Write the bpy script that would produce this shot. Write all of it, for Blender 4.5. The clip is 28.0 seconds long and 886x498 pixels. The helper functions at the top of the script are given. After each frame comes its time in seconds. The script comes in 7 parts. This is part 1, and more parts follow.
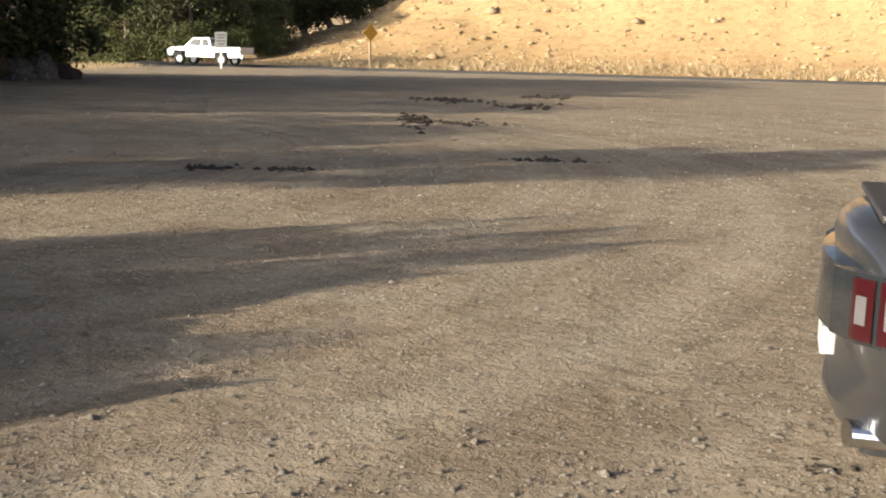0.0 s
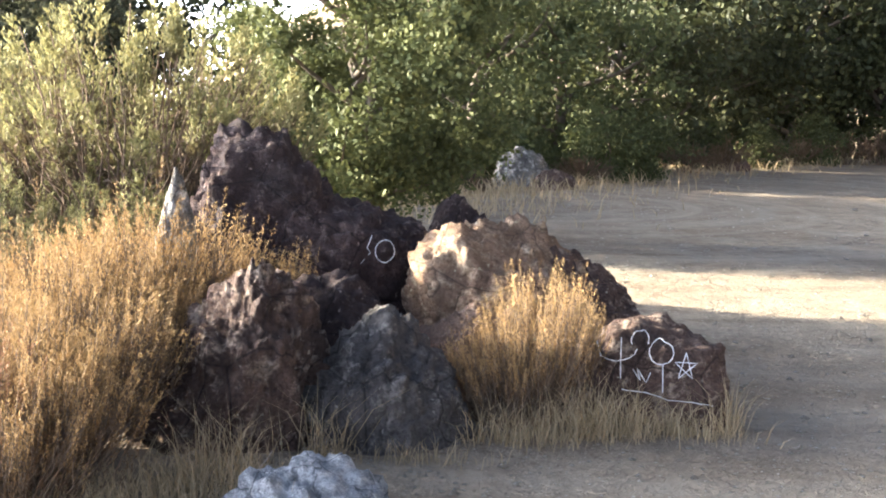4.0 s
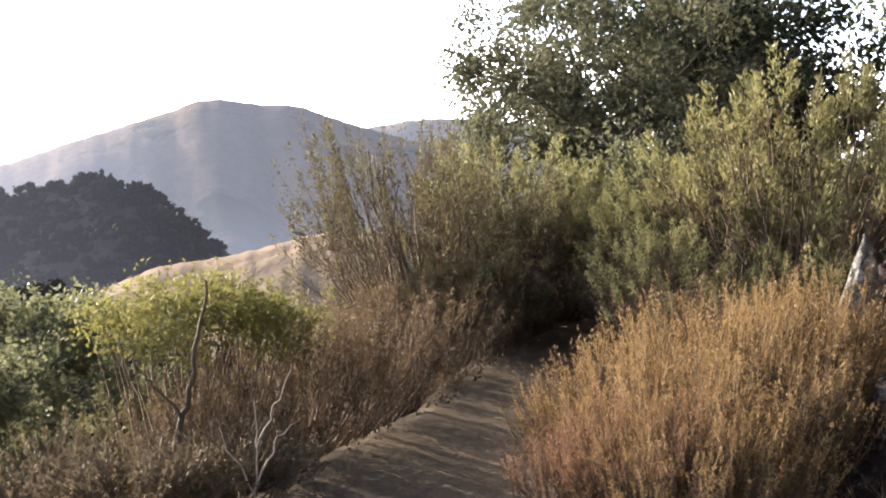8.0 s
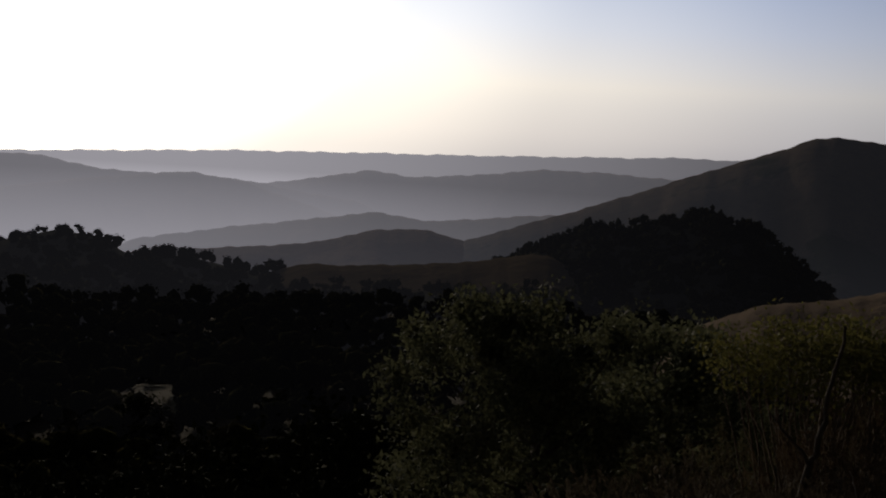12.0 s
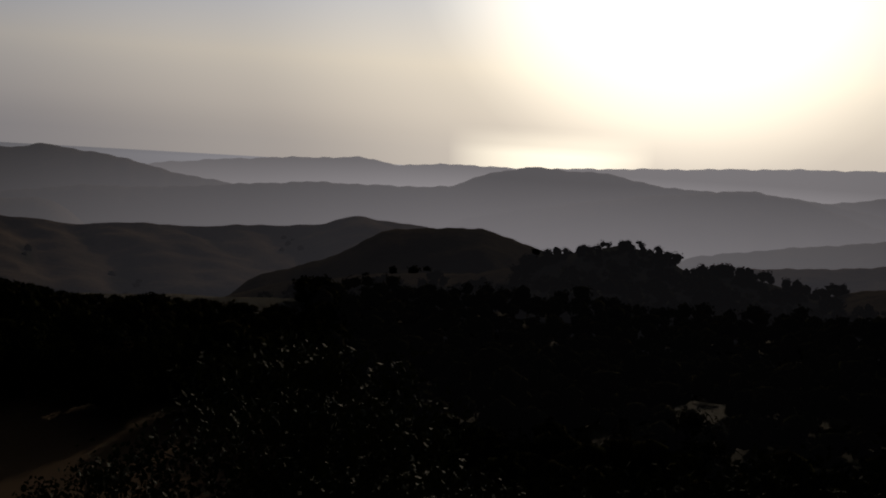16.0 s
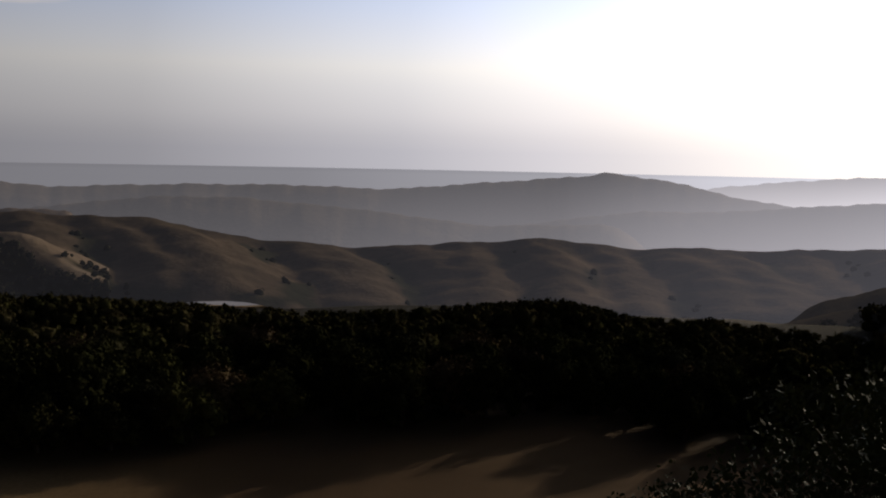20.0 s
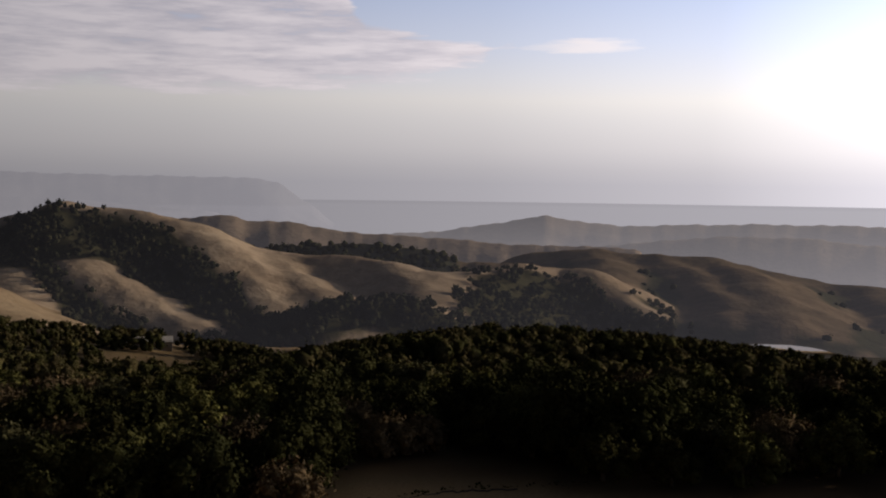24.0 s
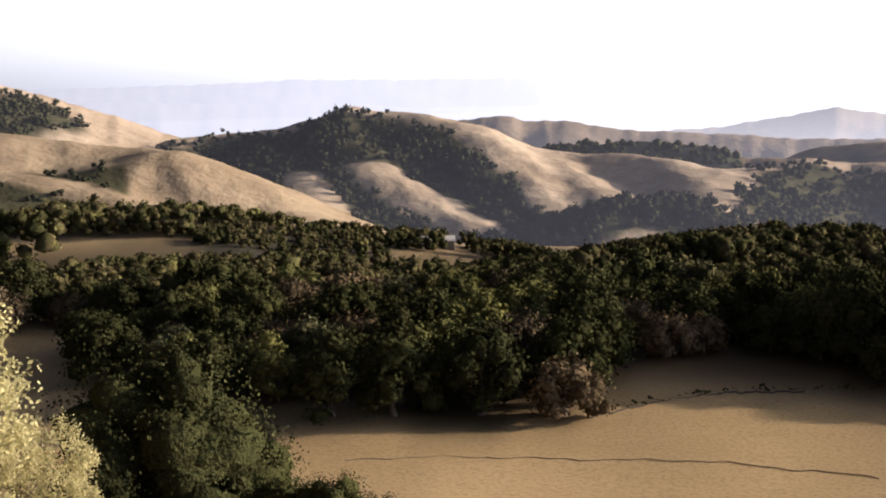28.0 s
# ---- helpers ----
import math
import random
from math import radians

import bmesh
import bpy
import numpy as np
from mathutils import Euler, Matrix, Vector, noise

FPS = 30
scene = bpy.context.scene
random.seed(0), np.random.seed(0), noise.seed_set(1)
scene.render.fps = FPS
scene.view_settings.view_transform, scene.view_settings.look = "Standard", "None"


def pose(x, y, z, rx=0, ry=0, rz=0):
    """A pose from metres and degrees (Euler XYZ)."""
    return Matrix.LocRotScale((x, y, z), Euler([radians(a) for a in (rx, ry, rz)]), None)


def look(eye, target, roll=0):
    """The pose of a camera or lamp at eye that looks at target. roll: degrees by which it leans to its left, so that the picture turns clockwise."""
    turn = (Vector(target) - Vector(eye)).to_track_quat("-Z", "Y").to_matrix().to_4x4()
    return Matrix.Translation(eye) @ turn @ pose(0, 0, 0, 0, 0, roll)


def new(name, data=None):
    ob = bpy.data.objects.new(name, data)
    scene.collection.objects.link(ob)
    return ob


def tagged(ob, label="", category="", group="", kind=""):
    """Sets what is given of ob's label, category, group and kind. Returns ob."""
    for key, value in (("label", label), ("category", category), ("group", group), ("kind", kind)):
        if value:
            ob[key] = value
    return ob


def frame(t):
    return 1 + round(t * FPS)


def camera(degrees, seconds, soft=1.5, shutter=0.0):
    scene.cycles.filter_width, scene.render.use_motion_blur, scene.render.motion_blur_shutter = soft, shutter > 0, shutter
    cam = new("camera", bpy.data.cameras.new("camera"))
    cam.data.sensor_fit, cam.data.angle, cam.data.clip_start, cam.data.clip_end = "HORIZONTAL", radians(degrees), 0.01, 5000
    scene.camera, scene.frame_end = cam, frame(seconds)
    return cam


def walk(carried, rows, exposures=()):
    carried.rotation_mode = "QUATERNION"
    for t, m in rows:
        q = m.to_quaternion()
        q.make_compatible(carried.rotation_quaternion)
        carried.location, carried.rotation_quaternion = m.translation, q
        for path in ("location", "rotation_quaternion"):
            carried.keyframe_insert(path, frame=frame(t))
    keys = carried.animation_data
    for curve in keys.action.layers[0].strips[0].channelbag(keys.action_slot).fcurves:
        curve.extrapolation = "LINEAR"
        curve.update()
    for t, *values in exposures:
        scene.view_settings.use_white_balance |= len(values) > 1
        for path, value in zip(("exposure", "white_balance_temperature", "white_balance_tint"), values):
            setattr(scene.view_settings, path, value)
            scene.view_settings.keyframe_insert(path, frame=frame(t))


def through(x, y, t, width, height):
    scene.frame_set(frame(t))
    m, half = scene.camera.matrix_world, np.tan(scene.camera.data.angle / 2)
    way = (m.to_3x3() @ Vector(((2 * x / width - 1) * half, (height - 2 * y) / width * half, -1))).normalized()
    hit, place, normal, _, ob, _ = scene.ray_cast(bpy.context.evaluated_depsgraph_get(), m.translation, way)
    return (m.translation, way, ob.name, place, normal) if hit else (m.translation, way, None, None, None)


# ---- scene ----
# ================= camera: turned on the spot, held at arm's length =================
EYE_Z, ARM = 1.6, 0.3
cam = camera(41.86, 28.0, soft=1.9)
# seconds, heading (degrees left of +y), pitch, roll
TURNS = [
    (0, -0.00, -9.86, 1.48), (0.5, 6.47, -9.47, 1.59), (1, 12.37, -9.08, 1.61), (1.5, 17.41, -8.77, 1.74),
    (2, 22.39, -8.45, 1.71), (2.5, 27.33, -8.13, 1.68), (3, 32.27, -7.76, 1.65), (3.5, 37.20, -7.34, 1.46),
    (4, 42.19, -6.85, 1.44), (4.5, 46.79, -6.38, 1.40), (6.5, 63.13, -5.03, 1.80), (7, 66.70, -4.94, 1.77),
    (7.5, 70.14, -4.83, 1.81), (8, 73.99, -4.70, 1.84), (8.5, 78.01, -4.58, 1.94), (9, 82.13, -4.54, 2.09),
    (9.5, 86.24, -4.49, 2.13), (10, 90.25, -4.38, 2.20), (10.5, 93.86, -4.34, 2.61), (11, 97.31, -4.32, 2.91),
    (11.5, 100.47, -4.29, 3.18), (12, 103.43, -4.23, 3.40), (12.5, 106.71, -3.95, 3.77), (14.5, 119.85, -4.23, 4.10),
    (15, 123.50, -4.47, 4.14), (15.5, 127.00, -4.75, 3.86), (16, 130.61, -4.92, 3.46), (16.5, 133.94, -5.03, 3.19),
    (17, 137.46, -5.01, 3.02), (17.5, 141.06, -4.96, 2.78), (18, 144.57, -4.97, 2.46), (18.5, 147.94, -4.98, 1.56),
    (19, 151.36, -4.96, 1.52), (19.5, 154.52, -4.90, 1.31), (20, 157.86, -4.79, 1.19), (20.5, 161.26, -4.65, 1.16),
    (21, 164.70, -4.44, 1.11), (21.5, 168.25, -4.13, 1.10), (23.5, 181.93, -3.33, 1.08), (24, 185.39, -3.26, 0.75),
    (24.5, 188.78, -3.16, 0.40), (25, 192.03, -3.13, 0.03), (25.5, 194.75, -3.44, -0.20), (26, 196.94, -4.16, -0.53),
    (26.5, 198.37, -5.25, -0.87), (27, 199.09, -6.40, -1.11), (27.5, 199.14, -7.34, -1.21), (28, 199.14, -8.19, -1.24),
]


def held(yaw, pitch, roll):
    a = radians(yaw)
    return pose(-ARM * math.sin(a), ARM * math.cos(a), EYE_Z, 90 + pitch, 0, yaw) @ pose(0, 0, 0, 0, 0, roll)


walk(cam, [(t, held(*turn)) for t, *turn in TURNS],
     exposures=[(0.0, 1.45, 6000, 8), (1.0, 1.65, 5900, 8), (2.0, 2.2, 5700, 8), (3.0, 3.0, 5700, 8), (4.5, 3.45, 5600, 8), (6.5, 2.85, 5600, 10), (8.0, 2.15, 5750, 10), (9.0, 1.1, 5900, 10), (9.5, 0.45, 6000, 10),
                (10.5, -1.5, 6100, 10), (12.5, -3.0, 6000, 10), (16.0, -3.6, 6350, 10), (19.0, -2.4, 6200, 10), (21.5, -1.3, 6150, 10), (23.5, -1.0, 6300, 12),
                (25.3, -0.8, 6250, 12), (26.3, -0.25, 6200, 12), (27.0, 0.38, 6100, 12), (28.0, 0.98, 5850, 12)])

# ================= world and sun =================
SUN_AZ, SUN_EL = 119.5, 11.8


def way(az, el=0.0):
    a, e = radians(az), radians(el)
    return Vector((-math.sin(a) * math.cos(e), math.cos(a) * math.cos(e), math.sin(e)))


def at(az, r, z=0.0):
    a = radians(az)
    return Vector((-r * math.sin(a), r * math.cos(a), z))


class Net:
    """A small wrapper that strings shader nodes together."""

    def __init__(self, tree):
        self.t = tree

    def n(self, kind, props=None, **ins):
        node = self.t.nodes.new(kind)
        props = props or {}
        if "operation" in props:
            node.operation, node.use_clamp = props["operation"], props["clamp"]
        if "feature" in props:
            node.feature = props["feature"]
        if "attribute" in props:
            node.attribute_name = props["attribute"]
        for k, v in ins.items():
            key = int(k[1:]) if k[0] == "i" and k[1:].isdigit() else k.replace("_", " ")
            sock = node.inputs[key]
            if isinstance(v, bpy.types.NodeSocket):
                self.t.links.new(v, sock)
            else:
                sock.default_value = v
        return node

    def ramp(self, fac, stops, mode="LINEAR"):
        node = self.t.nodes.new("ShaderNodeValToRGB")
        node.color_ramp.interpolation = mode
        el = node.color_ramp.elements
        while len(el) < len(stops):
            el.new(0.5)
        for e, (p, c) in zip(el, stops):
            e.position, e.color = p, (*c, 1) if isinstance(c, tuple) else (c, c, c, 1)
        self.t.links.new(fac, node.inputs[0])
        return node.outputs[0]

    def noise(self, vec, scale, detail=4.0, rough=0.55):
        return self.n("ShaderNodeTexNoise", None, Vector=vec, Scale=scale, Detail=detail, Roughness=rough).outputs[0]

    def math(self, op, a, b=0.0, clamp=False, c=0.5):
        return self.n("ShaderNodeMath", {"operation": op, "clamp": clamp}, i0=a, i1=b, i2=c).outputs[0]

    def mix(self, fac, a, b, mode="MIX"):
        node = self.t.nodes.new("ShaderNodeMix")
        node.data_type, node.blend_type = "RGBA", mode
        for i, v in ((0, fac), (6, a), (7, b)):
            if isinstance(v, bpy.types.NodeSocket):
                self.t.links.new(v, node.inputs[i])
            else:
                node.inputs[i].default_value = (*v, 1) if isinstance(v, tuple) else v
        return node.outputs[2]


world = bpy.data.worlds.new("world")
scene.world = world
world.use_nodes = True
world.node_tree.nodes.clear()
w = Net(world.node_tree)
sky = w.n("ShaderNodeTexSky")
sky.sky_type, sky.sun_disc = "NISHITA", False
sky.sun_elevation, sky.sun_rotation = radians(SUN_EL), radians(-SUN_AZ)
sky.altitude, sky.air_density, sky.dust_density, sky.ozone_density = 450, 0.6, 1.0, 1.5
d = w.n("ShaderNodeTexCoord").outputs["Generated"]
up = w.n("ShaderNodeSeparateXYZ", None, Vector=d).outputs["Z"]
# marine haze: milky above, a greyer bank along the horizon
haze = w.ramp(up, [(0.0, (0.55, 0.52, 0.545)), (0.012, (0.61, 0.57, 0.58)), (0.03, (0.75, 0.695, 0.68)), (0.055, (0.88, 0.82, 0.78)), (0.072, (0.99, 0.92, 0.85)), (0.088, (0.93, 0.90, 0.90)), (0.12, (0.78, 0.82, 0.95)), (0.17, (0.58, 0.67, 0.90)), (0.24, (0.09, 0.10, 0.14)), (0.9, (0.012, 0.016, 0.024))])
toward = w.n("ShaderNodeVectorMath", None, i0=d, i1=way(SUN_AZ))
toward.operation = "DOT_PRODUCT"
# a bank of streaky cloud opposite the bay
side = w.n("ShaderNodeVectorMath", None, i0=d, i1=way(290.0))
side.operation = "DOT_PRODUCT"
front = w.n("ShaderNodeVectorMath", None, i0=d, i1=way(200.0))
front.operation = "DOT_PRODUCT"
u = side.outputs["Value"]
span = w.math("MULTIPLY_ADD", u, 1.25)
spot = w.n("ShaderNodeCombineXYZ", None, X=w.math("MULTIPLY", u, 13.0), Y=w.math("MULTIPLY", up, 95.0), Z=1.7)
streak = w.noise(spot.outputs[0], 1.0, 7, 0.6)
low = w.ramp(span, [(0.05, 0.107), (0.135, 0.108), (0.15, 0.094), (0.26, 0.072), (0.40, 0.066), (0.8, 0.062)])
high = w.ramp(span, [(0.02, 0.120), (0.05, 0.127), (0.12, 0.125), (0.135, 0.118), (0.155, 0.122), (0.20, 0.128), (0.27, 0.142), (0.30, 0.165), (0.36, 0.24)])
above = w.math("MULTIPLY", w.math("SUBTRACT", up, low), 40.0, True)
below = w.math("MULTIPLY", w.math("SUBTRACT", high, up), 80.0, True)
ends = w.ramp(span, [(0.015, 0.0), (0.035, 1.0), (0.74, 1.0), (0.85, 0.0)])
inside = w.math("MULTIPLY", w.math("MINIMUM", above, below), w.math("MULTIPLY", ends, w.ramp(front.outputs["Value"], [(0.80, 0.0), (0.9, 1.0)])))
cover = w.math("ADD", w.math("MULTIPLY", inside, 1.5), w.math("MULTIPLY_ADD", streak, 4.2, c=-2.45))
cloud = w.math("MULTIPLY", w.ramp(cover, [(0.05, 0.0), (0.75, 1.0)]), w.math("MULTIPLY", inside, 3.0, True))
body = w.mix(w.ramp(streak, [(0.36, 1.0), (0.62, 0.0)]), (1.12, 1.0, 0.99), (0.76, 0.69, 0.73))
haze = w.mix(w.math("MULTIPLY", cloud, 0.9), haze, body)
# a small bright cloud beside it
ex = w.math("MULTIPLY", w.math("ADD", u, 0.362), 17.0)
ey = w.math("MULTIPLY", w.math("SUBTRACT", up, 0.117), 140.0)
puff = w.math("SUBTRACT", 1.0, w.math("ADD", w.math("MULTIPLY", ex, ex), w.math("MULTIPLY", ey, ey)))
puff = w.ramp(w.math("ADD", puff, w.math("MULTIPLY_ADD", streak, 3.0, c=-1.5)), [(0.1, 0.0), (0.8, 1.0)])
puff = w.math("MULTIPLY", puff, w.ramp(front.outputs["Value"], [(0.80, 0.0), (0.9, 1.0)]))
haze = w.mix(w.math("MULTIPLY", puff, 0.85), haze, (1.1, 1.0, 0.97))
haze = w.mix(1.0, haze, w.ramp(w.math("MULTIPLY_ADD", toward.outputs["Value"], 0.5), [(0.0, 0.07), (0.25, 0.18), (0.5, 0.8), (0.60, 1.0), (0.72, 1.38), (0.80, 1.85), (0.88, (3.1, 3.1, 3.1)), (0.92, (4.4, 4.3, 4.15)), (0.97, (6.1, 5.75, 5.1)), (1.0, (8.0, 7.3, 6.0))]), "MULTIPLY")
# the glare round the sun, and its far sea gleam painted as sky
sunward = w.n("ShaderNodeVectorMath", None, i0=d, i1=way(SUN_AZ, SUN_EL))
sunward.operation = "DOT_PRODUCT"
gleam = w.n("ShaderNodeVectorMath", None, i0=d, i1=way(125.6, 0.2))
gleam.operation = "DOT_PRODUCT"
haze = w.mix(1.0, haze, w.mix(w.ramp(sunward.outputs["Value"], [(0.84, 0.0), (0.92, 0.04), (0.97, 0.16), (1.0, 1.0)], "EASE"), (0.0, 0.0, 0.0), (12.0, 10.6, 8.2)), "ADD")
haze = w.mix(1.0, haze, w.mix(w.math("MULTIPLY", w.ramp(gleam.outputs["Value"], [(0.9965, 0.0), (0.9995, 0.55), (1.0, 1.0)], "EASE"), w.ramp(up, [(0.0, 1.0), (0.008, 0.5), (0.024, 0.0)], "EASE")), (0.0, 0.0, 0.0), (7.0, 6.3, 4.6)), "ADD")
muted = w.n("ShaderNodeHueSaturation", None, Saturation=0.5, Value=0.4, Color=sky.outputs[0])
air = w.n("ShaderNodeBackground", None, Color=muted.outputs[0], Strength=0.05)
milk = w.n("ShaderNodeBackground", None, Color=haze, Strength=1.0)
both = w.n("ShaderNodeAddShader", None, i0=air.outputs[0], i1=milk.outputs[0])
w.n("ShaderNodeOutputWorld", None, Surface=both.outputs[0])

sun = new("sun", bpy.data.lights.new("sun", "SUN"))
sun.data.energy, sun.data.angle, sun.data.color = 5.0, radians(0.53), (1.0, 0.80, 0.56)
sun.matrix_world = look(way(SUN_AZ, SUN_EL) * 100, (0, 0, 0))

# ================= materials =================


def material(name, build):
    m = bpy.data.materials.new(name)
    m.use_nodes = True
    m.node_tree.nodes.clear()
    build(Net(m.node_tree))
    return m


def finish(k, color, rough=0.9, metal=0.0, bump=None, strength=0.5, dist=0.02, spec=0.3, glow=None, glow_color=None, coat=0.0, through=0.0):
    ins = dict(Base_Color=color if isinstance(color, bpy.types.NodeSocket) else (*color, 1), Roughness=rough, Metallic=metal)
    b = k.n("ShaderNodeBsdfPrincipled", None, **ins)
    b.inputs["Specular IOR Level"].default_value = spec
    b.inputs["Coat Weight"].default_value = coat
    if bump is not None:
        nb = k.n("ShaderNodeBump", None, Height=bump, Strength=strength, Distance=dist)
        k.t.links.new(nb.outputs[0], b.inputs["Normal"])
    if glow is not None:
        if isinstance(glow, bpy.types.NodeSocket):
            k.t.links.new(glow, b.inputs["Emission Strength"])
        else:
            b.inputs["Emission Strength"].default_value = glow
        if isinstance(glow_color, bpy.types.NodeSocket):
            k.t.links.new(glow_color, b.inputs["Emission Color"])
        else:
            b.inputs["Emission Color"].default_value = (*glow_color, 1)
    last = b.outputs[0]
    if through:
        tr = k.n("ShaderNodeBsdfTranslucent", None, Color=ins["Base_Color"])
        last = k.n("ShaderNodeMixShader", None, Fac=through, i1=last, i2=tr.outputs[0]).outputs[0]
    k.n("ShaderNodeOutputMaterial", None, Surface=last)


def pos(k):
    return k.n("ShaderNodeNewGeometry").outputs["Position"]


def obj(k):
    return k.n("ShaderNodeTexCoord").outputs["Object"]


def leaf_material(name, dark, light, through=0.35, rough=0.75, spec=0.12, root=None):
    def build(k):
        isl = k.n("ShaderNodeNewGeometry").outputs["Random Per Island"]
        big = k.noise(obj(k), 1.3, 3)
        c = k.mix(k.math("ADD", k.math("MULTIPLY", isl, 0.6), k.math("MULTIPLY", big, 0.4)), dark, light)
        if root is not None:
            # dead and brown low on the sprig, fresh at its tip
            tip = k.n("ShaderNodeAttribute", {"attribute": "tip"}).outputs["Fac"]
            c = k.mix(k.ramp(tip, [(0.1, 0.0), (0.6, 1.0)]), root, c)
        rnd = k.n("ShaderNodeObjectInfo").outputs["Random"]
        c = k.mix(0.35, c, k.mix(rnd, (0.5, 0.45, 0.4), (1, 1, 1)), "MULTIPLY")
        finish(k, c, rough, spec=spec, through=through)
    return material(name, build)


def bark_material(name, a, b, scale=14):
    def build(k):
        n = k.noise(obj(k), scale, 6, 0.7)
        finish(k, k.mix(n, a, b), 0.95, bump=n, strength=0.8, dist=0.03)
    return material(name, build)


def rock_material(name, dark, mid, light, patch=0.5, scale=1.0):
    def build(k):
        p = obj(k)
        big = k.noise(p, 1.6 * scale, 5, 0.6)
        fine = k.noise(p, 9 * scale, 8, 0.68)
        grit = k.noise(p, 60 * scale, 5, 0.7)
        crack = k.n("ShaderNodeTexVoronoi", {"feature": "DISTANCE_TO_EDGE"}, Vector=p, Scale=2.6 * scale).outputs[0]
        c = k.mix(k.ramp(big, [(0.3, 0.0), (0.65, 1.0)]), dark, mid)
        c = k.mix(k.ramp(fine, [(patch, 0.0), (patch + 0.16, 1.0)]), c, light)
        c = k.mix(k.ramp(grit, [(0.35, 0.6), (0.55, 0.0)]), c, (dark[0] * 0.5, dark[1] * 0.5, dark[2] * 0.5))
        fleck = k.noise(p, 26 * scale, 3, 0.5)
        c = k.mix(k.ramp(fleck, [(0.68, 0.0), (0.73, 0.45)]), c, (min(0.7, light[0] * 1.8), min(0.7, light[1] * 1.85), min(0.7, light[2] * 1.85)))
        stain = k.noise(p, 3.7 * scale, 6, 0.75)
        c = k.mix(k.ramp(stain, [(0.54, 0.0), (0.66, 0.4)]), c, (dark[0] * 0.8, dark[1] * 0.8, dark[2] * 0.8))
        c = k.mix(k.ramp(crack, [(0.0, 0.75), (0.02, 0.0)]), c, (dark[0] * 0.4, dark[1] * 0.4, dark[2] * 0.4))
        h = k.math("ADD", k.math("MULTIPLY", fine, 0.9), k.math("MULTIPLY", grit, 0.3))
        h = k.math("ADD", h, k.math("MULTIPLY", k.math("MINIMUM", crack, 0.03), 3.0))
        finish(k, c, 0.92, bump=h, strength=1.0, dist=0.11)
    return material(name, build)


def plain_material(name, color, rough=0.5, metal=0.0, coat=0.0, spec=0.5, vary=0.12, scale=20):
    def build(k):
        n = k.noise(obj(k), scale, 5)
        lo = tuple(c * (1 - vary) for c in color)
        hi = tuple(min(1, c * (1 + vary)) for c in color)
        finish(k, k.mix(n, lo, hi), rough, metal, spec=spec, coat=coat)
    return material(name, build)


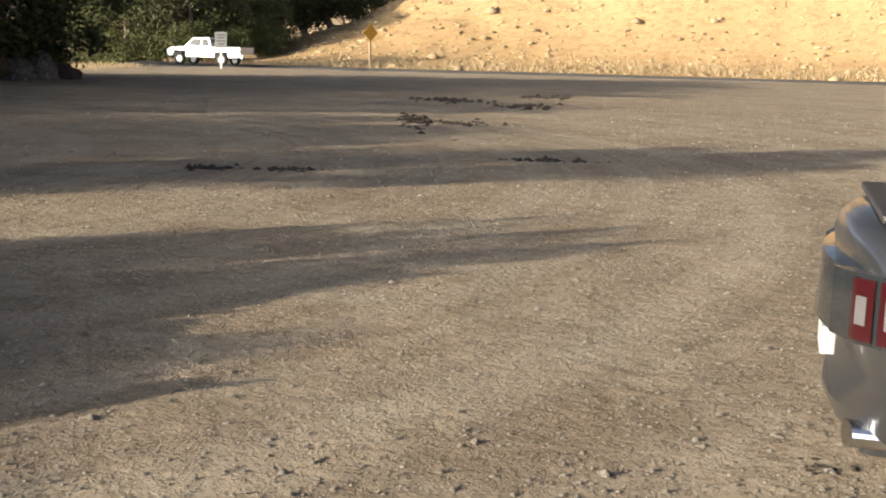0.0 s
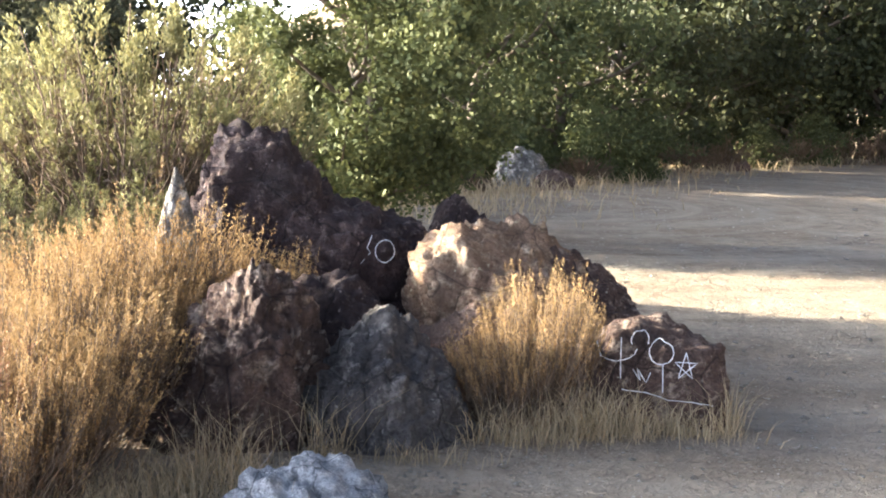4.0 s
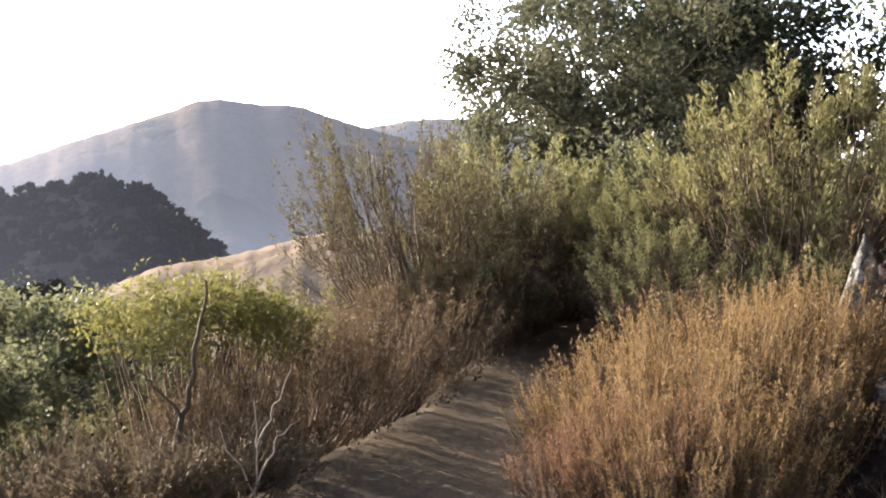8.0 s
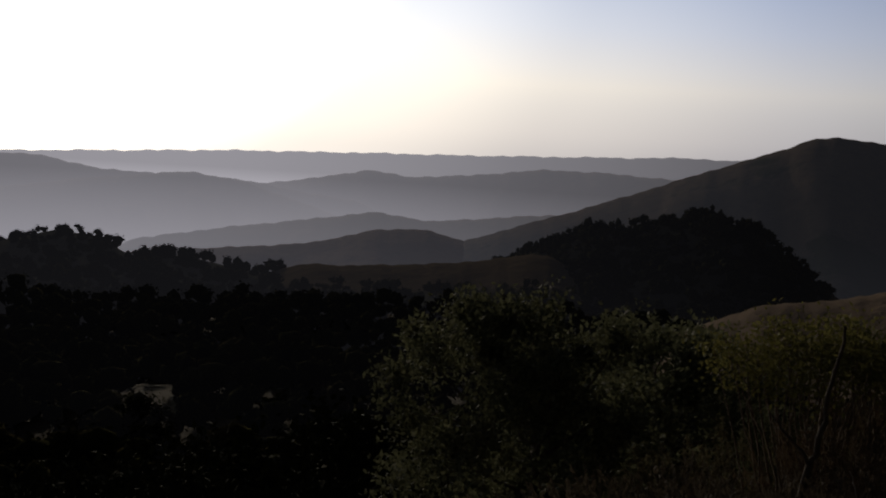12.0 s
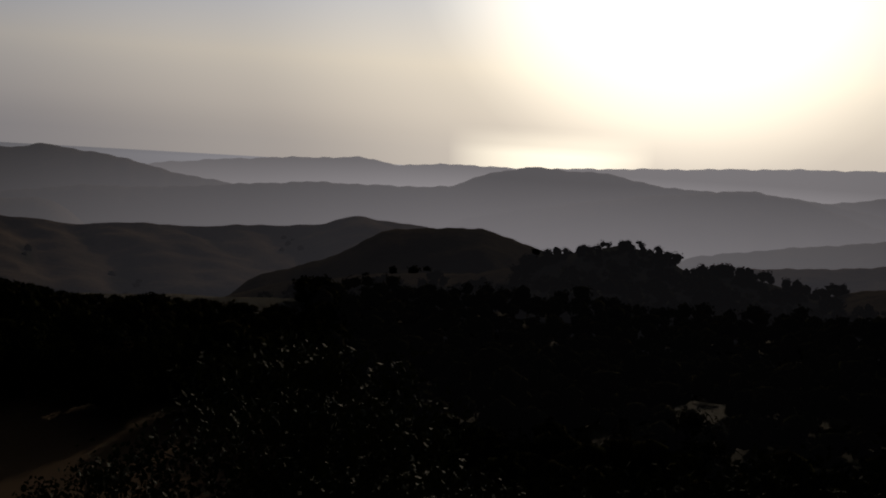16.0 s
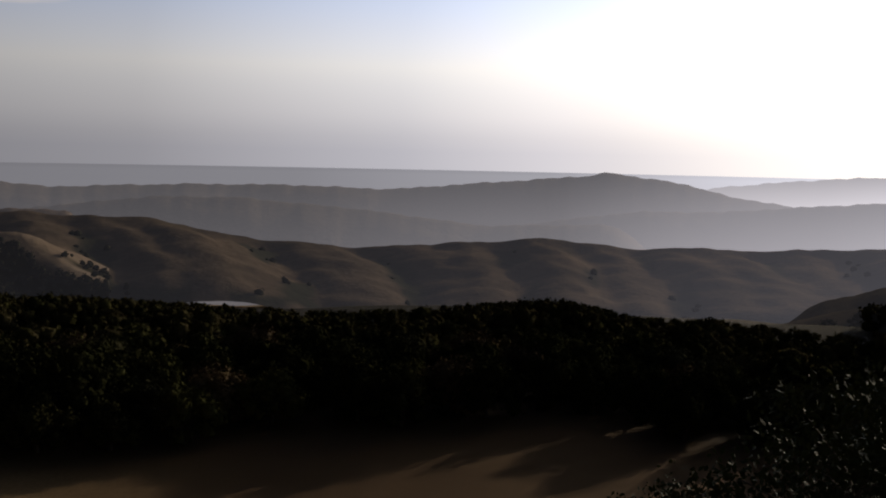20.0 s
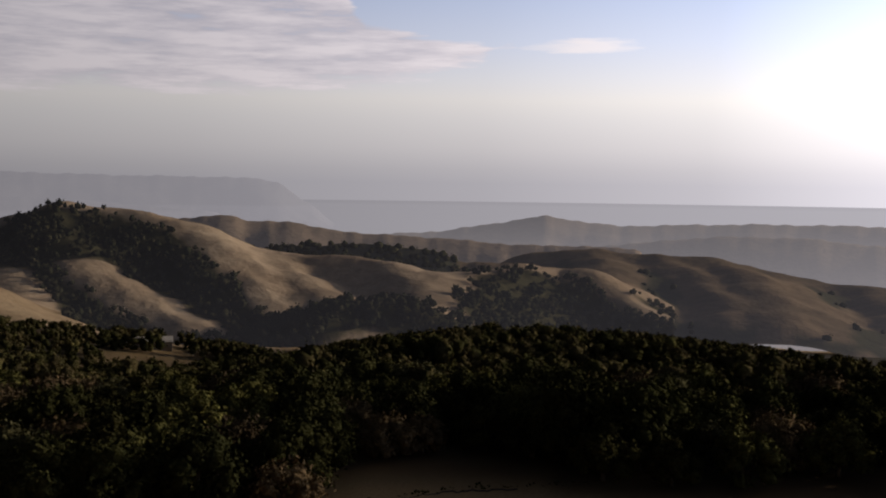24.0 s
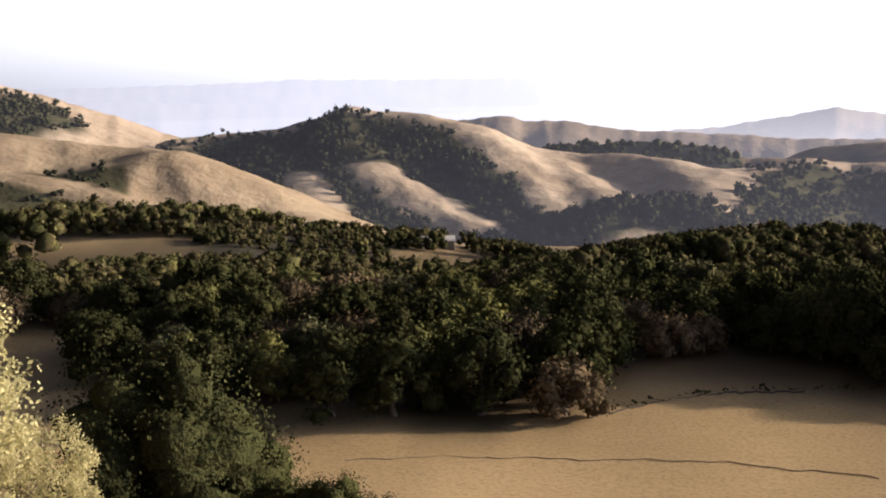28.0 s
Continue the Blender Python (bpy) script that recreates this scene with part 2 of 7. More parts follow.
def ground_build(k):
    p = pos(k)
    grass_w = k.n("ShaderNodeAttribute", {"attribute": "grass"}).outputs["Fac"]
    dirt_w = k.n("ShaderNodeAttribute", {"attribute": "dirt"}).outputs["Fac"]
    wide = k.noise(p, 0.22, 4)
    mid = k.noise(p, 1.7, 5, 0.6)
    fine = k.noise(p, 24, 6, 0.7)
    mottle = k.noise(p, 6.5, 6, 0.7)
    grit = k.n("ShaderNodeTexVoronoi", None, Vector=p, Scale=38.0, Randomness=1.0)
    lot = k.mix(k.ramp(wide, [(0.35, 0.0), (0.68, 1.0)]), (0.27, 0.222, 0.162), (0.385, 0.32, 0.236))
    lot = k.mix(k.ramp(mid, [(0.42, 0.0), (0.7, 0.75)]), lot, (0.155, 0.125, 0.09))
    lot = k.mix(k.ramp(mottle, [(0.46, 0.0), (0.60, 0.6)]), lot, (0.13, 0.10, 0.07))
    lot = k.mix(k.ramp(fine, [(0.45, 0.0), (0.75, 0.8)]), lot, (0.37, 0.31, 0.23))
    stone = k.ramp(grit.outputs["Distance"], [(0.12, 1.0), (0.25, 0.0)])
    pick = k.ramp(k.n("ShaderNodeSeparateColor", None, Color=grit.outputs["Color"]).outputs[0], [(0.64, 0.0), (0.70, 1.0)])
    lot = k.mix(k.math("MULTIPLY", k.math("MULTIPLY", stone, pick), 0.7), lot, (0.55, 0.5, 0.42))
    clod = k.n("ShaderNodeTexVoronoi", None, Vector=p, Scale=17.0, Randomness=1.0)
    dark_w = k.math("MULTIPLY", k.ramp(clod.outputs["Distance"], [(0.10, 1.0), (0.24, 0.0)]), k.ramp(k.n("ShaderNodeSeparateColor", None, Color=clod.outputs["Color"]).outputs[1], [(0.80, 0.0), (0.84, 1.0)]))
    lot = k.mix(k.math("MULTIPLY", dark_w, 0.7), lot, (0.10, 0.078, 0.055))
    lot = k.mix(k.ramp(k.noise(p, 0.55, 4, 0.6), [(0.42, 0.0), (0.60, 0.45)]), lot, (0.20, 0.15, 0.10))
    lot = k.mix(k.ramp(k.noise(p, 0.9, 5, 0.65), [(0.52, 0.0), (0.66, 0.5)]), lot, (0.36, 0.32, 0.25))
    # arcs left by turning tyres
    arc = k.n("ShaderNodeVectorMath", None, i0=p, i1=(-13.0, 16.0, 0.0))
    arc.operation = "DISTANCE"
    sweep = k.n("ShaderNodeCombineXYZ", None, X=k.math("MULTIPLY", arc.outputs["Value"], 1.6), Y=k.math("MULTIPLY", wide, 1.2), Z=0.0)
    lot = k.mix(k.ramp(k.noise(sweep.outputs[0], 1.0, 5, 0.6), [(0.45, 0.0), (0.62, 0.5)]), lot, (0.36, 0.31, 0.24))
    lot = k.mix(k.ramp(k.noise(sweep.outputs[0], 2.3, 4, 0.6), [(0.52, 0.0), (0.66, 0.3)]), lot, (0.16, 0.13, 0.10))
    gn = k.noise(p, 0.06, 5, 0.65)
    straw = k.mix(gn, (0.28, 0.18, 0.083), (0.41, 0.29, 0.152))
    straw = k.mix(k.ramp(mid, [(0.45, 0.0), (0.65, 0.7)]), straw, (0.20, 0.13, 0.062))
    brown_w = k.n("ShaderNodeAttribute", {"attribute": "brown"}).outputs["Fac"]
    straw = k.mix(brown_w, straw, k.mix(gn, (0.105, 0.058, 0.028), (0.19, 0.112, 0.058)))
    straw = k.mix(k.ramp(fine, [(0.4, 0.0), (0.8, 0.4)]), straw, (0.5, 0.38, 0.21))
    dirt = k.mix(mid, (0.085, 0.062, 0.04), (0.17, 0.125, 0.08))
    # one dark colour serves for leaf litter and for painted shade
    litter_shade_w = k.n("ShaderNodeAttribute", {"attribute": "litter"}).outputs["Fac"]
    c = k.mix(grass_w, lot, straw)
    c = k.mix(dirt_w, c, dirt)
    c = k.mix(litter_shade_w, c, k.mix(mid, (0.022, 0.019, 0.012), (0.048, 0.039, 0.024)))
    h = k.math("ADD", k.math("MULTIPLY", fine, 0.6), k.math("MULTIPLY", stone, 0.5))
    h = k.math("ADD", h, k.math("MULTIPLY", mid, 1.5))
    h = k.math("ADD", h, k.math("MULTIPLY", mottle, 1.2))
    finish(k, c, 0.95, bump=h, strength=1.0, dist=0.045, spec=0.1)


M_GROUND = material("ground", ground_build)


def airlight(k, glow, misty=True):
    """Haze painted as emission on hills and woods: stronger towards the sun."""
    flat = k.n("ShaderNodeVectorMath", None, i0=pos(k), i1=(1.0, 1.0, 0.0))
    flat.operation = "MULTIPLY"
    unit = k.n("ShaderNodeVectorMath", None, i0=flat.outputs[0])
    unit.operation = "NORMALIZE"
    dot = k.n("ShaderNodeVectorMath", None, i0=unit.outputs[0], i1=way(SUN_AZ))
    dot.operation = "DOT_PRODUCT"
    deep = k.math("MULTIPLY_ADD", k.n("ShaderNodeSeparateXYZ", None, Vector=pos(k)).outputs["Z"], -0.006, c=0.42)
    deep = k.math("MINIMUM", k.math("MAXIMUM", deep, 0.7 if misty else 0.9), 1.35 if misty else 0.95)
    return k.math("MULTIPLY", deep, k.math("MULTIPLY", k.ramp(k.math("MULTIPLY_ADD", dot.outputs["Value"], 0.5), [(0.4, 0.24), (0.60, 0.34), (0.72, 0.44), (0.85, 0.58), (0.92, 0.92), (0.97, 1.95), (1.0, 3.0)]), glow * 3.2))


def hill_material(name, straw_a, straw_b, glow, glow_color, wooded=None, misty=True):
    """Dry grass on a hillside; haze is put in as emission, on near hills too."""
    def build(k):
        p = pos(k)
        n = k.noise(p, 0.012, 6, 0.6)
        f = k.noise(p, 0.09, 5, 0.65)
        c = k.mix(k.ramp(n, [(0.3, 0.0), (0.7, 1.0)]), straw_a, straw_b)
        c = k.mix(k.ramp(f, [(0.45, 0.0), (0.8, 0.5)]), c, (straw_a[0] * 0.6, straw_a[1] * 0.6, straw_a[2] * 0.6))
        scrub = k.n("ShaderNodeAttribute", {"attribute": "scrub"}).outputs["Fac"]
        c = k.mix(scrub, c, k.mix(f, (0.022, 0.024, 0.013), (0.05, 0.05, 0.026)))
        if wooded is not None:
            m = k.ramp(k.noise(p, wooded[0], 5, 0.6), [(wooded[1], 0.0), (wooded[1] + 0.05, 1.0)])
            c = k.mix(m, c, (0.05, 0.05, 0.025))
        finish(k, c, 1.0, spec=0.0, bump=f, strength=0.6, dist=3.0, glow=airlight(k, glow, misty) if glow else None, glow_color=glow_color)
    return material(name, build)


OAK = leaf_material("oak_leaf", (0.018, 0.022, 0.009), (0.066, 0.071, 0.027), 0.1, 0.6, 0.15)
# oak leaf copied darker and duller: shade painted in for backlit bushes
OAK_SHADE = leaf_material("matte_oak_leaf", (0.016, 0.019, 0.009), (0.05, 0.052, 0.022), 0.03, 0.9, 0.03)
OAK_BRIGHT = leaf_material("bright_leaf", (0.040, 0.050, 0.019), (0.11, 0.12, 0.046), 0.25, 0.7, 0.15)
ROUND_LEAF = leaf_material("round_oak_leaf", (0.046, 0.056, 0.021), (0.145, 0.155, 0.057), 0.2, 0.7, 0.15)
OAK_GREY = leaf_material("grey_leaf", (0.075, 0.082, 0.045), (0.19, 0.195, 0.105), 0.42, 0.7, 0.15)
SHRUB = leaf_material("shrub_leaf", (0.13, 0.125, 0.055), (0.36, 0.34, 0.15), 0.25, 0.75, 0.12, (0.085, 0.066, 0.04))
SHRUB_BROWN = leaf_material("brownish_shrub_leaf", (0.10, 0.085, 0.048), (0.23, 0.20, 0.105), 0.25, 0.75, 0.12, (0.08, 0.06, 0.04))
LACE = leaf_material("lacy_leaf", (0.05, 0.054, 0.032), (0.155, 0.155, 0.088), 0.38, 0.7, 0.15)
GREYBRUSH = leaf_material("grey_brush_leaf", (0.085, 0.07, 0.048), (0.21, 0.17, 0.115), 0.25)
SHRUB_PALE = leaf_material("pale_shrub_leaf", (0.30, 0.27, 0.12), (0.62, 0.56, 0.30), 0.4)
GOLD = leaf_material("dry_brush_leaf", (0.20, 0.135, 0.062), (0.48, 0.325, 0.15), 0.2, root=(0.12, 0.075, 0.042))
RUSTY = leaf_material("rusty_brush_leaf", (0.085, 0.06, 0.038), (0.19, 0.135, 0.083), 0.25)
RUDDY = leaf_material("ruddy_brush_leaf", (0.17, 0.095, 0.055), (0.36, 0.22, 0.13), 0.25, root=(0.10, 0.06, 0.04))
RUSSET = leaf_material("russet_brush_leaf", (0.095, 0.066, 0.04), (0.21, 0.15, 0.088), 0.25, root=(0.06, 0.045, 0.032))
STRAW = leaf_material("straw", (0.29, 0.225, 0.13), (0.54, 0.44, 0.28), 0.4)
BARK = bark_material("bark", (0.05, 0.04, 0.03), (0.15, 0.12, 0.09))
TWIG = bark_material("twig", (0.09, 0.06, 0.04), (0.22, 0.17, 0.12))

# ================= mesh helpers =================


def mesh_from(name, verts, quads, mat, smooth=False, tris=None):
    """A mesh from numpy arrays; quads is (n, 4), tris (n, 3)."""
    me = bpy.data.meshes.new(name)
    verts = np.asarray(verts, dtype=np.float32).reshape(-1, 3)
    quads = np.zeros((0, 4), int) if quads is None else np.asarray(quads, dtype=np.int32).reshape(-1, 4)
    tris = np.zeros((0, 3), int) if tris is None else np.asarray(tris, dtype=np.int32).reshape(-1, 3)
    nq, nt = len(quads), len(tris)
    me.vertices.add(len(verts))
    me.vertices.foreach_set("co", verts.ravel())
    me.loops.add(nq * 4 + nt * 3)
    me.loops.foreach_set("vertex_index", np.concatenate([quads.ravel(), tris.ravel()]).astype(np.int32))
    me.polygons.add(nq + nt)
    me.polygons.foreach_set("loop_start", np.concatenate([np.arange(nq) * 4, nq * 4 + np.arange(nt) * 3]).astype(np.int32))
    if smooth:
        me.polygons.foreach_set("use_smooth", np.ones(nq + nt, dtype=bool))
    me.update(calc_edges=True)
    me.validate()
    if mat is not None:
        me.materials.append(mat)
    return me


def part(name, bm, mat, parent, label="", smooth=False):
    """Links a bmesh (or a ready mesh) as one mesh object under a thing or a part."""
    if isinstance(bm, bpy.types.Mesh):
        me = bm
    else:
        me = bpy.data.meshes.new(name)
        bmesh.ops.recalc_face_normals(bm, faces=bm.faces)
        if smooth:
            for f in bm.faces:
                f.smooth = True
        bm.to_mesh(me)
        bm.free()
        me.materials.append(mat)
    ob = new(name, me)
    ob.parent = parent
    if label:
        ob["label"] = label
    return ob


def thing(name, m, label, category, group="", kind=""):
    ob = new(name)
    ob.empty_display_size = 0.1
    ob.matrix_world = m
    return tagged(ob, label, category, group, kind)


def rand_dirs(rng, n):
    v = rng.normal(size=(n, 3))
    return v / np.linalg.norm(v, axis=1)[:, None]


def leaves(rng, centers, size, outward=None, spread=1.0, long=1.8):
    """Rhombic leaves, slightly folded, at the given centres: 4 corners each."""
    n = len(centers)
    a = rand_dirs(rng, n)
    if outward is not None:
        a = a * spread + outward
        a /= np.linalg.norm(a, axis=1)[:, None] + 1e-9
    b = np.cross(a, rand_dirs(rng, n))
    b /= np.linalg.norm(b, axis=1)[:, None] + 1e-9
    s = size * rng.uniform(0.6, 1.3, (n, 1))
    c = np.asarray(centers)
    v = np.stack([c - a * s * long * 0.5, c + b * s * 0.5, c + a * s * long * 0.5, c - b * s * 0.5], axis=1)
    return v.reshape(-1, 3), np.arange(n * 4).reshape(-1, 4)


def tube(path, radii, sides=5):
    """A tapered tube along a path of points."""
    path = np.asarray(path, float)
    d = np.gradient(path, axis=0)
    d /= np.linalg.norm(d, axis=1)[:, None] + 1e-9
    ref = np.array([0.31, 0.77, 0.55])
    u = np.cross(d, ref)
    u /= np.linalg.norm(u, axis=1)[:, None] + 1e-9
    v = np.cross(d, u)
    ang = np.arange(sides) * 2 * np.pi / sides
    ring = np.cos(ang)[None, :, None] * u[:, None] + np.sin(ang)[None, :, None] * v[:, None]
    pts = path[:, None] + ring * np.asarray(radii)[:, None, None]
    n = len(path)
    i, j = np.meshgrid(np.arange(n - 1), np.arange(sides), indexing="ij")
    q = np.stack([i * sides + j, i * sides + (j + 1) % sides, (i + 1) * sides + (j + 1) % sides, (i + 1) * sides + j], -1)
    return pts.reshape(-1, 3), q.reshape(-1, 4)


def join(chunks):
    vs, qs, k = [], [], 0
    for v, q in chunks:
        vs.append(v), qs.append(q + k)
        k += len(v)
    return np.concatenate(vs), np.concatenate(qs)


def limb_path(rng, a, b, bend=0.15, n=6):
    a, b = np.asarray(a, float), np.asarray(b, float)
    t = np.linspace(0, 1, n)[:, None]
    off = rng.normal(size=3) * np.linalg.norm(b - a) * bend
    return a + (b - a) * t + off * np.sin(t * np.pi) + rng.normal(size=(n, 3)) * 0.02 * np.linalg.norm(b - a) * t


def tree_meshes(seed, height, width, leaf, n_leaves, mat, bark, clumps=26, base=0.25, trunk=0.035, open_=0.0, lean=(0, 0)):
    """A trunk with limbs, and a crown of leaf clumps with an uneven outline."""
    rng = np.random.default_rng(seed)
    wood, limbs, cl = [], [], []
    rad_k = 6.6 / math.sqrt(clumps)
    top = np.array([lean[0], lean[1], height * 0.62])
    wood.append(tube(limb_path(rng, (0, 0, -0.3), top, 0.06, 8), np.linspace(trunk, trunk * 0.35, 8) * height, 8))
    for i in range(clumps):
        ang = rng.uniform(0, 2 * np.pi)
        f = rng.uniform(0, 1) ** 0.6
        zz = base + (1 - base) * rng.uniform(0.08, 0.9)
        wide = width * 0.5 * math.sqrt(max(0.05, 1 - ((zz - 0.55) / 0.55) ** 2)) * f
        c = np.array([math.cos(ang) * wide + lean[0] * zz, math.sin(ang) * wide + lean[1] * zz, zz * height])
        rad = width * rng.uniform(0.11, 0.2) * rad_k
        cl.append((c, rad))
        start = np.array([lean[0] * zz * 0.6, lean[1] * zz * 0.6, min(zz * 0.7, 0.6) * height])
        if i % 3 == 0:
            limbs.append(tube(limb_path(rng, start, c, 0.12, 5), np.linspace(trunk * 0.4, trunk * 0.08, 5) * height, 4))
    per = int(n_leaves / clumps)
    cs, outs = [], []
    for c, rad in cl:
        d = rand_dirs(rng, per)
        rr = rng.uniform(0.05, 1.0, (per, 1)) ** 0.55
        lump = 1 + 0.35 * np.sin(d @ rng.normal(size=3) * 5 + rng.uniform(0, 6))[:, None]
        p = c + d * rr * rad * lump * rng.uniform(0.65, 1.25, 3)
        cs.append(p), outs.append(d)
    cs, outs = np.concatenate(cs), np.concatenate(outs)
    v, q = leaves(rng, cs, leaf, outs * 0.4)
    wv, wq = join(wood)
    return mesh_from("trunk", wv, wq, bark, True), mesh_from("limbwork", *join(limbs), bark, True), mesh_from("crown", v, q, mat)


# ================= the ground, one sheet to the horizon =================
EDGE_AZ = [-180, -160, -140, -120, -60, 10, 17, 25, 31, 37, 43, 50, 60, 68, 75, 82, 90, 110, 180]
EDGE_R = [3.2, 3.2, 3.6, 5, 120, 120, 70, 48, 36, 27, 20, 14, 11.5, 12, 7, 5.2, 4.5, 4, 3.2]
DROP = [0.60, 0.48, 0.46, 0.46, 0.02, 0.02, 0.06, 0.10, 0.12, 0.15, 0.2, 0.25, 0.3, 0.36, 0.44, 0.5, 0.52, 0.54, 0.62]
# the cut bank across the road: heading and crest height
BANK_AZ, BANK_Z = [-60, -12, -3, 1.8, 4, 6.7, 9.6, 12], [20, 17, 11, 6.4, 4.0, 2.2, 0.5, 0.0]


def fbm(x, y, s, seed=0.0, octaves=4):
    """Cheap smooth noise from sines, for whole arrays."""
    out, amp = np.zeros_like(x), 1.0
    for o in range(octaves):
        a, b = 1.7 * o + seed, 2.9 * o + seed * 1.3
        u, v = x * math.cos(a) + y * math.sin(a), -x * math.sin(a) + y * math.cos(a)
        out += amp * np.sin(u * s + b + 1.7 * np.sin(v * s * 0.83 + a)) * np.cos(v * s * 0.9 + a)
        s, amp = s * 2.03, amp * 0.5
    return out


def valley(az, r):
    """How low the land lies at a distance: a valley floor, lower country beyond it, and the bay rising to the horizon."""
    deep = np.interp(r, [0, 200, 250, 305, 345, 410, 470, 700, 1000, 1500, 2400, 3200, 4800], [-46, -46, -49, -60, -58, -55, -63, -100, -135, -200, -280, -290, -76])
    near = np.interp(r, [0, 200, 420, 460, 620, 1000, 1500, 2400, 3200, 4800], [-46, -46, -46, -50, -76, -110, -200, -280, -290, -76])
    mid = np.interp(r, [0, 200, 260, 320, 400, 470, 700, 1000, 1500, 2400, 3200, 4800], [-46, -46, -49, -55, -57, -66, -104, -135, -200, -280, -290, -76])
    wrap = np.where(az < 0, az + 360, az)
    u = np.clip((wrap - 183) / 9, 0, 1)
    deep = deep * (1 - u) + mid * u
    t = np.clip((wrap - 197) / 12, 0, 1)
    return deep * (1 - t) + near * t


def height(x, y):
    """Height of the ground at x, y (numpy arrays)."""
    x, y = np.asarray(x, float), np.asarray(y, float)
    r = np.hypot(x, y)
    az = np.degrees(np.arctan2(-x, y))
    edge, drop = np.interp(az, EDGE_AZ, EDGE_R), np.interp(az, EDGE_AZ, DROP)
    over = np.maximum(0, r - edge)
    soft = over * over / (over + 1.8)
    low = valley(az, r)
    fall = soft * drop / -low
    z = low * (1 - np.exp(-fall - fall ** 3))
    z = z + fbm(x, y, 0.9, 1.0) * 0.012 + fbm(x, y, 0.11, 3.0) * 0.03 * np.clip(r / 10, 0, 1)
    z = z + fbm(x, y, 0.02, 5.0) * np.clip((r - 60) / 150, 0, 1) * 1.6 * (np.abs(az) > 45)
    crest = np.interp(az, BANK_AZ, BANK_Z)
    lumps = fbm(x, y, 0.9, 8.0, 5) * 0.30 + np.abs(fbm(x, y, 0.16, 6.0)) * 0.7
    s = np.clip((r - 82) / 30, 0, 1)
    z = z + crest * s * s * (3 - 2 * s) * (np.abs(az) < 62) + lumps * s * np.clip(crest / 4, 0, 1) * (np.abs(az) < 60)
    return z


def ground_at(az, r, dz=0.0):
    p = at(az, r)
    return Vector((p.x, p.y, float(height(p.x, p.y)) + dz))


def smooth_step(x, a, b):
    t = np.clip((x - a) / (b - a), 0, 1)
    return t * t * (3 - 2 * t)


def clear(az, r):
    """True where the valley is open grass."""
    if az < 181 and r < np.interp(az, [138, 143, 146, 149, 154, 160, 164, 170, 174, 181], [190, 200, 195, 208, 204, 193, 203, 190, 186, 184]):
        return az > 138
    if 177 <= az < 213 and r < np.interp(az, [177, 185, 191.4, 193, 196, 198.3, 203, 206, 209.4, 213], [184, 180, 168, 162, 156, 154, 157, 160, 166, 176]):
        return True
    # a shaded meadow behind the creek
    if 177 < az < 192.6 and r < np.interp(az, [177, 179, 182, 185, 187.5, 190.3, 192.6], [185, 188, 195, 199, 198, 186, 174]):
        return True
    # three terraces of grass
    if az > 216.6 and r < 246 or az > 212.0 and (r < 196 or 226 < r < 246):
        return True
    if az > 211.2 and np.interp(az, [209.6, 213, 222], [338, 341, 350]) < r < np.interp(az, [209.6, 213, 222], [344, 378, 406]):
        return True
    if 197.4 < az < 201.3 and 382 < r < 398:
        return True
    if 200.6 < az < 203.0 and 326 < r < 346:
        return True
    # the far side of the wood
    return r > np.interp(az, [136, 186, 191, 194, 203, 208, 216, 224], [470, 470, 455, 415, 418, 430, 450, 450])


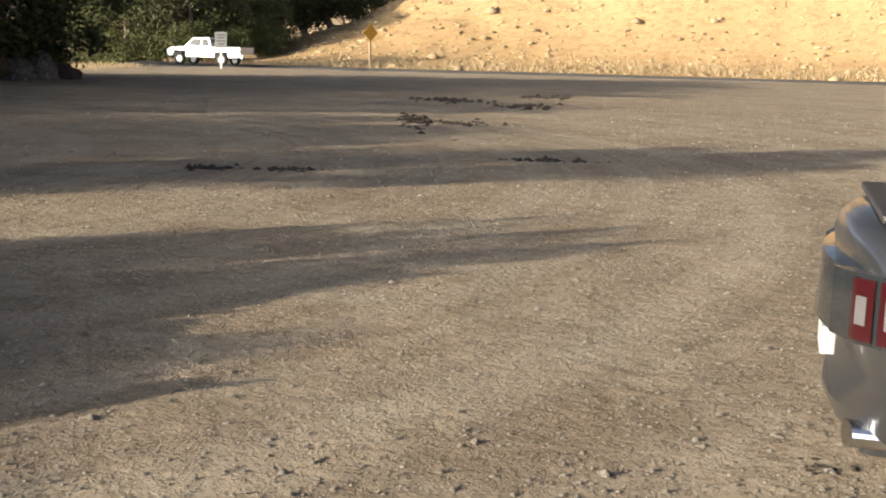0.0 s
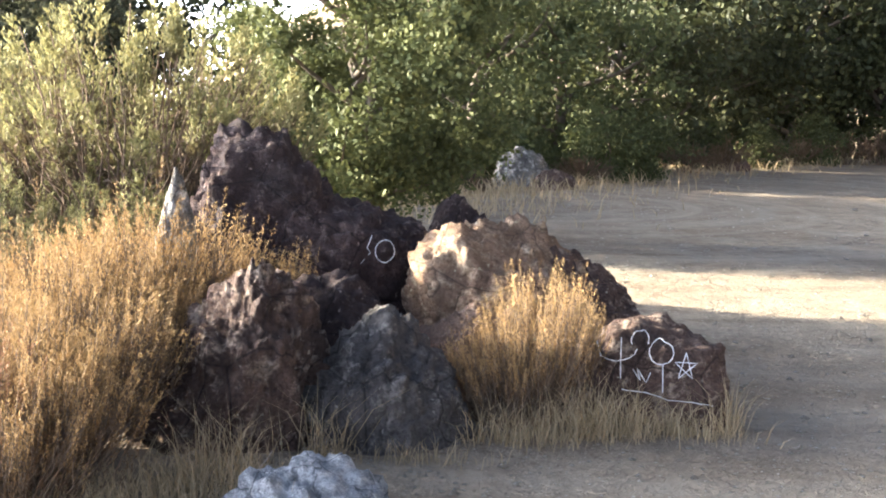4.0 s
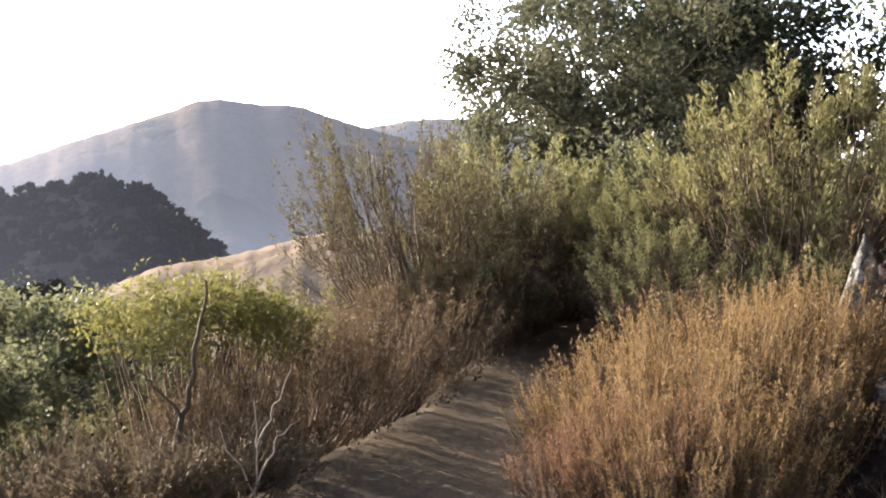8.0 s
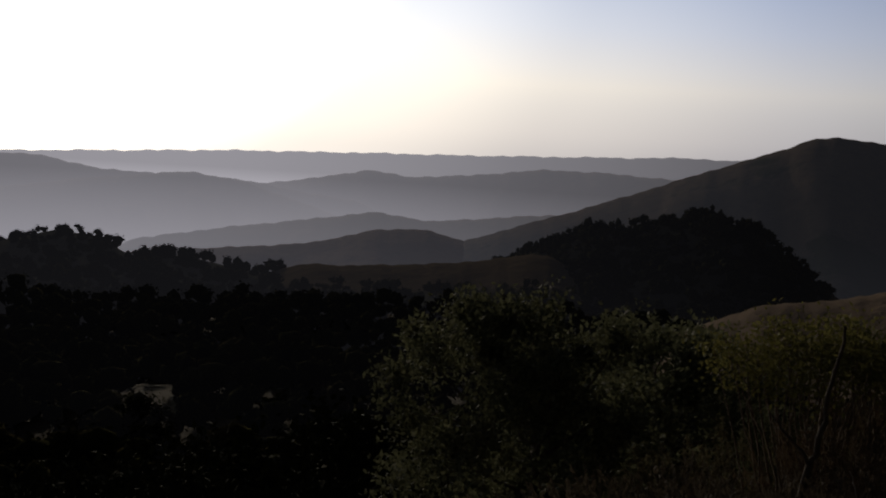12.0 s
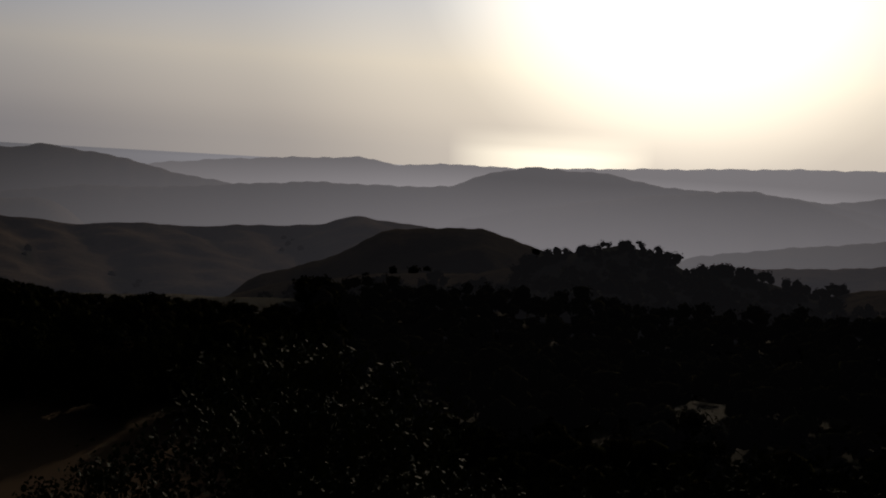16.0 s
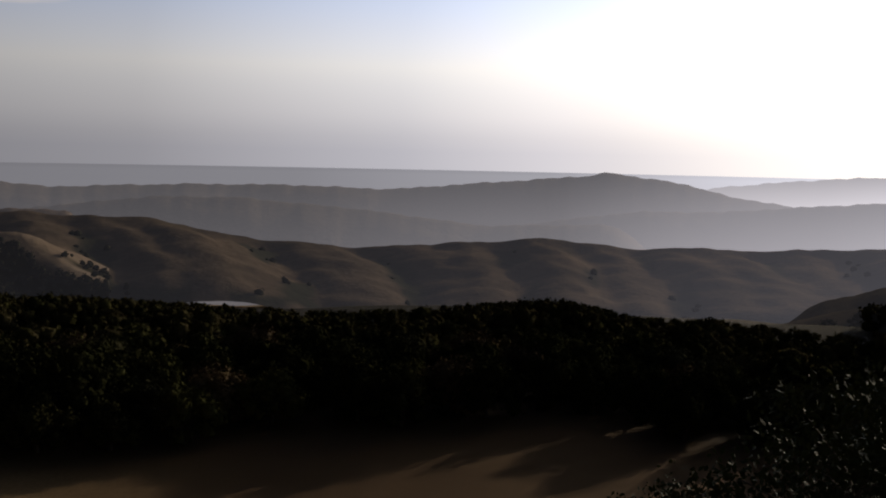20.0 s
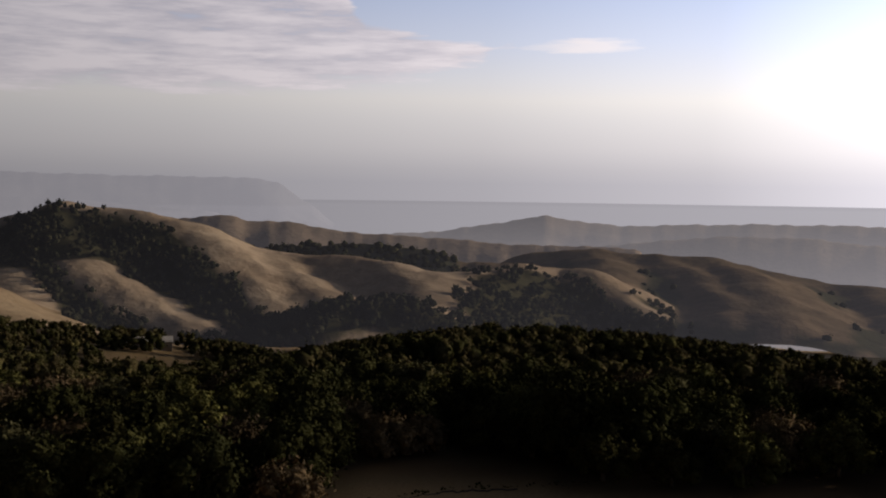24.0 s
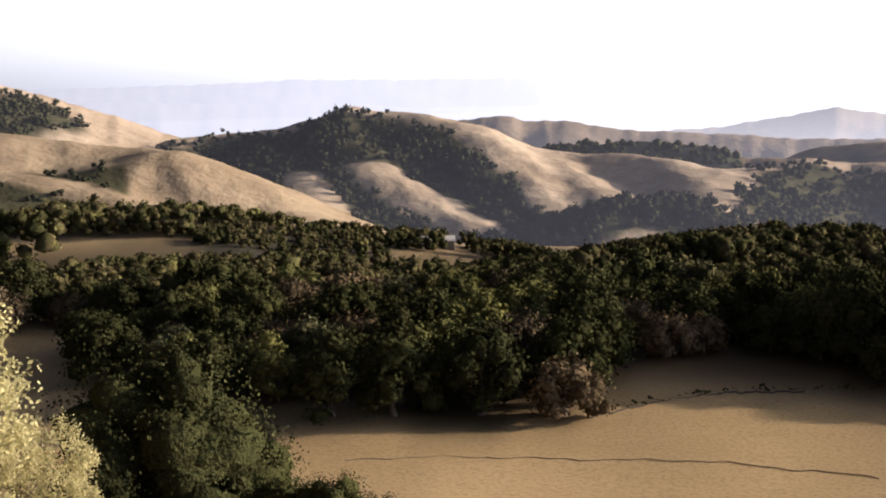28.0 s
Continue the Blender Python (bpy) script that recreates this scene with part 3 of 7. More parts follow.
def make_ground():
    azs = np.arange(-180, 180, 0.5)
    rs = np.concatenate([[0.004, 0.25], np.geomspace(0.6, 4800, 140), np.linspace(79, 116, 40)])
    rs.sort()
    A, R = np.meshgrid(np.radians(azs), rs, indexing="xy")
    X, Y = -R * np.sin(A), R * np.cos(A)
    Z = height(X, Y)
    n, m = len(rs), len(azs)
    i, j = np.meshgrid(np.arange(n - 1), np.arange(m), indexing="ij")
    q = np.stack([i * m + j, (i + 1) * m + j, (i + 1) * m + (j + 1) % m, i * m + (j + 1) % m], -1).reshape(-1, 4)
    q = q[:, ::-1]
    me = mesh_from("ground", np.stack([X, Y, Z], -1), q, M_GROUND, True)
    az = np.degrees(A)
    edge = np.interp(az, EDGE_AZ, EDGE_R)
    ragged = fbm(X, Y, 0.8, 2.0) * 0.12
    grass = smooth_step(R / edge + ragged, 0.92, 1.12) * (np.abs(az) > 14)
    grass = np.maximum(grass, smooth_step(R + fbm(X, Y, 0.3, 4.0) * 1.2, 80, 83) * (np.abs(az) < 100))
    dirt = smooth_step(R / edge + ragged, 0.95, 1.2) * smooth_step(az, 42, 50) * (1 - smooth_step(R, 40, 90))
    trail = np.full(X.shape, 99.0)
    way_ = [at(84, 3.4), at(77.5, 5.0), at(74.5, 6.8), at(70.5, 8.3), at(67.5, 9.7), at(64, 11.0), at(54, 12.5)]
    for p, q_ in zip(way_, way_[1:]):
        dx, dy = q_.x - p.x, q_.y - p.y
        t = np.clip(((X - p.x) * dx + (Y - p.y) * dy) / (dx * dx + dy * dy), 0, 1)
        trail = np.minimum(trail, np.hypot(X - p.x - t * dx, Y - p.y - t * dy))
    on = 1 - smooth_step(trail + ragged * 1.5, 0.5, 0.85)
    grass, dirt = grass * (1 - on), dirt * (1 - on) + 0.9 * on
    # leaf litter under the woods, its colour darkened to hold their shade too
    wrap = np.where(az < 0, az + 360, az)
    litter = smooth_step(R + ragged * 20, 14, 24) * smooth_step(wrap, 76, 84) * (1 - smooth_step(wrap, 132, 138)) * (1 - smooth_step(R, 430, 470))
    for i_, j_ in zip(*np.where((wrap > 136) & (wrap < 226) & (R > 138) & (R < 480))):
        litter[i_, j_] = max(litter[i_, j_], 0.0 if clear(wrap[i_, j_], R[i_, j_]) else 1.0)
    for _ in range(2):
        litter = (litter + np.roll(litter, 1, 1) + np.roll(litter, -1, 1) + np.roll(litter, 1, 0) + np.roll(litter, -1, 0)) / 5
    # the near slope towards the sun gets the same painted shade
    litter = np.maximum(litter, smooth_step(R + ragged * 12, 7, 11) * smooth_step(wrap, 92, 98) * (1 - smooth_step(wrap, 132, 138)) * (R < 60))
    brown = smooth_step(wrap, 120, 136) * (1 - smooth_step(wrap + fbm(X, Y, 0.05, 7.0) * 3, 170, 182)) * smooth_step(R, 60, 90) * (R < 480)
    # the meadow behind the creek is browned to stand for its shade
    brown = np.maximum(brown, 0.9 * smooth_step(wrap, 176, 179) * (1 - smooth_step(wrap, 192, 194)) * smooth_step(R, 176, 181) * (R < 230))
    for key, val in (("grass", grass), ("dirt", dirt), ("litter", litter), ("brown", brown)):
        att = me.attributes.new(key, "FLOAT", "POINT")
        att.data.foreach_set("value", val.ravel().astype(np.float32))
    return tagged(new("ground", me), "gravel turnout on a ridge falling away to dry grass valley", "ground", kind="structure")


make_ground()

# ================= hills and far ridges =================


HILLS = {}


def ridge(name, label, r, crest, mat, front, behind, foot=None, spur=0.25, spurs=4.5, seed=0.0, rough=0.003, az_pad=3.0, steps=0.25, kind="structure"):
    """A hill whose crest line follows (heading, elevation) control points at distance r; it falls to the valley in front and behind."""
    ca, ce = np.array([c[0] for c in crest], float), np.array([c[1] for c in crest], float)
    az = np.arange(ca[0] - az_pad, ca[-1] + az_pad, steps)
    kern = np.hanning(5)
    kern /= kern.sum()
    el = np.convolve(np.pad(np.interp(az, ca, ce), 2, "edge"), kern, "valid")
    el = el + 0.035 * np.sin(az * 3.1 + seed) * np.sin(az * 1.3 + seed * 2) + 0.02 * np.sin(az * 7.7 + seed * 3)
    fade = smooth_step(az, ca[0] - az_pad, ca[0]) * (1 - smooth_step(az, ca[-1], ca[-1] + az_pad))
    s = np.concatenate([np.linspace(-1, -0.03, 32), np.linspace(0, 1, 7)])
    A, S = np.meshgrid(az, s, indexing="xy")
    R = r + np.where(S < 0, S * front, S * behind)
    X, Y = -R * np.sin(np.radians(A)), R * np.cos(np.radians(A))
    wrap = (A + 180) % 360 - 180
    low = valley(wrap, R) - 5 if foot is None else np.full_like(R, foot)
    base = valley((az + 180) % 360 - 180, np.full_like(az, r)) - 5 if foot is None else np.full_like(az, foot)
    cz = base + (r * np.tan(np.radians(el)) + EYE_Z - base) * fade
    t = np.abs(S)
    # spurs run down towards the valley, bending as they go; gullies lie between
    bend = A + 2.0 * fbm(X, Y, 6.0 / r, seed, 3) + 3.0 * t * np.sin(A * 0.35 + seed)
    gully = 1 - np.abs(np.sin(bend * np.pi / spurs + seed)) * 0.75 - np.abs(np.sin(bend * np.pi / (spurs * 0.43) + seed * 2)) * 0.25
    gully = 0.45 + (gully - 0.45) * (0.55 + 0.6 * np.sin(X * 5.0 / r + seed) * np.sin(Y * 4.0 / r + seed * 2))
    t2 = np.clip(t * (1 + spur * 1.6 * (gully - 0.45) * np.clip(t * 4, 0, 1)), 0, 1)
    prof = 0.5 + 0.5 * np.cos(np.pi * t2 ** 0.85)
    Z = low + (cz - low) * prof
    Z += fbm(X, Y, 30.0 / r, seed + 3, 4) * rough * r * np.clip(t * 3, 0.06, 1) * np.clip((1 - t) * 4, 0, 1)
    n, m = A.shape
    i, j = np.meshgrid(np.arange(n - 1), np.arange(m - 1), indexing="ij")
    q = np.stack([i * m + j, i * m + j + 1, (i + 1) * m + j + 1, (i + 1) * m + j], -1).reshape(-1, 4)
    me = mesh_from(name, np.stack([X, Y, Z], -1), q, mat, True)
    tagged(new(name, me), label, "hill", kind=kind)
    HILLS[name] = {"mesh": me, "az": A, "s": S, "p": np.stack([X, Y, Z], -1), "gully": 0.5 * gully + 0.28 * (1 + fbm(X, Y, 16.0 / r, seed + 9, 3))}


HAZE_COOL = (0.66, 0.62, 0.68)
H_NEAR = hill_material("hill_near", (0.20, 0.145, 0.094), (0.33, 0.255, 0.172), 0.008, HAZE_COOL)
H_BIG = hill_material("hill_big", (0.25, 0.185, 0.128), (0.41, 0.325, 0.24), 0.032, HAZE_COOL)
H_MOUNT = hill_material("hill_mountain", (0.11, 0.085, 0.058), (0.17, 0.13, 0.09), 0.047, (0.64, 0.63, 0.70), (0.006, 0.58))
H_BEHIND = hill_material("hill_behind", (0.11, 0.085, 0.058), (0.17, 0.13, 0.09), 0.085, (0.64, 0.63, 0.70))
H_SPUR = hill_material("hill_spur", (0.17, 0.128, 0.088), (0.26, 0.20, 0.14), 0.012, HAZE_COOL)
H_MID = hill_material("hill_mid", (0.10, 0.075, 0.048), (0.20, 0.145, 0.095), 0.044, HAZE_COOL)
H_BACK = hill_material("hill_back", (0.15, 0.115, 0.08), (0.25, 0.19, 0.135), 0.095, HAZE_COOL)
# darker grass for hills against the sun: shade put into the colour
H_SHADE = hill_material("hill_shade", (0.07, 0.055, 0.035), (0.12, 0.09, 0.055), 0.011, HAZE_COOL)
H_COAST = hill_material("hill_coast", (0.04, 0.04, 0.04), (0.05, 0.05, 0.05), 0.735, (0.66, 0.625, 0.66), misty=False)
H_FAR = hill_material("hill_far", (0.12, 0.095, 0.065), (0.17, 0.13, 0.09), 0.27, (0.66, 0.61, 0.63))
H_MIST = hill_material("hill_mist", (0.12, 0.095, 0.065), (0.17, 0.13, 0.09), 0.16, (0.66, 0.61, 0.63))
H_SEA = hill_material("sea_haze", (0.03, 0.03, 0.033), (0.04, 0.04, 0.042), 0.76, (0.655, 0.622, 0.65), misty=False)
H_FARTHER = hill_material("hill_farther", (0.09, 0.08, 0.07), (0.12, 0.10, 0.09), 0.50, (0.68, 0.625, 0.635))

ridge("hill_beyond_road", "steep dry grass hill behind the roadside trees", 260,
      [(-20, 7), (0, 7), (10, 6.5), (15, 5.6), (17, 5.2), (22, 6.5), (38, 6.8), (46, 6), (52, 3)], H_NEAR, 120, 150, foot=-4.0, spur=0.1)
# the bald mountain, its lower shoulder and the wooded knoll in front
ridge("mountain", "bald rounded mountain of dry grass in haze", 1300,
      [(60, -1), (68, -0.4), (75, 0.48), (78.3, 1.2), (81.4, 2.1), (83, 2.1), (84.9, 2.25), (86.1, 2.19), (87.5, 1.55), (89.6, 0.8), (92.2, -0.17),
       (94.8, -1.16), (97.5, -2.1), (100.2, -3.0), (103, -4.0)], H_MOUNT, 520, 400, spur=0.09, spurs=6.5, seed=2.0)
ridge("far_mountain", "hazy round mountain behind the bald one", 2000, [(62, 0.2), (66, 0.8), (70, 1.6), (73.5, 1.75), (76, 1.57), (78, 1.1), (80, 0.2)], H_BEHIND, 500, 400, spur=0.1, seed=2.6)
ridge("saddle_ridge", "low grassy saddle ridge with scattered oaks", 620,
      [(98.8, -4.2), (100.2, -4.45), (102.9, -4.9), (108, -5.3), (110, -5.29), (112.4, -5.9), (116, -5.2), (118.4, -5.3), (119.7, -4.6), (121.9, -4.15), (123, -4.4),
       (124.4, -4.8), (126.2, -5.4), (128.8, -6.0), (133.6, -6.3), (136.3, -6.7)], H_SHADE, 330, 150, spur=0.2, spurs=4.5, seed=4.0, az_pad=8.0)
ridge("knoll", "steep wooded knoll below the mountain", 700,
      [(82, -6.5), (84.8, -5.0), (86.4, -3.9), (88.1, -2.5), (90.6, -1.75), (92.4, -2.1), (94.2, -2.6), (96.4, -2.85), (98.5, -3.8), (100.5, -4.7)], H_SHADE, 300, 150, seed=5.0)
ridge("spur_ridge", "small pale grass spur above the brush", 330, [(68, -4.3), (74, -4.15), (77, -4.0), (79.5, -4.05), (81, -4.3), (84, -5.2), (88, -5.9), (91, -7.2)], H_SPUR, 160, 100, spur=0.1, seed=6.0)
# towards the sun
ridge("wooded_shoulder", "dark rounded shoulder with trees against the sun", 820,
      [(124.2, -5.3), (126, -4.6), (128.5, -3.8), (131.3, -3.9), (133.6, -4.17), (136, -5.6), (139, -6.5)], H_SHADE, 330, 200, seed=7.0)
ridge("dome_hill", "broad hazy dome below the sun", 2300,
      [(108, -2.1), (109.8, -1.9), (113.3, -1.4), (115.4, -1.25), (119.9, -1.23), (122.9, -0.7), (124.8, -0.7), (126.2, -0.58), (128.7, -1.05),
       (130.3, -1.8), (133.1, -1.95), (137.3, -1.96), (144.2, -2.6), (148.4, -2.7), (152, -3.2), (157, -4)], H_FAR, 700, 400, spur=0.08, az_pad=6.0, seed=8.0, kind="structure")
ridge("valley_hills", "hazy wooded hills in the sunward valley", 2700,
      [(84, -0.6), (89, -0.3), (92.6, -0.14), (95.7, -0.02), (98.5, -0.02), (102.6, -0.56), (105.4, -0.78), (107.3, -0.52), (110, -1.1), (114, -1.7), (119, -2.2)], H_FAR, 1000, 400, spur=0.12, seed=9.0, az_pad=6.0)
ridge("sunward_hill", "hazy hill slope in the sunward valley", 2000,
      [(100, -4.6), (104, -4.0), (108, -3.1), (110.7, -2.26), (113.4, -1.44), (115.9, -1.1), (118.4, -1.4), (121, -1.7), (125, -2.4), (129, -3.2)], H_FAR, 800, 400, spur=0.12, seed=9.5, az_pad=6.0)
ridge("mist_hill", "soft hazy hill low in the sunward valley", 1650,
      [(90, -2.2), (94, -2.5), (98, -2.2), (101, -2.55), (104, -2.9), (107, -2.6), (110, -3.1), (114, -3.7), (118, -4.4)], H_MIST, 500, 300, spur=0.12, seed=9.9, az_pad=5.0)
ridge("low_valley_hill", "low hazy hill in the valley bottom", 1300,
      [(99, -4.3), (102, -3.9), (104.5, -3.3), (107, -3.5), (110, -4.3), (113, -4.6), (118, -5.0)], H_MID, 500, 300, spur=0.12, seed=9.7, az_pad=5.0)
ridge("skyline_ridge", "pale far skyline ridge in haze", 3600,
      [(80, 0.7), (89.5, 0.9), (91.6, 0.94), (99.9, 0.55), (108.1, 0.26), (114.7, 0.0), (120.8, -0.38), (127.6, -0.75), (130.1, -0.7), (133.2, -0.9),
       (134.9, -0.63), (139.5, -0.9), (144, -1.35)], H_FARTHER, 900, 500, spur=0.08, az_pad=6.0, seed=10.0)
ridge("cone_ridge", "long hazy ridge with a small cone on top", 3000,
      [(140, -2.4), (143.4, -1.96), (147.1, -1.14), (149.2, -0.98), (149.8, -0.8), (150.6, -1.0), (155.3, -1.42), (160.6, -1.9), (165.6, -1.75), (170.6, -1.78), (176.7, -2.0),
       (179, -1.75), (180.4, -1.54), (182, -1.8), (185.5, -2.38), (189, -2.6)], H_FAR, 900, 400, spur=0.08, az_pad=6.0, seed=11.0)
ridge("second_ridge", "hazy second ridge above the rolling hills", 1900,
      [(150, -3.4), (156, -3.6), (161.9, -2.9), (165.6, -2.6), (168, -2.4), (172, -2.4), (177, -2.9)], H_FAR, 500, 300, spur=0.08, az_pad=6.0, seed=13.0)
# the big hill and its neighbours
def spine_hill(name, label, area, spines, mat, slope=0.5, soft=24.0, rough=1.2, seed=0.0, step=0.2):
    """Rounded hills as the envelope of their spines: each spine is a row of (heading, elevation, distance)."""
    az0, az1, r0, r1 = area
    A, R = np.meshgrid(np.arange(az0, az1, step), np.linspace(r0, r1, 72), indexing="xy")
    X, Y = -R * np.sin(np.radians(A)), R * np.cos(np.radians(A))
    wx, wy = X + fbm(X, Y, 0.02, seed, 3) * 7, Y + fbm(X, Y, 0.021, seed + 4, 3) * 7
    base = valley((A + 180) % 360 - 180, R) - 4
    near = []
    total = np.zeros_like(X)
    for row in spines:
        pts = [(*at(a, r)[:2], r * math.tan(radians(e)) + EYE_Z) for a, e, r in row]
        best, dist = np.full(X.shape, -1e3), np.full(X.shape, 1e3)
        for p, q in zip(pts, pts[1:]):
            dx, dy = q[0] - p[0], q[1] - p[1]
            t = np.clip(((wx - p[0]) * dx + (wy - p[1]) * dy) / (dx * dx + dy * dy), 0, 1)
            d = np.hypot(wx - p[0] - t * dx, wy - p[1] - t * dy)
            best = np.maximum(best, p[2] + (q[2] - p[2]) * t - slope * (np.sqrt(d * d + soft * soft) - soft))
            dist = np.minimum(dist, d)
        total += np.exp((best + 400) / 3.0 - 120)
        near.append(dist)
    Z = np.maximum(3.0 * (np.log(total + 1e-300) + 120) - 400, base)
    Z = Z + fbm(X, Y, 0.05, seed + 3, 4) * rough * np.clip((Z - base) / 20, 0, 1)
    n, m = A.shape
    i, j = np.meshgrid(np.arange(n - 1), np.arange(m - 1), indexing="ij")
    q = np.stack([i * m + j, i * m + j + 1, (i + 1) * m + j + 1, (i + 1) * m + j], -1).reshape(-1, 4)
    me = mesh_from(name, np.stack([X, Y, Z], -1), q, mat, True)
    tagged(new(name, me), label, "hill", kind="structure")
    HILLS[name] = {"mesh": me, "az": A, "s": (R - r1) / (r1 - r0), "p": np.stack([X, Y, Z], -1), "gully": near[0] / 100, "near": np.stack(near, -1), "r": R}


spine_hill("big_hill", "large dry grass hill with oak wooded flanks", (174, 216, 600, 1120), [
    [(214.5, -3.0, 960), (212, -2.5, 980), (210.1, -2.27, 1000), (207.4, -2.1, 1010), (205.2, -1.6, 1010), (203.4, -1.15, 1000), (201.3, -1.4, 990), (199.7, -1.6, 975), (198.6, -2.05, 950), (197.5, -2.75, 910),
     (196.4, -3.7, 870), (195.3, -4.8, 820), (194.2, -5.9, 775), (192.9, -6.9, 730)],
    [(203.6, -1.6, 990), (203.4, -2.9, 900), (203.0, -3.75, 860), (201.7, -4.6, 820), (200, -5.6, 775), (198.6, -6.4, 735), (197.1, -7.3, 690)],
    [(207.6, -2.3, 1000), (207.5, -3.76, 880), (206.4, -4.2, 850), (205.4, -5.2, 790), (204.5, -6.2, 740)],
    [(198.6, -2.2, 950), (196.6, -2.8, 985), (195, -3.3, 980), (193.5, -3.5, 960), (191.7, -3.6, 940), (189.5, -3.65, 920), (187.9, -4.0, 890), (186.5, -4.55, 850), (185.5, -5.6, 790)],
    [(195, -3.3, 980), (193.7, -4.0, 900), (192.5, -4.7, 850), (191.4, -5.35, 800), (190.3, -6.3, 750)],
    [(186.4, -6.4, 740), (186.2, -4.7, 870), (183.9, -4.3, 900), (181.8, -4.05, 960), (179.8, -4.1, 980), (178.6, -4.2, 960), (177, -5.2, 930), (175, -6.3, 880)],
    [(181.8, -4.1, 960), (184.1, -5.3, 840), (186.5, -6.8, 720)],
    [(192.4, -7.2, 680), (190.5, -6.2, 700), (189, -5.95, 710), (187.5, -6.1, 710), (186.4, -6.8, 690)],
], H_BIG, seed=1.5)
ridge("left_hill", "dry grass hillside with a wooded crest", 1050,
      [(211, -2.6), (212.2, -2.2), (214.8, -1.23), (217.3, -0.38), (219.7, 0.33), (224, 1.4), (232, 2)], H_BIG, 430, 250, spur=0.5, spurs=4.5, seed=15.0)
spine_hill("smooth_mound", "smooth rounded mounds of dry grass", (198, 232, 520, 900), [
    [(232, -0.9, 800), (226, -1.3, 790), (221, -1.75, 780), (217.5, -2.3, 770), (214.5, -2.75, 760), (212.5, -3.3, 750)],
    [(214.6, -3.3, 715), (213.2, -2.95, 720), (211.6, -3.45, 715), (210.2, -4.1, 705), (208.9, -4.8, 690), (207.4, -5.5, 670), (206.0, -6.2, 645), (204.6, -7.0, 620)],
    [(221, -3.6, 700), (219, -3.9, 680), (217, -4.6, 660), (214.5, -5.6, 620)],
], H_NEAR, slope=0.46, soft=26.0, rough=0.8, seed=16.0)
# a rolling ridge whose spurs run down towards the valley, drifting as they fall
ROLL = [(182.5, -4.0), (180.5, -3.4), (178.85, -3.2), (175.9, -3.35), (172.8, -3.4), (169, -4.25), (163, -4.8), (158.8, -4.65), (153, -4.15), (150.5, -4.4), (148, -4.6), (145, -4.45), (141.3, -4.4), (136.4, -4.05), (134.7, -3.55),
        (132.5, -3.85), (130.2, -4.0), (127, -4.8)]
roll_spines = [[(a, e, 1250) for a, e in ROLL]]
rs2 = np.random.default_rng(31)
for a in np.arange(132, 181, 3.1):
    a = a + rs2.uniform(-0.8, 0.8)
    e = float(np.interp(-a, [-p[0] for p in ROLL], [p[1] for p in ROLL]))
    swing, drop = rs2.uniform(-4.5, -1.5), rs2.uniform(0.25, 0.7)
    roll_spines.append([(a, e - 0.05, 1245), (a + swing * 0.35, e - drop, 1150), (a + swing * 0.75, e - drop - 1.0, 1030), (a + swing, e - drop - 2.3, 900)])
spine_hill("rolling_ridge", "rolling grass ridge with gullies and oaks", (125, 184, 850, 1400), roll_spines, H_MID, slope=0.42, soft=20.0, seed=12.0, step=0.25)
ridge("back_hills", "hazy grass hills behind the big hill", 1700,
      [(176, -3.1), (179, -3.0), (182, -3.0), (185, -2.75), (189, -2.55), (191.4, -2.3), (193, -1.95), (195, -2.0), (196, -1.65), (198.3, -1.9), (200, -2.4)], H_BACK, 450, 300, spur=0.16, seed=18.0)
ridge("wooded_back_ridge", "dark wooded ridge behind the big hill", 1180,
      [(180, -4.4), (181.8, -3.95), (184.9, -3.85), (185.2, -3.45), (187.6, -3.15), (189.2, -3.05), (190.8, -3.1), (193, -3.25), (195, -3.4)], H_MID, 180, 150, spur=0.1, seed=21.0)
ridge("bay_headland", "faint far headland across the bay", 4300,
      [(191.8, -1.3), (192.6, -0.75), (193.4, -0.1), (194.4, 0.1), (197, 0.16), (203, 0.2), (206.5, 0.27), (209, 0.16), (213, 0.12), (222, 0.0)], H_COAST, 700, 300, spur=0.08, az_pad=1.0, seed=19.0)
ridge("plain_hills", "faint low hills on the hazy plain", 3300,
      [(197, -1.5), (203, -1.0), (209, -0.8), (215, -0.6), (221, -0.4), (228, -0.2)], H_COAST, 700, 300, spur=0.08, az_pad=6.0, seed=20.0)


def make_bay():
    """The hazy coastal plain and bay, a band that reaches the horizon."""
    azs, rs = np.radians(np.arange(76, 240, 1.0)), np.linspace(2500, 4790, 24)
    A, R = np.meshgrid(azs, rs, indexing="xy")
    Z = valley((np.degrees(A) + 180) % 360 - 180, R) + 4.0
    n, m = A.shape
    i, j = np.meshgrid(np.arange(n - 1), np.arange(m - 1), indexing="ij")
    q = np.stack([i * m + j, i * m + j + 1, (i + 1) * m + j + 1, (i + 1) * m + j], -1).reshape(-1, 4)
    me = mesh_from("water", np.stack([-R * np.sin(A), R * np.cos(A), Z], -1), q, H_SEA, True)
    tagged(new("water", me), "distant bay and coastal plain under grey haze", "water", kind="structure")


make_bay()

# ================= woods: far crowns joined, nearer oaks one by one =================


def lump_parts(detail):
    """A sphere as arrays of vertices and triangles."""
    bm = bmesh.new()
    bmesh.ops.create_icosphere(bm, subdivisions=detail, radius=1.0)
    v = np.array([x.co for x in bm.verts])
    f = np.array([[x.index for x in g.verts] for g in bm.faces])
    bm.free()
    return v, f


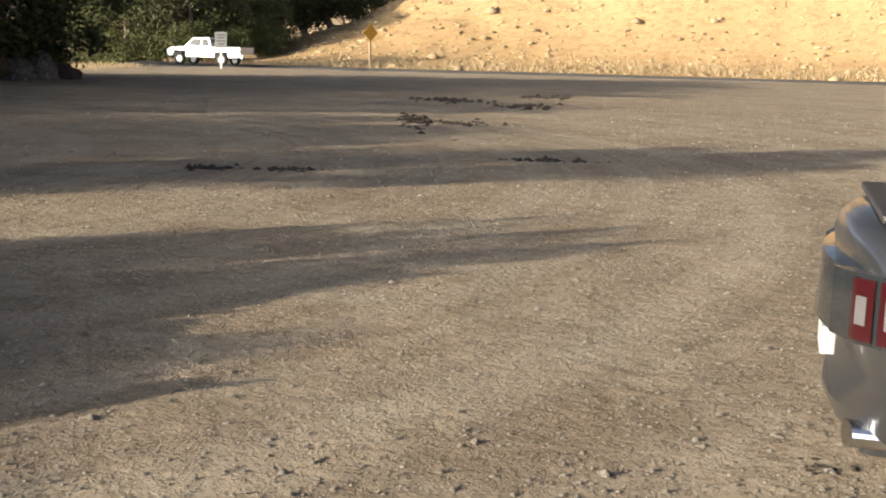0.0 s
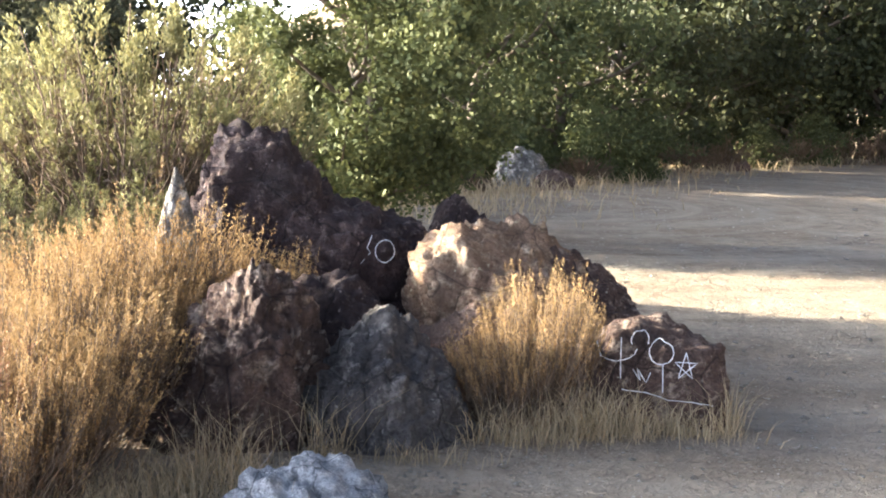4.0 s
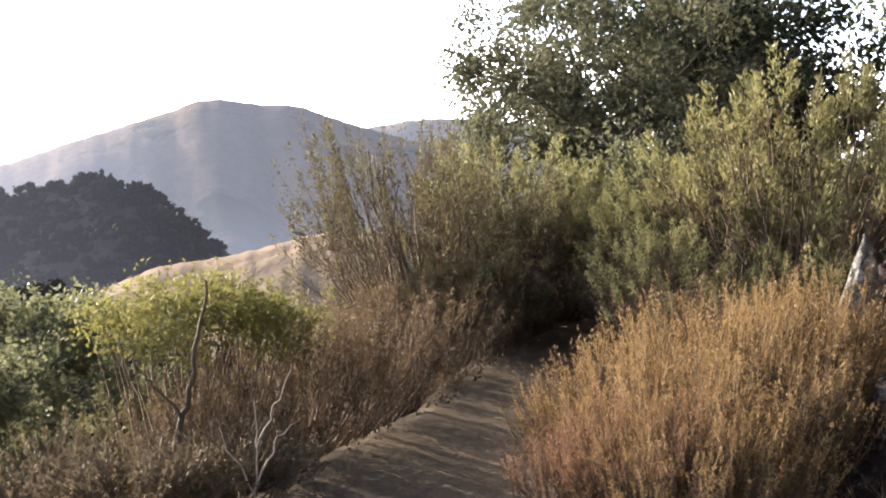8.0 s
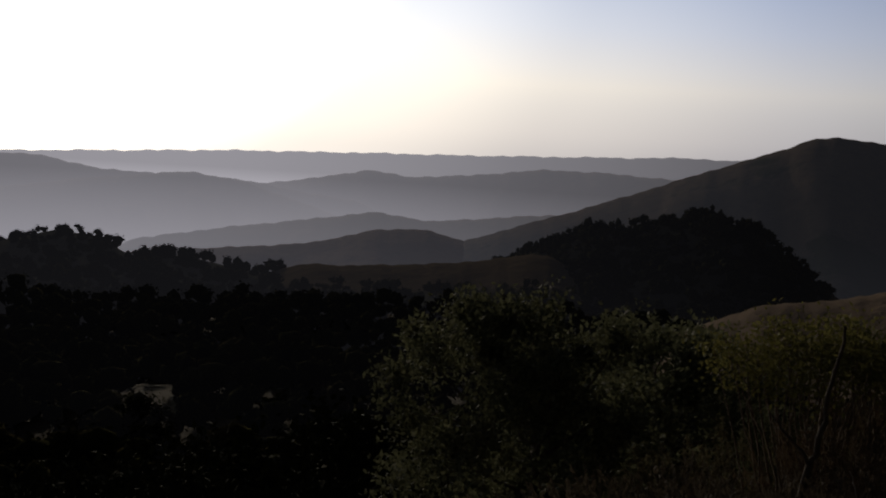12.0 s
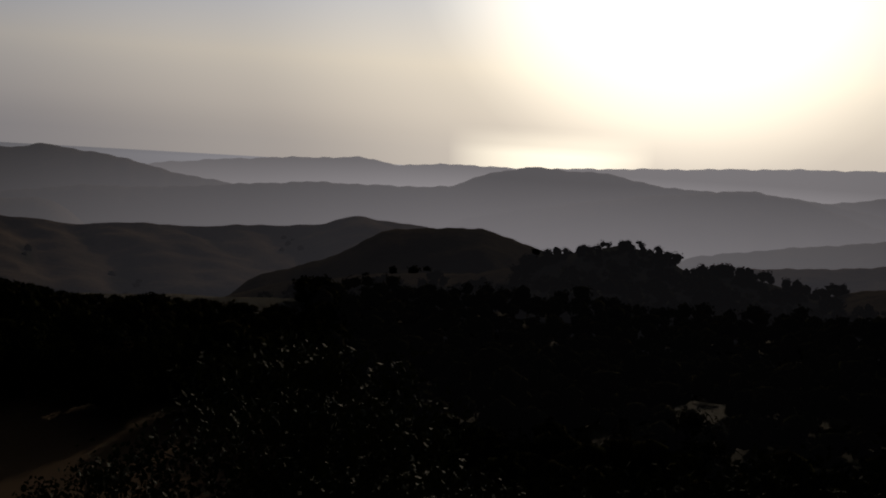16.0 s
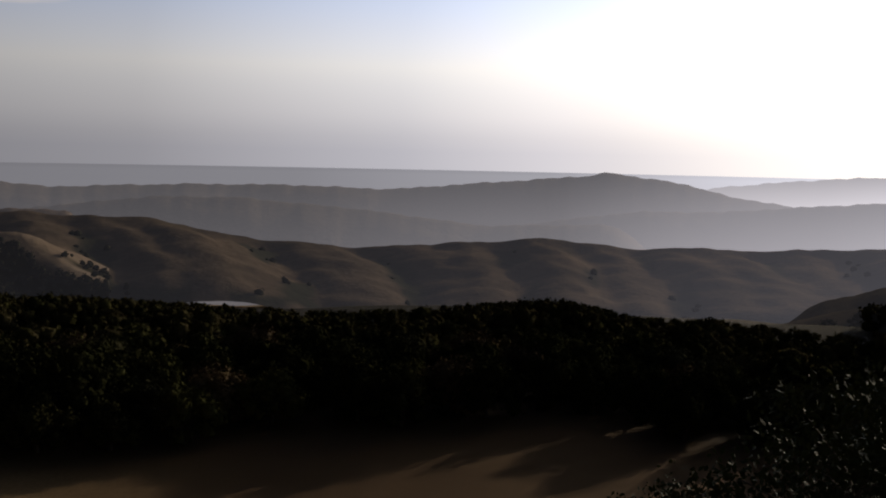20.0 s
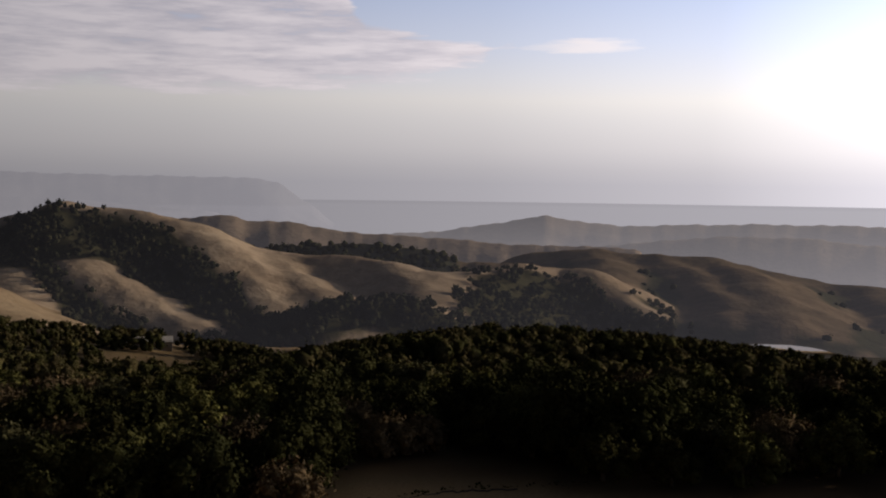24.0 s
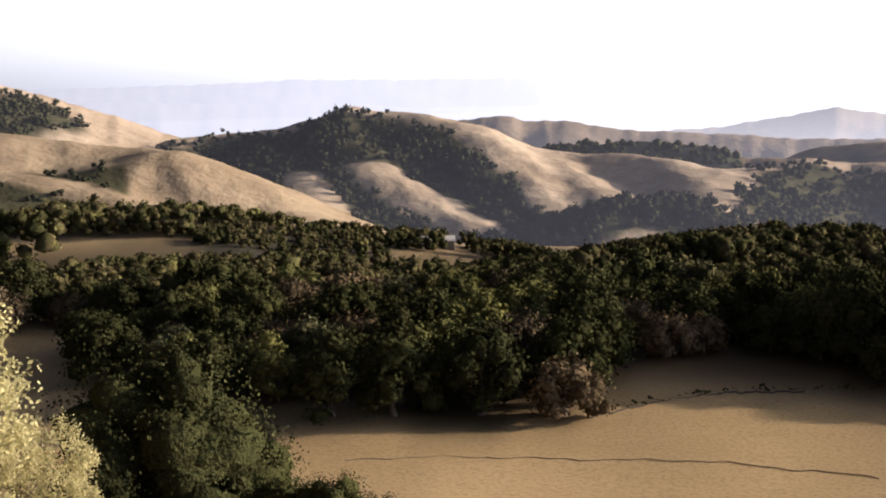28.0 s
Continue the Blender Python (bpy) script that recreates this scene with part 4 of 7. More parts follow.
def crown_blob(rng, radius, tall, lumps, quads, leaf, detail=1, fill=0.62):
    """A broad oak crown seen from afar: billows of small leaves round a dome, dense inside. Returns vertices, leaf quads and inner triangles."""
    ball, tri = lump_parts(detail)
    cs, outs, bv, bt, k = [], [], [], [], 0
    per = max(4, int(quads / lumps))
    lop = rng.normal(size=2) * 0.12 * radius
    for i in range(lumps):
        if lumps > 1:
            # billows spread evenly over the dome by the golden angle
            u = (i + 0.5) / lumps
            a, el = i * 2.39996 + rng.normal() * 0.35, math.asin(max(-1, 1 - 1.38 * u)) + rng.normal() * 0.12
            far = rng.uniform(0.5, 0.78)
            c = np.array([math.cos(a) * math.cos(el) * far * radius + lop[0] * u, math.sin(a) * math.cos(el) * far * radius + lop[1] * u, tall * (0.36 + 0.44 * math.sin(el) * rng.uniform(0.75, 1.15))])
            rad = radius * rng.uniform(0.26, 0.46) * (1.35 if lumps < 8 else 1.0)
        else:
            c, rad = np.array([0, 0, tall * 0.45]), radius * 0.95
        n = 1 + 0.20 * np.sin(ball @ rng.normal(size=3) * 4 + rng.uniform(0, 6)) + rng.normal(size=len(ball)) * 0.07
        bv.append(c + ball * n[:, None] * rad * fill * 1.25 * np.array([1, 1, 0.9]))
        bt.append(tri + k)
        k += len(ball)
        d = rand_dirs(rng, per)
        d[:, 2] = np.where(d[:, 2] < -0.35, -d[:, 2], d[:, 2])
        cs.append(c + d * rad * (rng.uniform(0.45, 1.12, (per, 1)) ** 0.6) * np.array([1, 1, 0.9]))
        outs.append(d)
    cs, outs = np.concatenate(cs), np.concatenate(outs)
    n = len(cs)
    nrm = outs + rng.normal(size=(n, 3)) * 0.45
    nrm /= np.linalg.norm(nrm, axis=1)[:, None]
    a = np.cross(nrm, rand_dirs(rng, n))
    a /= np.linalg.norm(a, axis=1)[:, None] + 1e-9
    b = np.cross(nrm, a)
    s = leaf * rng.uniform(0.5, 1.3, (n, 1))
    v = np.stack([cs - a * s, cs + b * s * 0.7, cs + a * s, cs - b * s * 0.7], 1).reshape(-1, 3)
    lump_v = np.concatenate(bv)
    return np.concatenate([lump_v, v]), np.arange(n * 4).reshape(-1, 4) + len(lump_v), np.concatenate(bt)


def woodland(name, label, places, seed, quads, leaf, mat, variants=5, radius=1.0, tall=1.0, lumps=6, detail=1, fill=0.62):
    """Many crowns in one mesh: places are rows of x, y, z, size."""
    rng = np.random.default_rng(seed)
    kinds = [crown_blob(rng, 4.6 * radius, 8.0 * tall, lumps, quads, leaf, detail, fill) for _ in range(variants)]
    vs, qs, ts, k = [], [], [], 0
    for x, y, z, s in places:
        v, q, tr = kinds[rng.integers(variants)]
        a = rng.uniform(0, 2 * np.pi)
        c, sn = math.cos(a), math.sin(a)
        sx, sz = s * rng.uniform(0.85, 1.2), s * rng.uniform(0.8, 1.15)
        p = np.stack([(v[:, 0] * c - v[:, 1] * sn) * sx + x, (v[:, 0] * sn + v[:, 1] * c) * sx + y, v[:, 2] * sz + z - 0.6], -1)
        vs.append(p), qs.append(q + k), ts.append(tr + k)
        k += len(p)
    me = mesh_from(name, np.concatenate(vs), np.concatenate(qs), mat, tris=np.concatenate(ts))
    return tagged(new(name, me), label, "trees", kind="stuff")


def wood_leaf(name, tones, glow=0.0):
    def build(k):
        isl = k.n("ShaderNodeNewGeometry").outputs["Random Per Island"]
        p = pos(k)
        fine = k.noise(p, 1.6, 4, 0.7)
        tone = k.noise(p, 0.085, 2, 0.5)
        c = k.ramp(tone, [(0.30, tones[0]), (0.45, tones[1]), (0.58, tones[2]), (0.70, tones[3])])
        c = k.mix(0.3, c, k.mix(isl, (0.45, 0.45, 0.45), (1.5, 1.5, 1.4)), "MULTIPLY")
        c = k.mix(0.6, c, k.ramp(fine, [(0.3, 0.4), (0.65, 1.5)]), "MULTIPLY")
        one = k.n("ShaderNodeObjectInfo").outputs["Random"]
        c = k.mix(0.6, c, k.mix(one, (0.55, 0.55, 0.6), (1.35, 1.25, 1.1)), "MULTIPLY")
        # haze is added as emission, so the crowns themselves glow a little
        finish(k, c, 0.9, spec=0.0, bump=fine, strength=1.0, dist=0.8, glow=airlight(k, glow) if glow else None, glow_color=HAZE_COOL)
    return material(name, build)


WOOD = wood_leaf("wood_leaf", [(0.027, 0.029, 0.013), (0.048, 0.049, 0.020), (0.080, 0.068, 0.036), (0.120, 0.117, 0.043)])
WOOD_FAR = wood_leaf("far_wood_leaf", [(0.026, 0.029, 0.016), (0.034, 0.036, 0.02), (0.042, 0.042, 0.024), (0.05, 0.052, 0.028)], 0.0)
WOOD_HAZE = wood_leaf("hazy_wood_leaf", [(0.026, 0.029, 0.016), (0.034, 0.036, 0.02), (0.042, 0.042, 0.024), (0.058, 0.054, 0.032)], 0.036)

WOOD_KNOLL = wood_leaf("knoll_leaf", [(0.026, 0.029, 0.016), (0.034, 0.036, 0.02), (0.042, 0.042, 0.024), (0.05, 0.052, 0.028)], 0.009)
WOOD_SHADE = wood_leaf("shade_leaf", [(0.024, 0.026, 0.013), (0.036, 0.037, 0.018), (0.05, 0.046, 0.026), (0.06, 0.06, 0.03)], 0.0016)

rng = np.random.default_rng(42)


LINE_AZ = [138, 144, 148.5, 152, 158, 163, 169, 176, 182, 187.5, 193, 198.7, 203, 206, 209, 213, 224]
LINE_NEAR = [-8.0, -7.6, -7.6, -6.95, -7.4, -7.75, -7.45, -6.95, -6.5, -7.2, -8.2, -8.5, -8.2, -7.9, -7.75, -7.6, -7.5]
LINE_FAR = [-8.0, -7.6, -7.6, -6.95, -7.4, -7.75, -7.45, -6.95, -6.5, -7.2, -8.1, -7.0, -6.6, -6.3, -5.6, -5.0, -4.3]


def wood_places(n, az0, az1, r0, r1, gap, size=(0.75, 1.25)):
    got, tries = [], 0
    while len(got) < n and tries < n * 14:
        tries += 1
        az = rng.uniform(az0, az1)
        r = math.sqrt(rng.uniform(r0 * r0, r1 * r1))
        if clear(az, r):
            continue
        p = at(az, r)
        s = rng.uniform(*size)
        if az > 137:
            # crowns stay below the line over which the land behind shows
            room = EYE_Z + r * math.tan(radians(float(np.interp(az, LINE_AZ, LINE_FAR if r > (343 if az > 202 else 378) else LINE_NEAR)))) - float(height(p.x, p.y))
            s = min(s, room / 9.0)
            if 201 < az < 212 and 334 < r < 392:
                s = min(s, 0.5)
            if s < 0.42:
                continue
        if any((p.x - q[0]) ** 2 + (p.y - q[1]) ** 2 < (gap * (s + q[3]) / 2) ** 2 for q in got):
            continue
        got.append((p.x, p.y, float(height(p.x, p.y)), s))
    return got


near_places = wood_places(300, 136, 224, 150, 256, 6.2, (1.0, 1.75))
for az, r, s in [(179.5, 200, 1.75), (180.6, 207, 1.7), (181.6, 213, 1.6), (178.4, 197, 1.7), (177.6, 205, 1.8), (182.8, 220, 1.6), (184.2, 224, 1.55), (180.2, 216, 1.7), (178.9, 210, 1.8)]:
    p = ground_at(az, r)
    near_places.append((p.x, p.y, p.z, s))
far_places = wood_places(1300, 136, 224, 252, 470, 6.0, (0.95, 1.75))
woodland("oak_woodland", "dark dense oak woodland filling the valley", far_places, 7, 190, 0.50, WOOD, lumps=7, fill=0.6)
shade_places = wood_places(1150, 74, 137, 58, 430, 4.3, (0.9, 1.5))
woodland("shaded_woodland", "dark oak woodland on the shaded slope", [q for q in shade_places if math.hypot(q[0], q[1]) < 170], 8, 130, 0.34, WOOD, lumps=6)
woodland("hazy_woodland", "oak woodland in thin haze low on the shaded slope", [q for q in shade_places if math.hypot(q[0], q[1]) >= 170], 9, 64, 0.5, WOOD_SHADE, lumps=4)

# oaks close enough to tell apart
OAK_KINDS = []
CROWN = [wood_leaf("crown_leaf", [t, t, tuple(c * 1.3 for c in t), tuple(c * 1.6 for c in t)]) for t in
         [(0.032, 0.034, 0.014), (0.092, 0.092, 0.033), (0.041, 0.043, 0.018), (0.090, 0.069, 0.043), (0.068, 0.067, 0.036), (0.032, 0.032, 0.014)]]
for i, (mat, tall) in enumerate(zip(CROWN, [8.5, 8.0, 9.5, 7.5, 8.0, 7.5])):
    r2 = np.random.default_rng(60 + i)
    cv, cq, ct = crown_blob(r2, 4.8, tall, 24, 2300, 0.235, 1, 0.44)
    crown = mesh_from("crown", cv, cq, mat, tris=ct)
    wood = [tube(limb_path(r2, (0, 0, -0.8), (0.3, 0.2, tall * 0.55), 0.06, 6), np.linspace(0.42, 0.16, 6), 7)]
    for a in np.linspace(0, 2 * np.pi, 5, endpoint=False):
        wood.append(tube(limb_path(r2, (0.1, 0.1, tall * 0.22), (math.cos(a) * 2.6, math.sin(a) * 2.6, tall * 0.55), 0.1, 4), np.linspace(0.2, 0.06, 4), 4))
    OAK_KINDS.append((crown, mesh_from("trunk", *join(wood), BARK, True)))
OAK_LABELS = ["dark green dome-shaped valley oak in dry grass", "bright olive-green valley oak among darker oaks", "tall dark green valley oak in the wood",
              "brownish russet valley oak with thinning leaves", "grey-green valley oak at the wood's edge", "small dark green valley oak on the slope"]


def valley_oak(x, y, z, s, kind, turn):
    t = thing("valley_oak", pose(x, y, z - 0.5 * s, 0, 0, turn) @ Matrix.Scale(s, 4), OAK_LABELS[kind], "tree", "oaks in the valley")
    part("trunk", OAK_KINDS[kind][1], None, t)
    part("crown", OAK_KINDS[kind][0], None, t)


for x, y, z, s in near_places:
    kind = int(rng.choice(6, p=[0.30, 0.15, 0.22, 0.13, 0.10, 0.10]))
    valley_oak(x, y, z, s, kind, float(rng.uniform(0, 360)))
# oaks on the slope below the turnout
slope_oaks = []
for i, mat in enumerate((CROWN[2], CROWN[0])):
    r2 = np.random.default_rng(80 + i)
    cv, cq, ct = crown_blob(r2, 4.4, 8.2, 46, 8500, 0.085, 1, 0.5)
    wood = [tube(limb_path(r2, (0, 0, -0.8), (0.3, 0.2, 4.6), 0.06, 6), np.linspace(0.36, 0.14, 6), 7)]
    slope_oaks.append((mesh_from("trunk", *join(wood), BARK, True), mesh_from("crown", cv, cq, mat, tris=ct)))
for az, r, s, kind in [(213.2, 50, 1.3, 0), (210.4, 52, 1.0, 2), (205.0, 44, 0.5, 0), (216.0, 58, 0.7, 5), (202.8, 42, 0.38, 2), (207.6, 46, 0.55, 5), (215.6, 48, 0.85, 5), (99.5, 34, 0.7, 0), (108, 30, 0.62, 5),
                       (115, 36, 0.7, 2), (121, 40, 0.8, 0), (126, 34, 0.6, 5), (92, 40, 0.8, 2), (104, 48, 0.8, 0)]:
    p = ground_at(az, r, -0.3)
    t = thing("slope_oak", pose(p.x, p.y, p.z, 0, 0, az * 7) @ Matrix.Scale(s, 4), "dark green oak on the steep slope below the turnout", "tree", "oaks on the slope")
    for me in slope_oaks[kind % 2]:
        part(me.name.split(".")[0], me, None, t)


def extra(h, i, j):
    return (h["near"][i, j], h["r"][i, j]) if "near" in h else ()


def hill_trees(name, label, hill, n, seed, want, size=(0.55, 1.0), quads=8, leaf=0.9, mat=None):
    """Oaks scattered in the gullies of a hill."""
    h, r2 = HILLS[hill], np.random.default_rng(seed)
    got = []
    rows, cols = h["s"].shape
    for _ in range(n * 12):
        i, j = r2.integers(rows - 1), r2.integers(cols - 1)
        s, az = h["s"][i, j], h["az"][i, j]
        if s > 0.1 or not want(az, s, h["gully"][i, j], r2.uniform(), *extra(h, i, j)):
            continue
        u, v = r2.uniform(0, 1, 2)
        p = h["p"][i, j] * (1 - u) * (1 - v) + h["p"][i + 1, j] * u * (1 - v) + h["p"][i, j + 1] * (1 - u) * v + h["p"][i + 1, j + 1] * u * v
        size_ = r2.uniform(*size)
        got.append((p[0], p[1], p[2] - 1.6 * size_, size_))
        if len(got) >= n:
            break
    mask = np.zeros(h["s"].shape)
    for i in range(rows):
        for j in range(cols):
            mask[i, j] = 1.0 if h["s"][i, j] < 0.1 and want(h["az"][i, j], h["s"][i, j], h["gully"][i, j], 0.5, *extra(h, i, j)) else 0.0
    mask = (mask * 2 + np.roll(mask, 1, 0) + np.roll(mask, -1, 0) + np.roll(mask, 1, 1) + np.roll(mask, -1, 1)) / 6
    att = h["mesh"].attributes.new("scrub", "FLOAT", "POINT")
    att.data.foreach_set("value", (mask * 0.95).ravel().astype(np.float32))
    woodland(name, label, got, seed, quads, leaf, mat or WOOD_FAR, 6, lumps=1 if quads < 12 else 2 if quads < 40 else 4)


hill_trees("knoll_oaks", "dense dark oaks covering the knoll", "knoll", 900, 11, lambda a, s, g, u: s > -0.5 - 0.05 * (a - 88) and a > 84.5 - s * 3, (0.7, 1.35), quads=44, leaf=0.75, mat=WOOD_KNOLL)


def on_big_hill(a, s, g, u, near, r):
    """Oaks clothe the flank behind the long bare spine and the low hollows; the other spines stay bare."""
    spine = float(np.interp(r, [730, 775, 820, 870, 910, 950, 975, 990, 1000], [192.9, 194.2, 195.3, 196.4, 197.5, 198.6, 199.7, 201.3, 203.0]))
    flank = a > spine + 0.35 and a < 212.5 and near[0] > (20 if r > 930 else 12) and near[1] > (22 if r < 850 else 0) and near[2] > (17 if r < 845 else 0) and r < 985
    hollow = (192.8 < a < 196.2 and 800 < r < 880 and near[0] > 32 and near[4] > 20) or near[7] < 34
    east = a < 184.2 + 0.6 * math.sin(r * 0.05) and 690 < r < 930 and near[5] > 14
    return (flank and (u > 0.2 or r < 930)) or hollow or east


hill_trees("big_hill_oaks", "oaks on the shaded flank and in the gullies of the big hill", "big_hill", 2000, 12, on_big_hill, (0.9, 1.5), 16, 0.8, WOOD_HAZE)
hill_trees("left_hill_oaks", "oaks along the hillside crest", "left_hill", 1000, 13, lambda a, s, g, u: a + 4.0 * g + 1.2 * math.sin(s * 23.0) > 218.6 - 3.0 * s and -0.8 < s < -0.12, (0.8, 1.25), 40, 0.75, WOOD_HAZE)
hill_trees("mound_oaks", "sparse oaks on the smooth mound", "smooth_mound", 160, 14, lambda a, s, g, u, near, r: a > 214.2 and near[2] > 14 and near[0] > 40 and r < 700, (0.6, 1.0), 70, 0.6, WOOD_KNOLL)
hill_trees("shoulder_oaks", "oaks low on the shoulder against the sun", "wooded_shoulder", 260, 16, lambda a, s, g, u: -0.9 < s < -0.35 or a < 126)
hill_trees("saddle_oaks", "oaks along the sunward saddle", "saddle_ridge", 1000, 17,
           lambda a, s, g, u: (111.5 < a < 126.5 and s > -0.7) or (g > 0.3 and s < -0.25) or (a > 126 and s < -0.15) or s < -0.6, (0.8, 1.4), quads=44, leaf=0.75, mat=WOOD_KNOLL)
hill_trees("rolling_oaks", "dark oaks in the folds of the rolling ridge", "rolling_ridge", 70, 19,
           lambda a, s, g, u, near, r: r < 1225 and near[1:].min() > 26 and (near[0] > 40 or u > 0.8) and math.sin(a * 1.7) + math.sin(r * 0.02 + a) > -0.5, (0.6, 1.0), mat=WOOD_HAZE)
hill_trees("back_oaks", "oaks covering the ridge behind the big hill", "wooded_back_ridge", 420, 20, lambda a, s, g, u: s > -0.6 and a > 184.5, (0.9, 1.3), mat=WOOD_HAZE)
hill_trees("spur_oaks", "oaks beside the pale grass spur", "spur_ridge", 70, 21, lambda a, s, g, u: a < 76 or s < -0.6, (0.5, 0.8), 60, 0.5, WOOD_KNOLL)

# ================= things near at hand =================
ROCK = rock_material("dark_rock", (0.022, 0.014, 0.013), (0.085, 0.054, 0.048), (0.25, 0.19, 0.165), 0.55)
BROWN = rock_material("brown_rock", (0.045, 0.028, 0.022), (0.155, 0.10, 0.076), (0.44, 0.35, 0.27), 0.52)
GREYROCK = rock_material("grey_rock", (0.055, 0.050, 0.047), (0.15, 0.134, 0.126), (0.36, 0.33, 0.30), 0.53)
TAN = rock_material("tan_rock", (0.16, 0.10, 0.065), (0.33, 0.22, 0.14), (0.47, 0.36, 0.245), 0.5)
REDDISH = rock_material("reddish_rock", (0.12, 0.075, 0.055), (0.24, 0.165, 0.12), (0.4, 0.32, 0.26), 0.56)
WHITE_R = rock_material("white_rock", (0.24, 0.25, 0.265), (0.52, 0.54, 0.57), (0.78, 0.79, 0.80), 0.44, 2.0)
PALE_R = rock_material("pale_rock", (0.07, 0.065, 0.06), (0.26, 0.24, 0.21), (0.60, 0.57, 0.52), 0.5)
CHALK = plain_material("chalk", (0.60, 0.60, 0.60), 0.95, spec=0.1)


def shaped_boulder(seed, size, mat, rough=0.2, cuts=5, planes=(), horns=(), detail=5):
    """A boulder with given flats and horns, roughened on three scales."""
    r2 = np.random.default_rng(seed)
    bm = bmesh.new()
    bmesh.ops.create_icosphere(bm, subdivisions=detail, radius=1.0)
    co = np.array([v.co for v in bm.verts])
    for d, amount, power in horns:
        d = np.array(d, float) / np.linalg.norm(d)
        co = co + d * (np.maximum(0, co @ d)[:, None] ** power) * amount
    flats = [(np.array(d, float) / np.linalg.norm(d), h) for d, h in planes]
    for i in range(cuts):
        d = r2.normal(size=3)
        flats.append((d / np.linalg.norm(d), r2.uniform(0.72, 0.95)))
    for d, h in flats:
        co = co - np.maximum(0, co @ d - h)[:, None] * d * 0.9
    off = Vector(r2.uniform(0, 50, 3))
    out = []
    for c in co:
        c = Vector(c)
        n = noise.fractal(c * 1.4 + off, 1.0, 2.0, 3) * rough * 0.7
        n += noise.fractal(c * 4.5 + off, 0.8, 2.0, 4) * rough * 0.5
        n += noise.fractal(c * 13 + off, 0.8, 2.0, 3) * rough * 0.17
        n -= (max(0, 0.10 - abs(noise.noise(c * 2.3 + off * 2))) * 3.0 + max(0, 0.06 - abs(noise.noise(c * 5.1 + off))) * 3.0) * rough
        # faces split off along joints, each set a little in or out
        near, cell = noise.voronoi(c * 2.1 + off * 1.7)
        n += (noise.cell(cell[0] * 3.0) - 0.5) * rough * 0.22 * min(1.0, (near[1] - near[0]) * 5)
        n -= max(0, 0.05 - (near[1] - near[0])) * rough * 2.6
        near, cell = noise.voronoi(c * 5.2 + off)
        n += (noise.cell(cell[0] * 5.0) - 0.5) * rough * 0.07 * min(1.0, (near[1] - near[0]) * 5)
        c = c * (1 + n)
        out.append((c.x * size[0], c.y * size[1], c.z * size[2]))
    for v, c in zip(bm.verts, out):
        v.co = c
    me = bpy.data.meshes.new("boulder")
    for f in bm.faces:
        f.smooth = True
    bm.to_mesh(me)
    bm.free()
    me.materials.append(mat)
    return me


def boulder(seed, az, r, z, size, mat, label, turn=0, group="boulder pile", **kw):
    p = at(az, r, z)
    ob = new("boulder", shaped_boulder(seed, size, mat, **kw))
    ob.matrix_world = pose(p.x, p.y, p.z, 0, 0, az + turn)
    return tagged(ob, label, "boulder", group)


chalked = boulder(1, 32.1, 6.45, 0.0, (0.46, 0.42, 0.62), BROWN, "low brown boulder with white chalk scribbles and dry grass", rough=0.12, cuts=2,
                  planes=[((0.05, -1, 0.22), 0.70), ((1, 0, 0.16), 0.86), ((0.12, -0.1, 1), 0.76), ((-0.8, 0, 0.7), 0.95)])
boulder(2, 38.9, 7.3, 0.18, (0.72, 0.62, 0.80), TAN, "large tan boulder lit by low sun, pitted top", rough=0.18, cuts=4, detail=6, planes=[((0.75, -0.2, 0.75), 0.74), ((-1, -0.2, 0.1), 0.85)])
boulder(3, 36.0, 7.5, 0.1, (0.50, 0.5, 0.66), BROWN, "brown boulder in shade behind the tan one", rough=0.16)
boulder(4, 41.6, 6.45, -0.02, (0.46, 0.36, 0.58), REDDISH, "reddish low boulder with a chalk smear", rough=0.16, cuts=6)
peak_rock = boulder(5, 50.2, 8.0, 0.30, (0.88, 0.66, 0.84), ROCK, "tall dark purple-brown boulder with a rounded peak and chalk ring", rough=0.16, cuts=3,
                    detail=6, planes=[((0.80, -0.1, 0.60), 0.80), ((-0.92, -0.1, 0.36), 0.80), ((0, -1, 0.35), 0.78)], horns=[((-0.12, 0, 1), 0.42, 1.6)])
shoulder = shaped_boulder(55, (0.66, 0.62, 0.80), ROCK, rough=0.16, cuts=3, detail=6, planes=[((0.15, -0.1, 1), 0.80), ((0, -1, 0.1), 0.8)])
shoulder.transform(Matrix.Translation((0.42, -0.12, 0.0)))
bm = bmesh.new()
bm.from_mesh(peak_rock.data)
bm.from_mesh(shoulder)
bm.to_mesh(peak_rock.data)
bm.free()
bpy.data.meshes.remove(shoulder)
boulder(6, 41.6, 8.9, 0.30, (0.36, 0.36, 0.62), ROCK, "small dark boulder behind the pile", rough=0.2)
boulder(7, 51.4, 5.85, 0.08, (0.46, 0.44, 0.74), BROWN, "upright brown boulder with a pale weathered face", rough=0.24, cuts=4, detail=6, planes=[((-0.7, -0.2, 0.7), 0.72), ((0.8, -0.4, 0.1), 0.8)], horns=[((0.1, 0, 1), 0.12, 3.0)])
boulder(8, 45.0, 5.85, 0.0, (0.46, 0.42, 0.60), GREYROCK, "grey boulder with a flat slanting top", rough=0.18, cuts=3, detail=6, planes=[((-0.45, -0.35, 0.85), 0.82), ((0.6, -0.2, 0.75), 0.84)])
boulder(9, 47.2, 6.6, 0.1, (0.52, 0.34, 0.58), ROCK, "dark boulder wedged in the middle of the pile", rough=0.2)
boulder(10, 48.2, 4.60, -0.10, (0.37, 0.34, 0.40), WHITE_R, "pale bluish white boulder at the edge of the gravel", rough=0.20, cuts=14, planes=[((0.3, -0.3, 0.9), 0.74)])
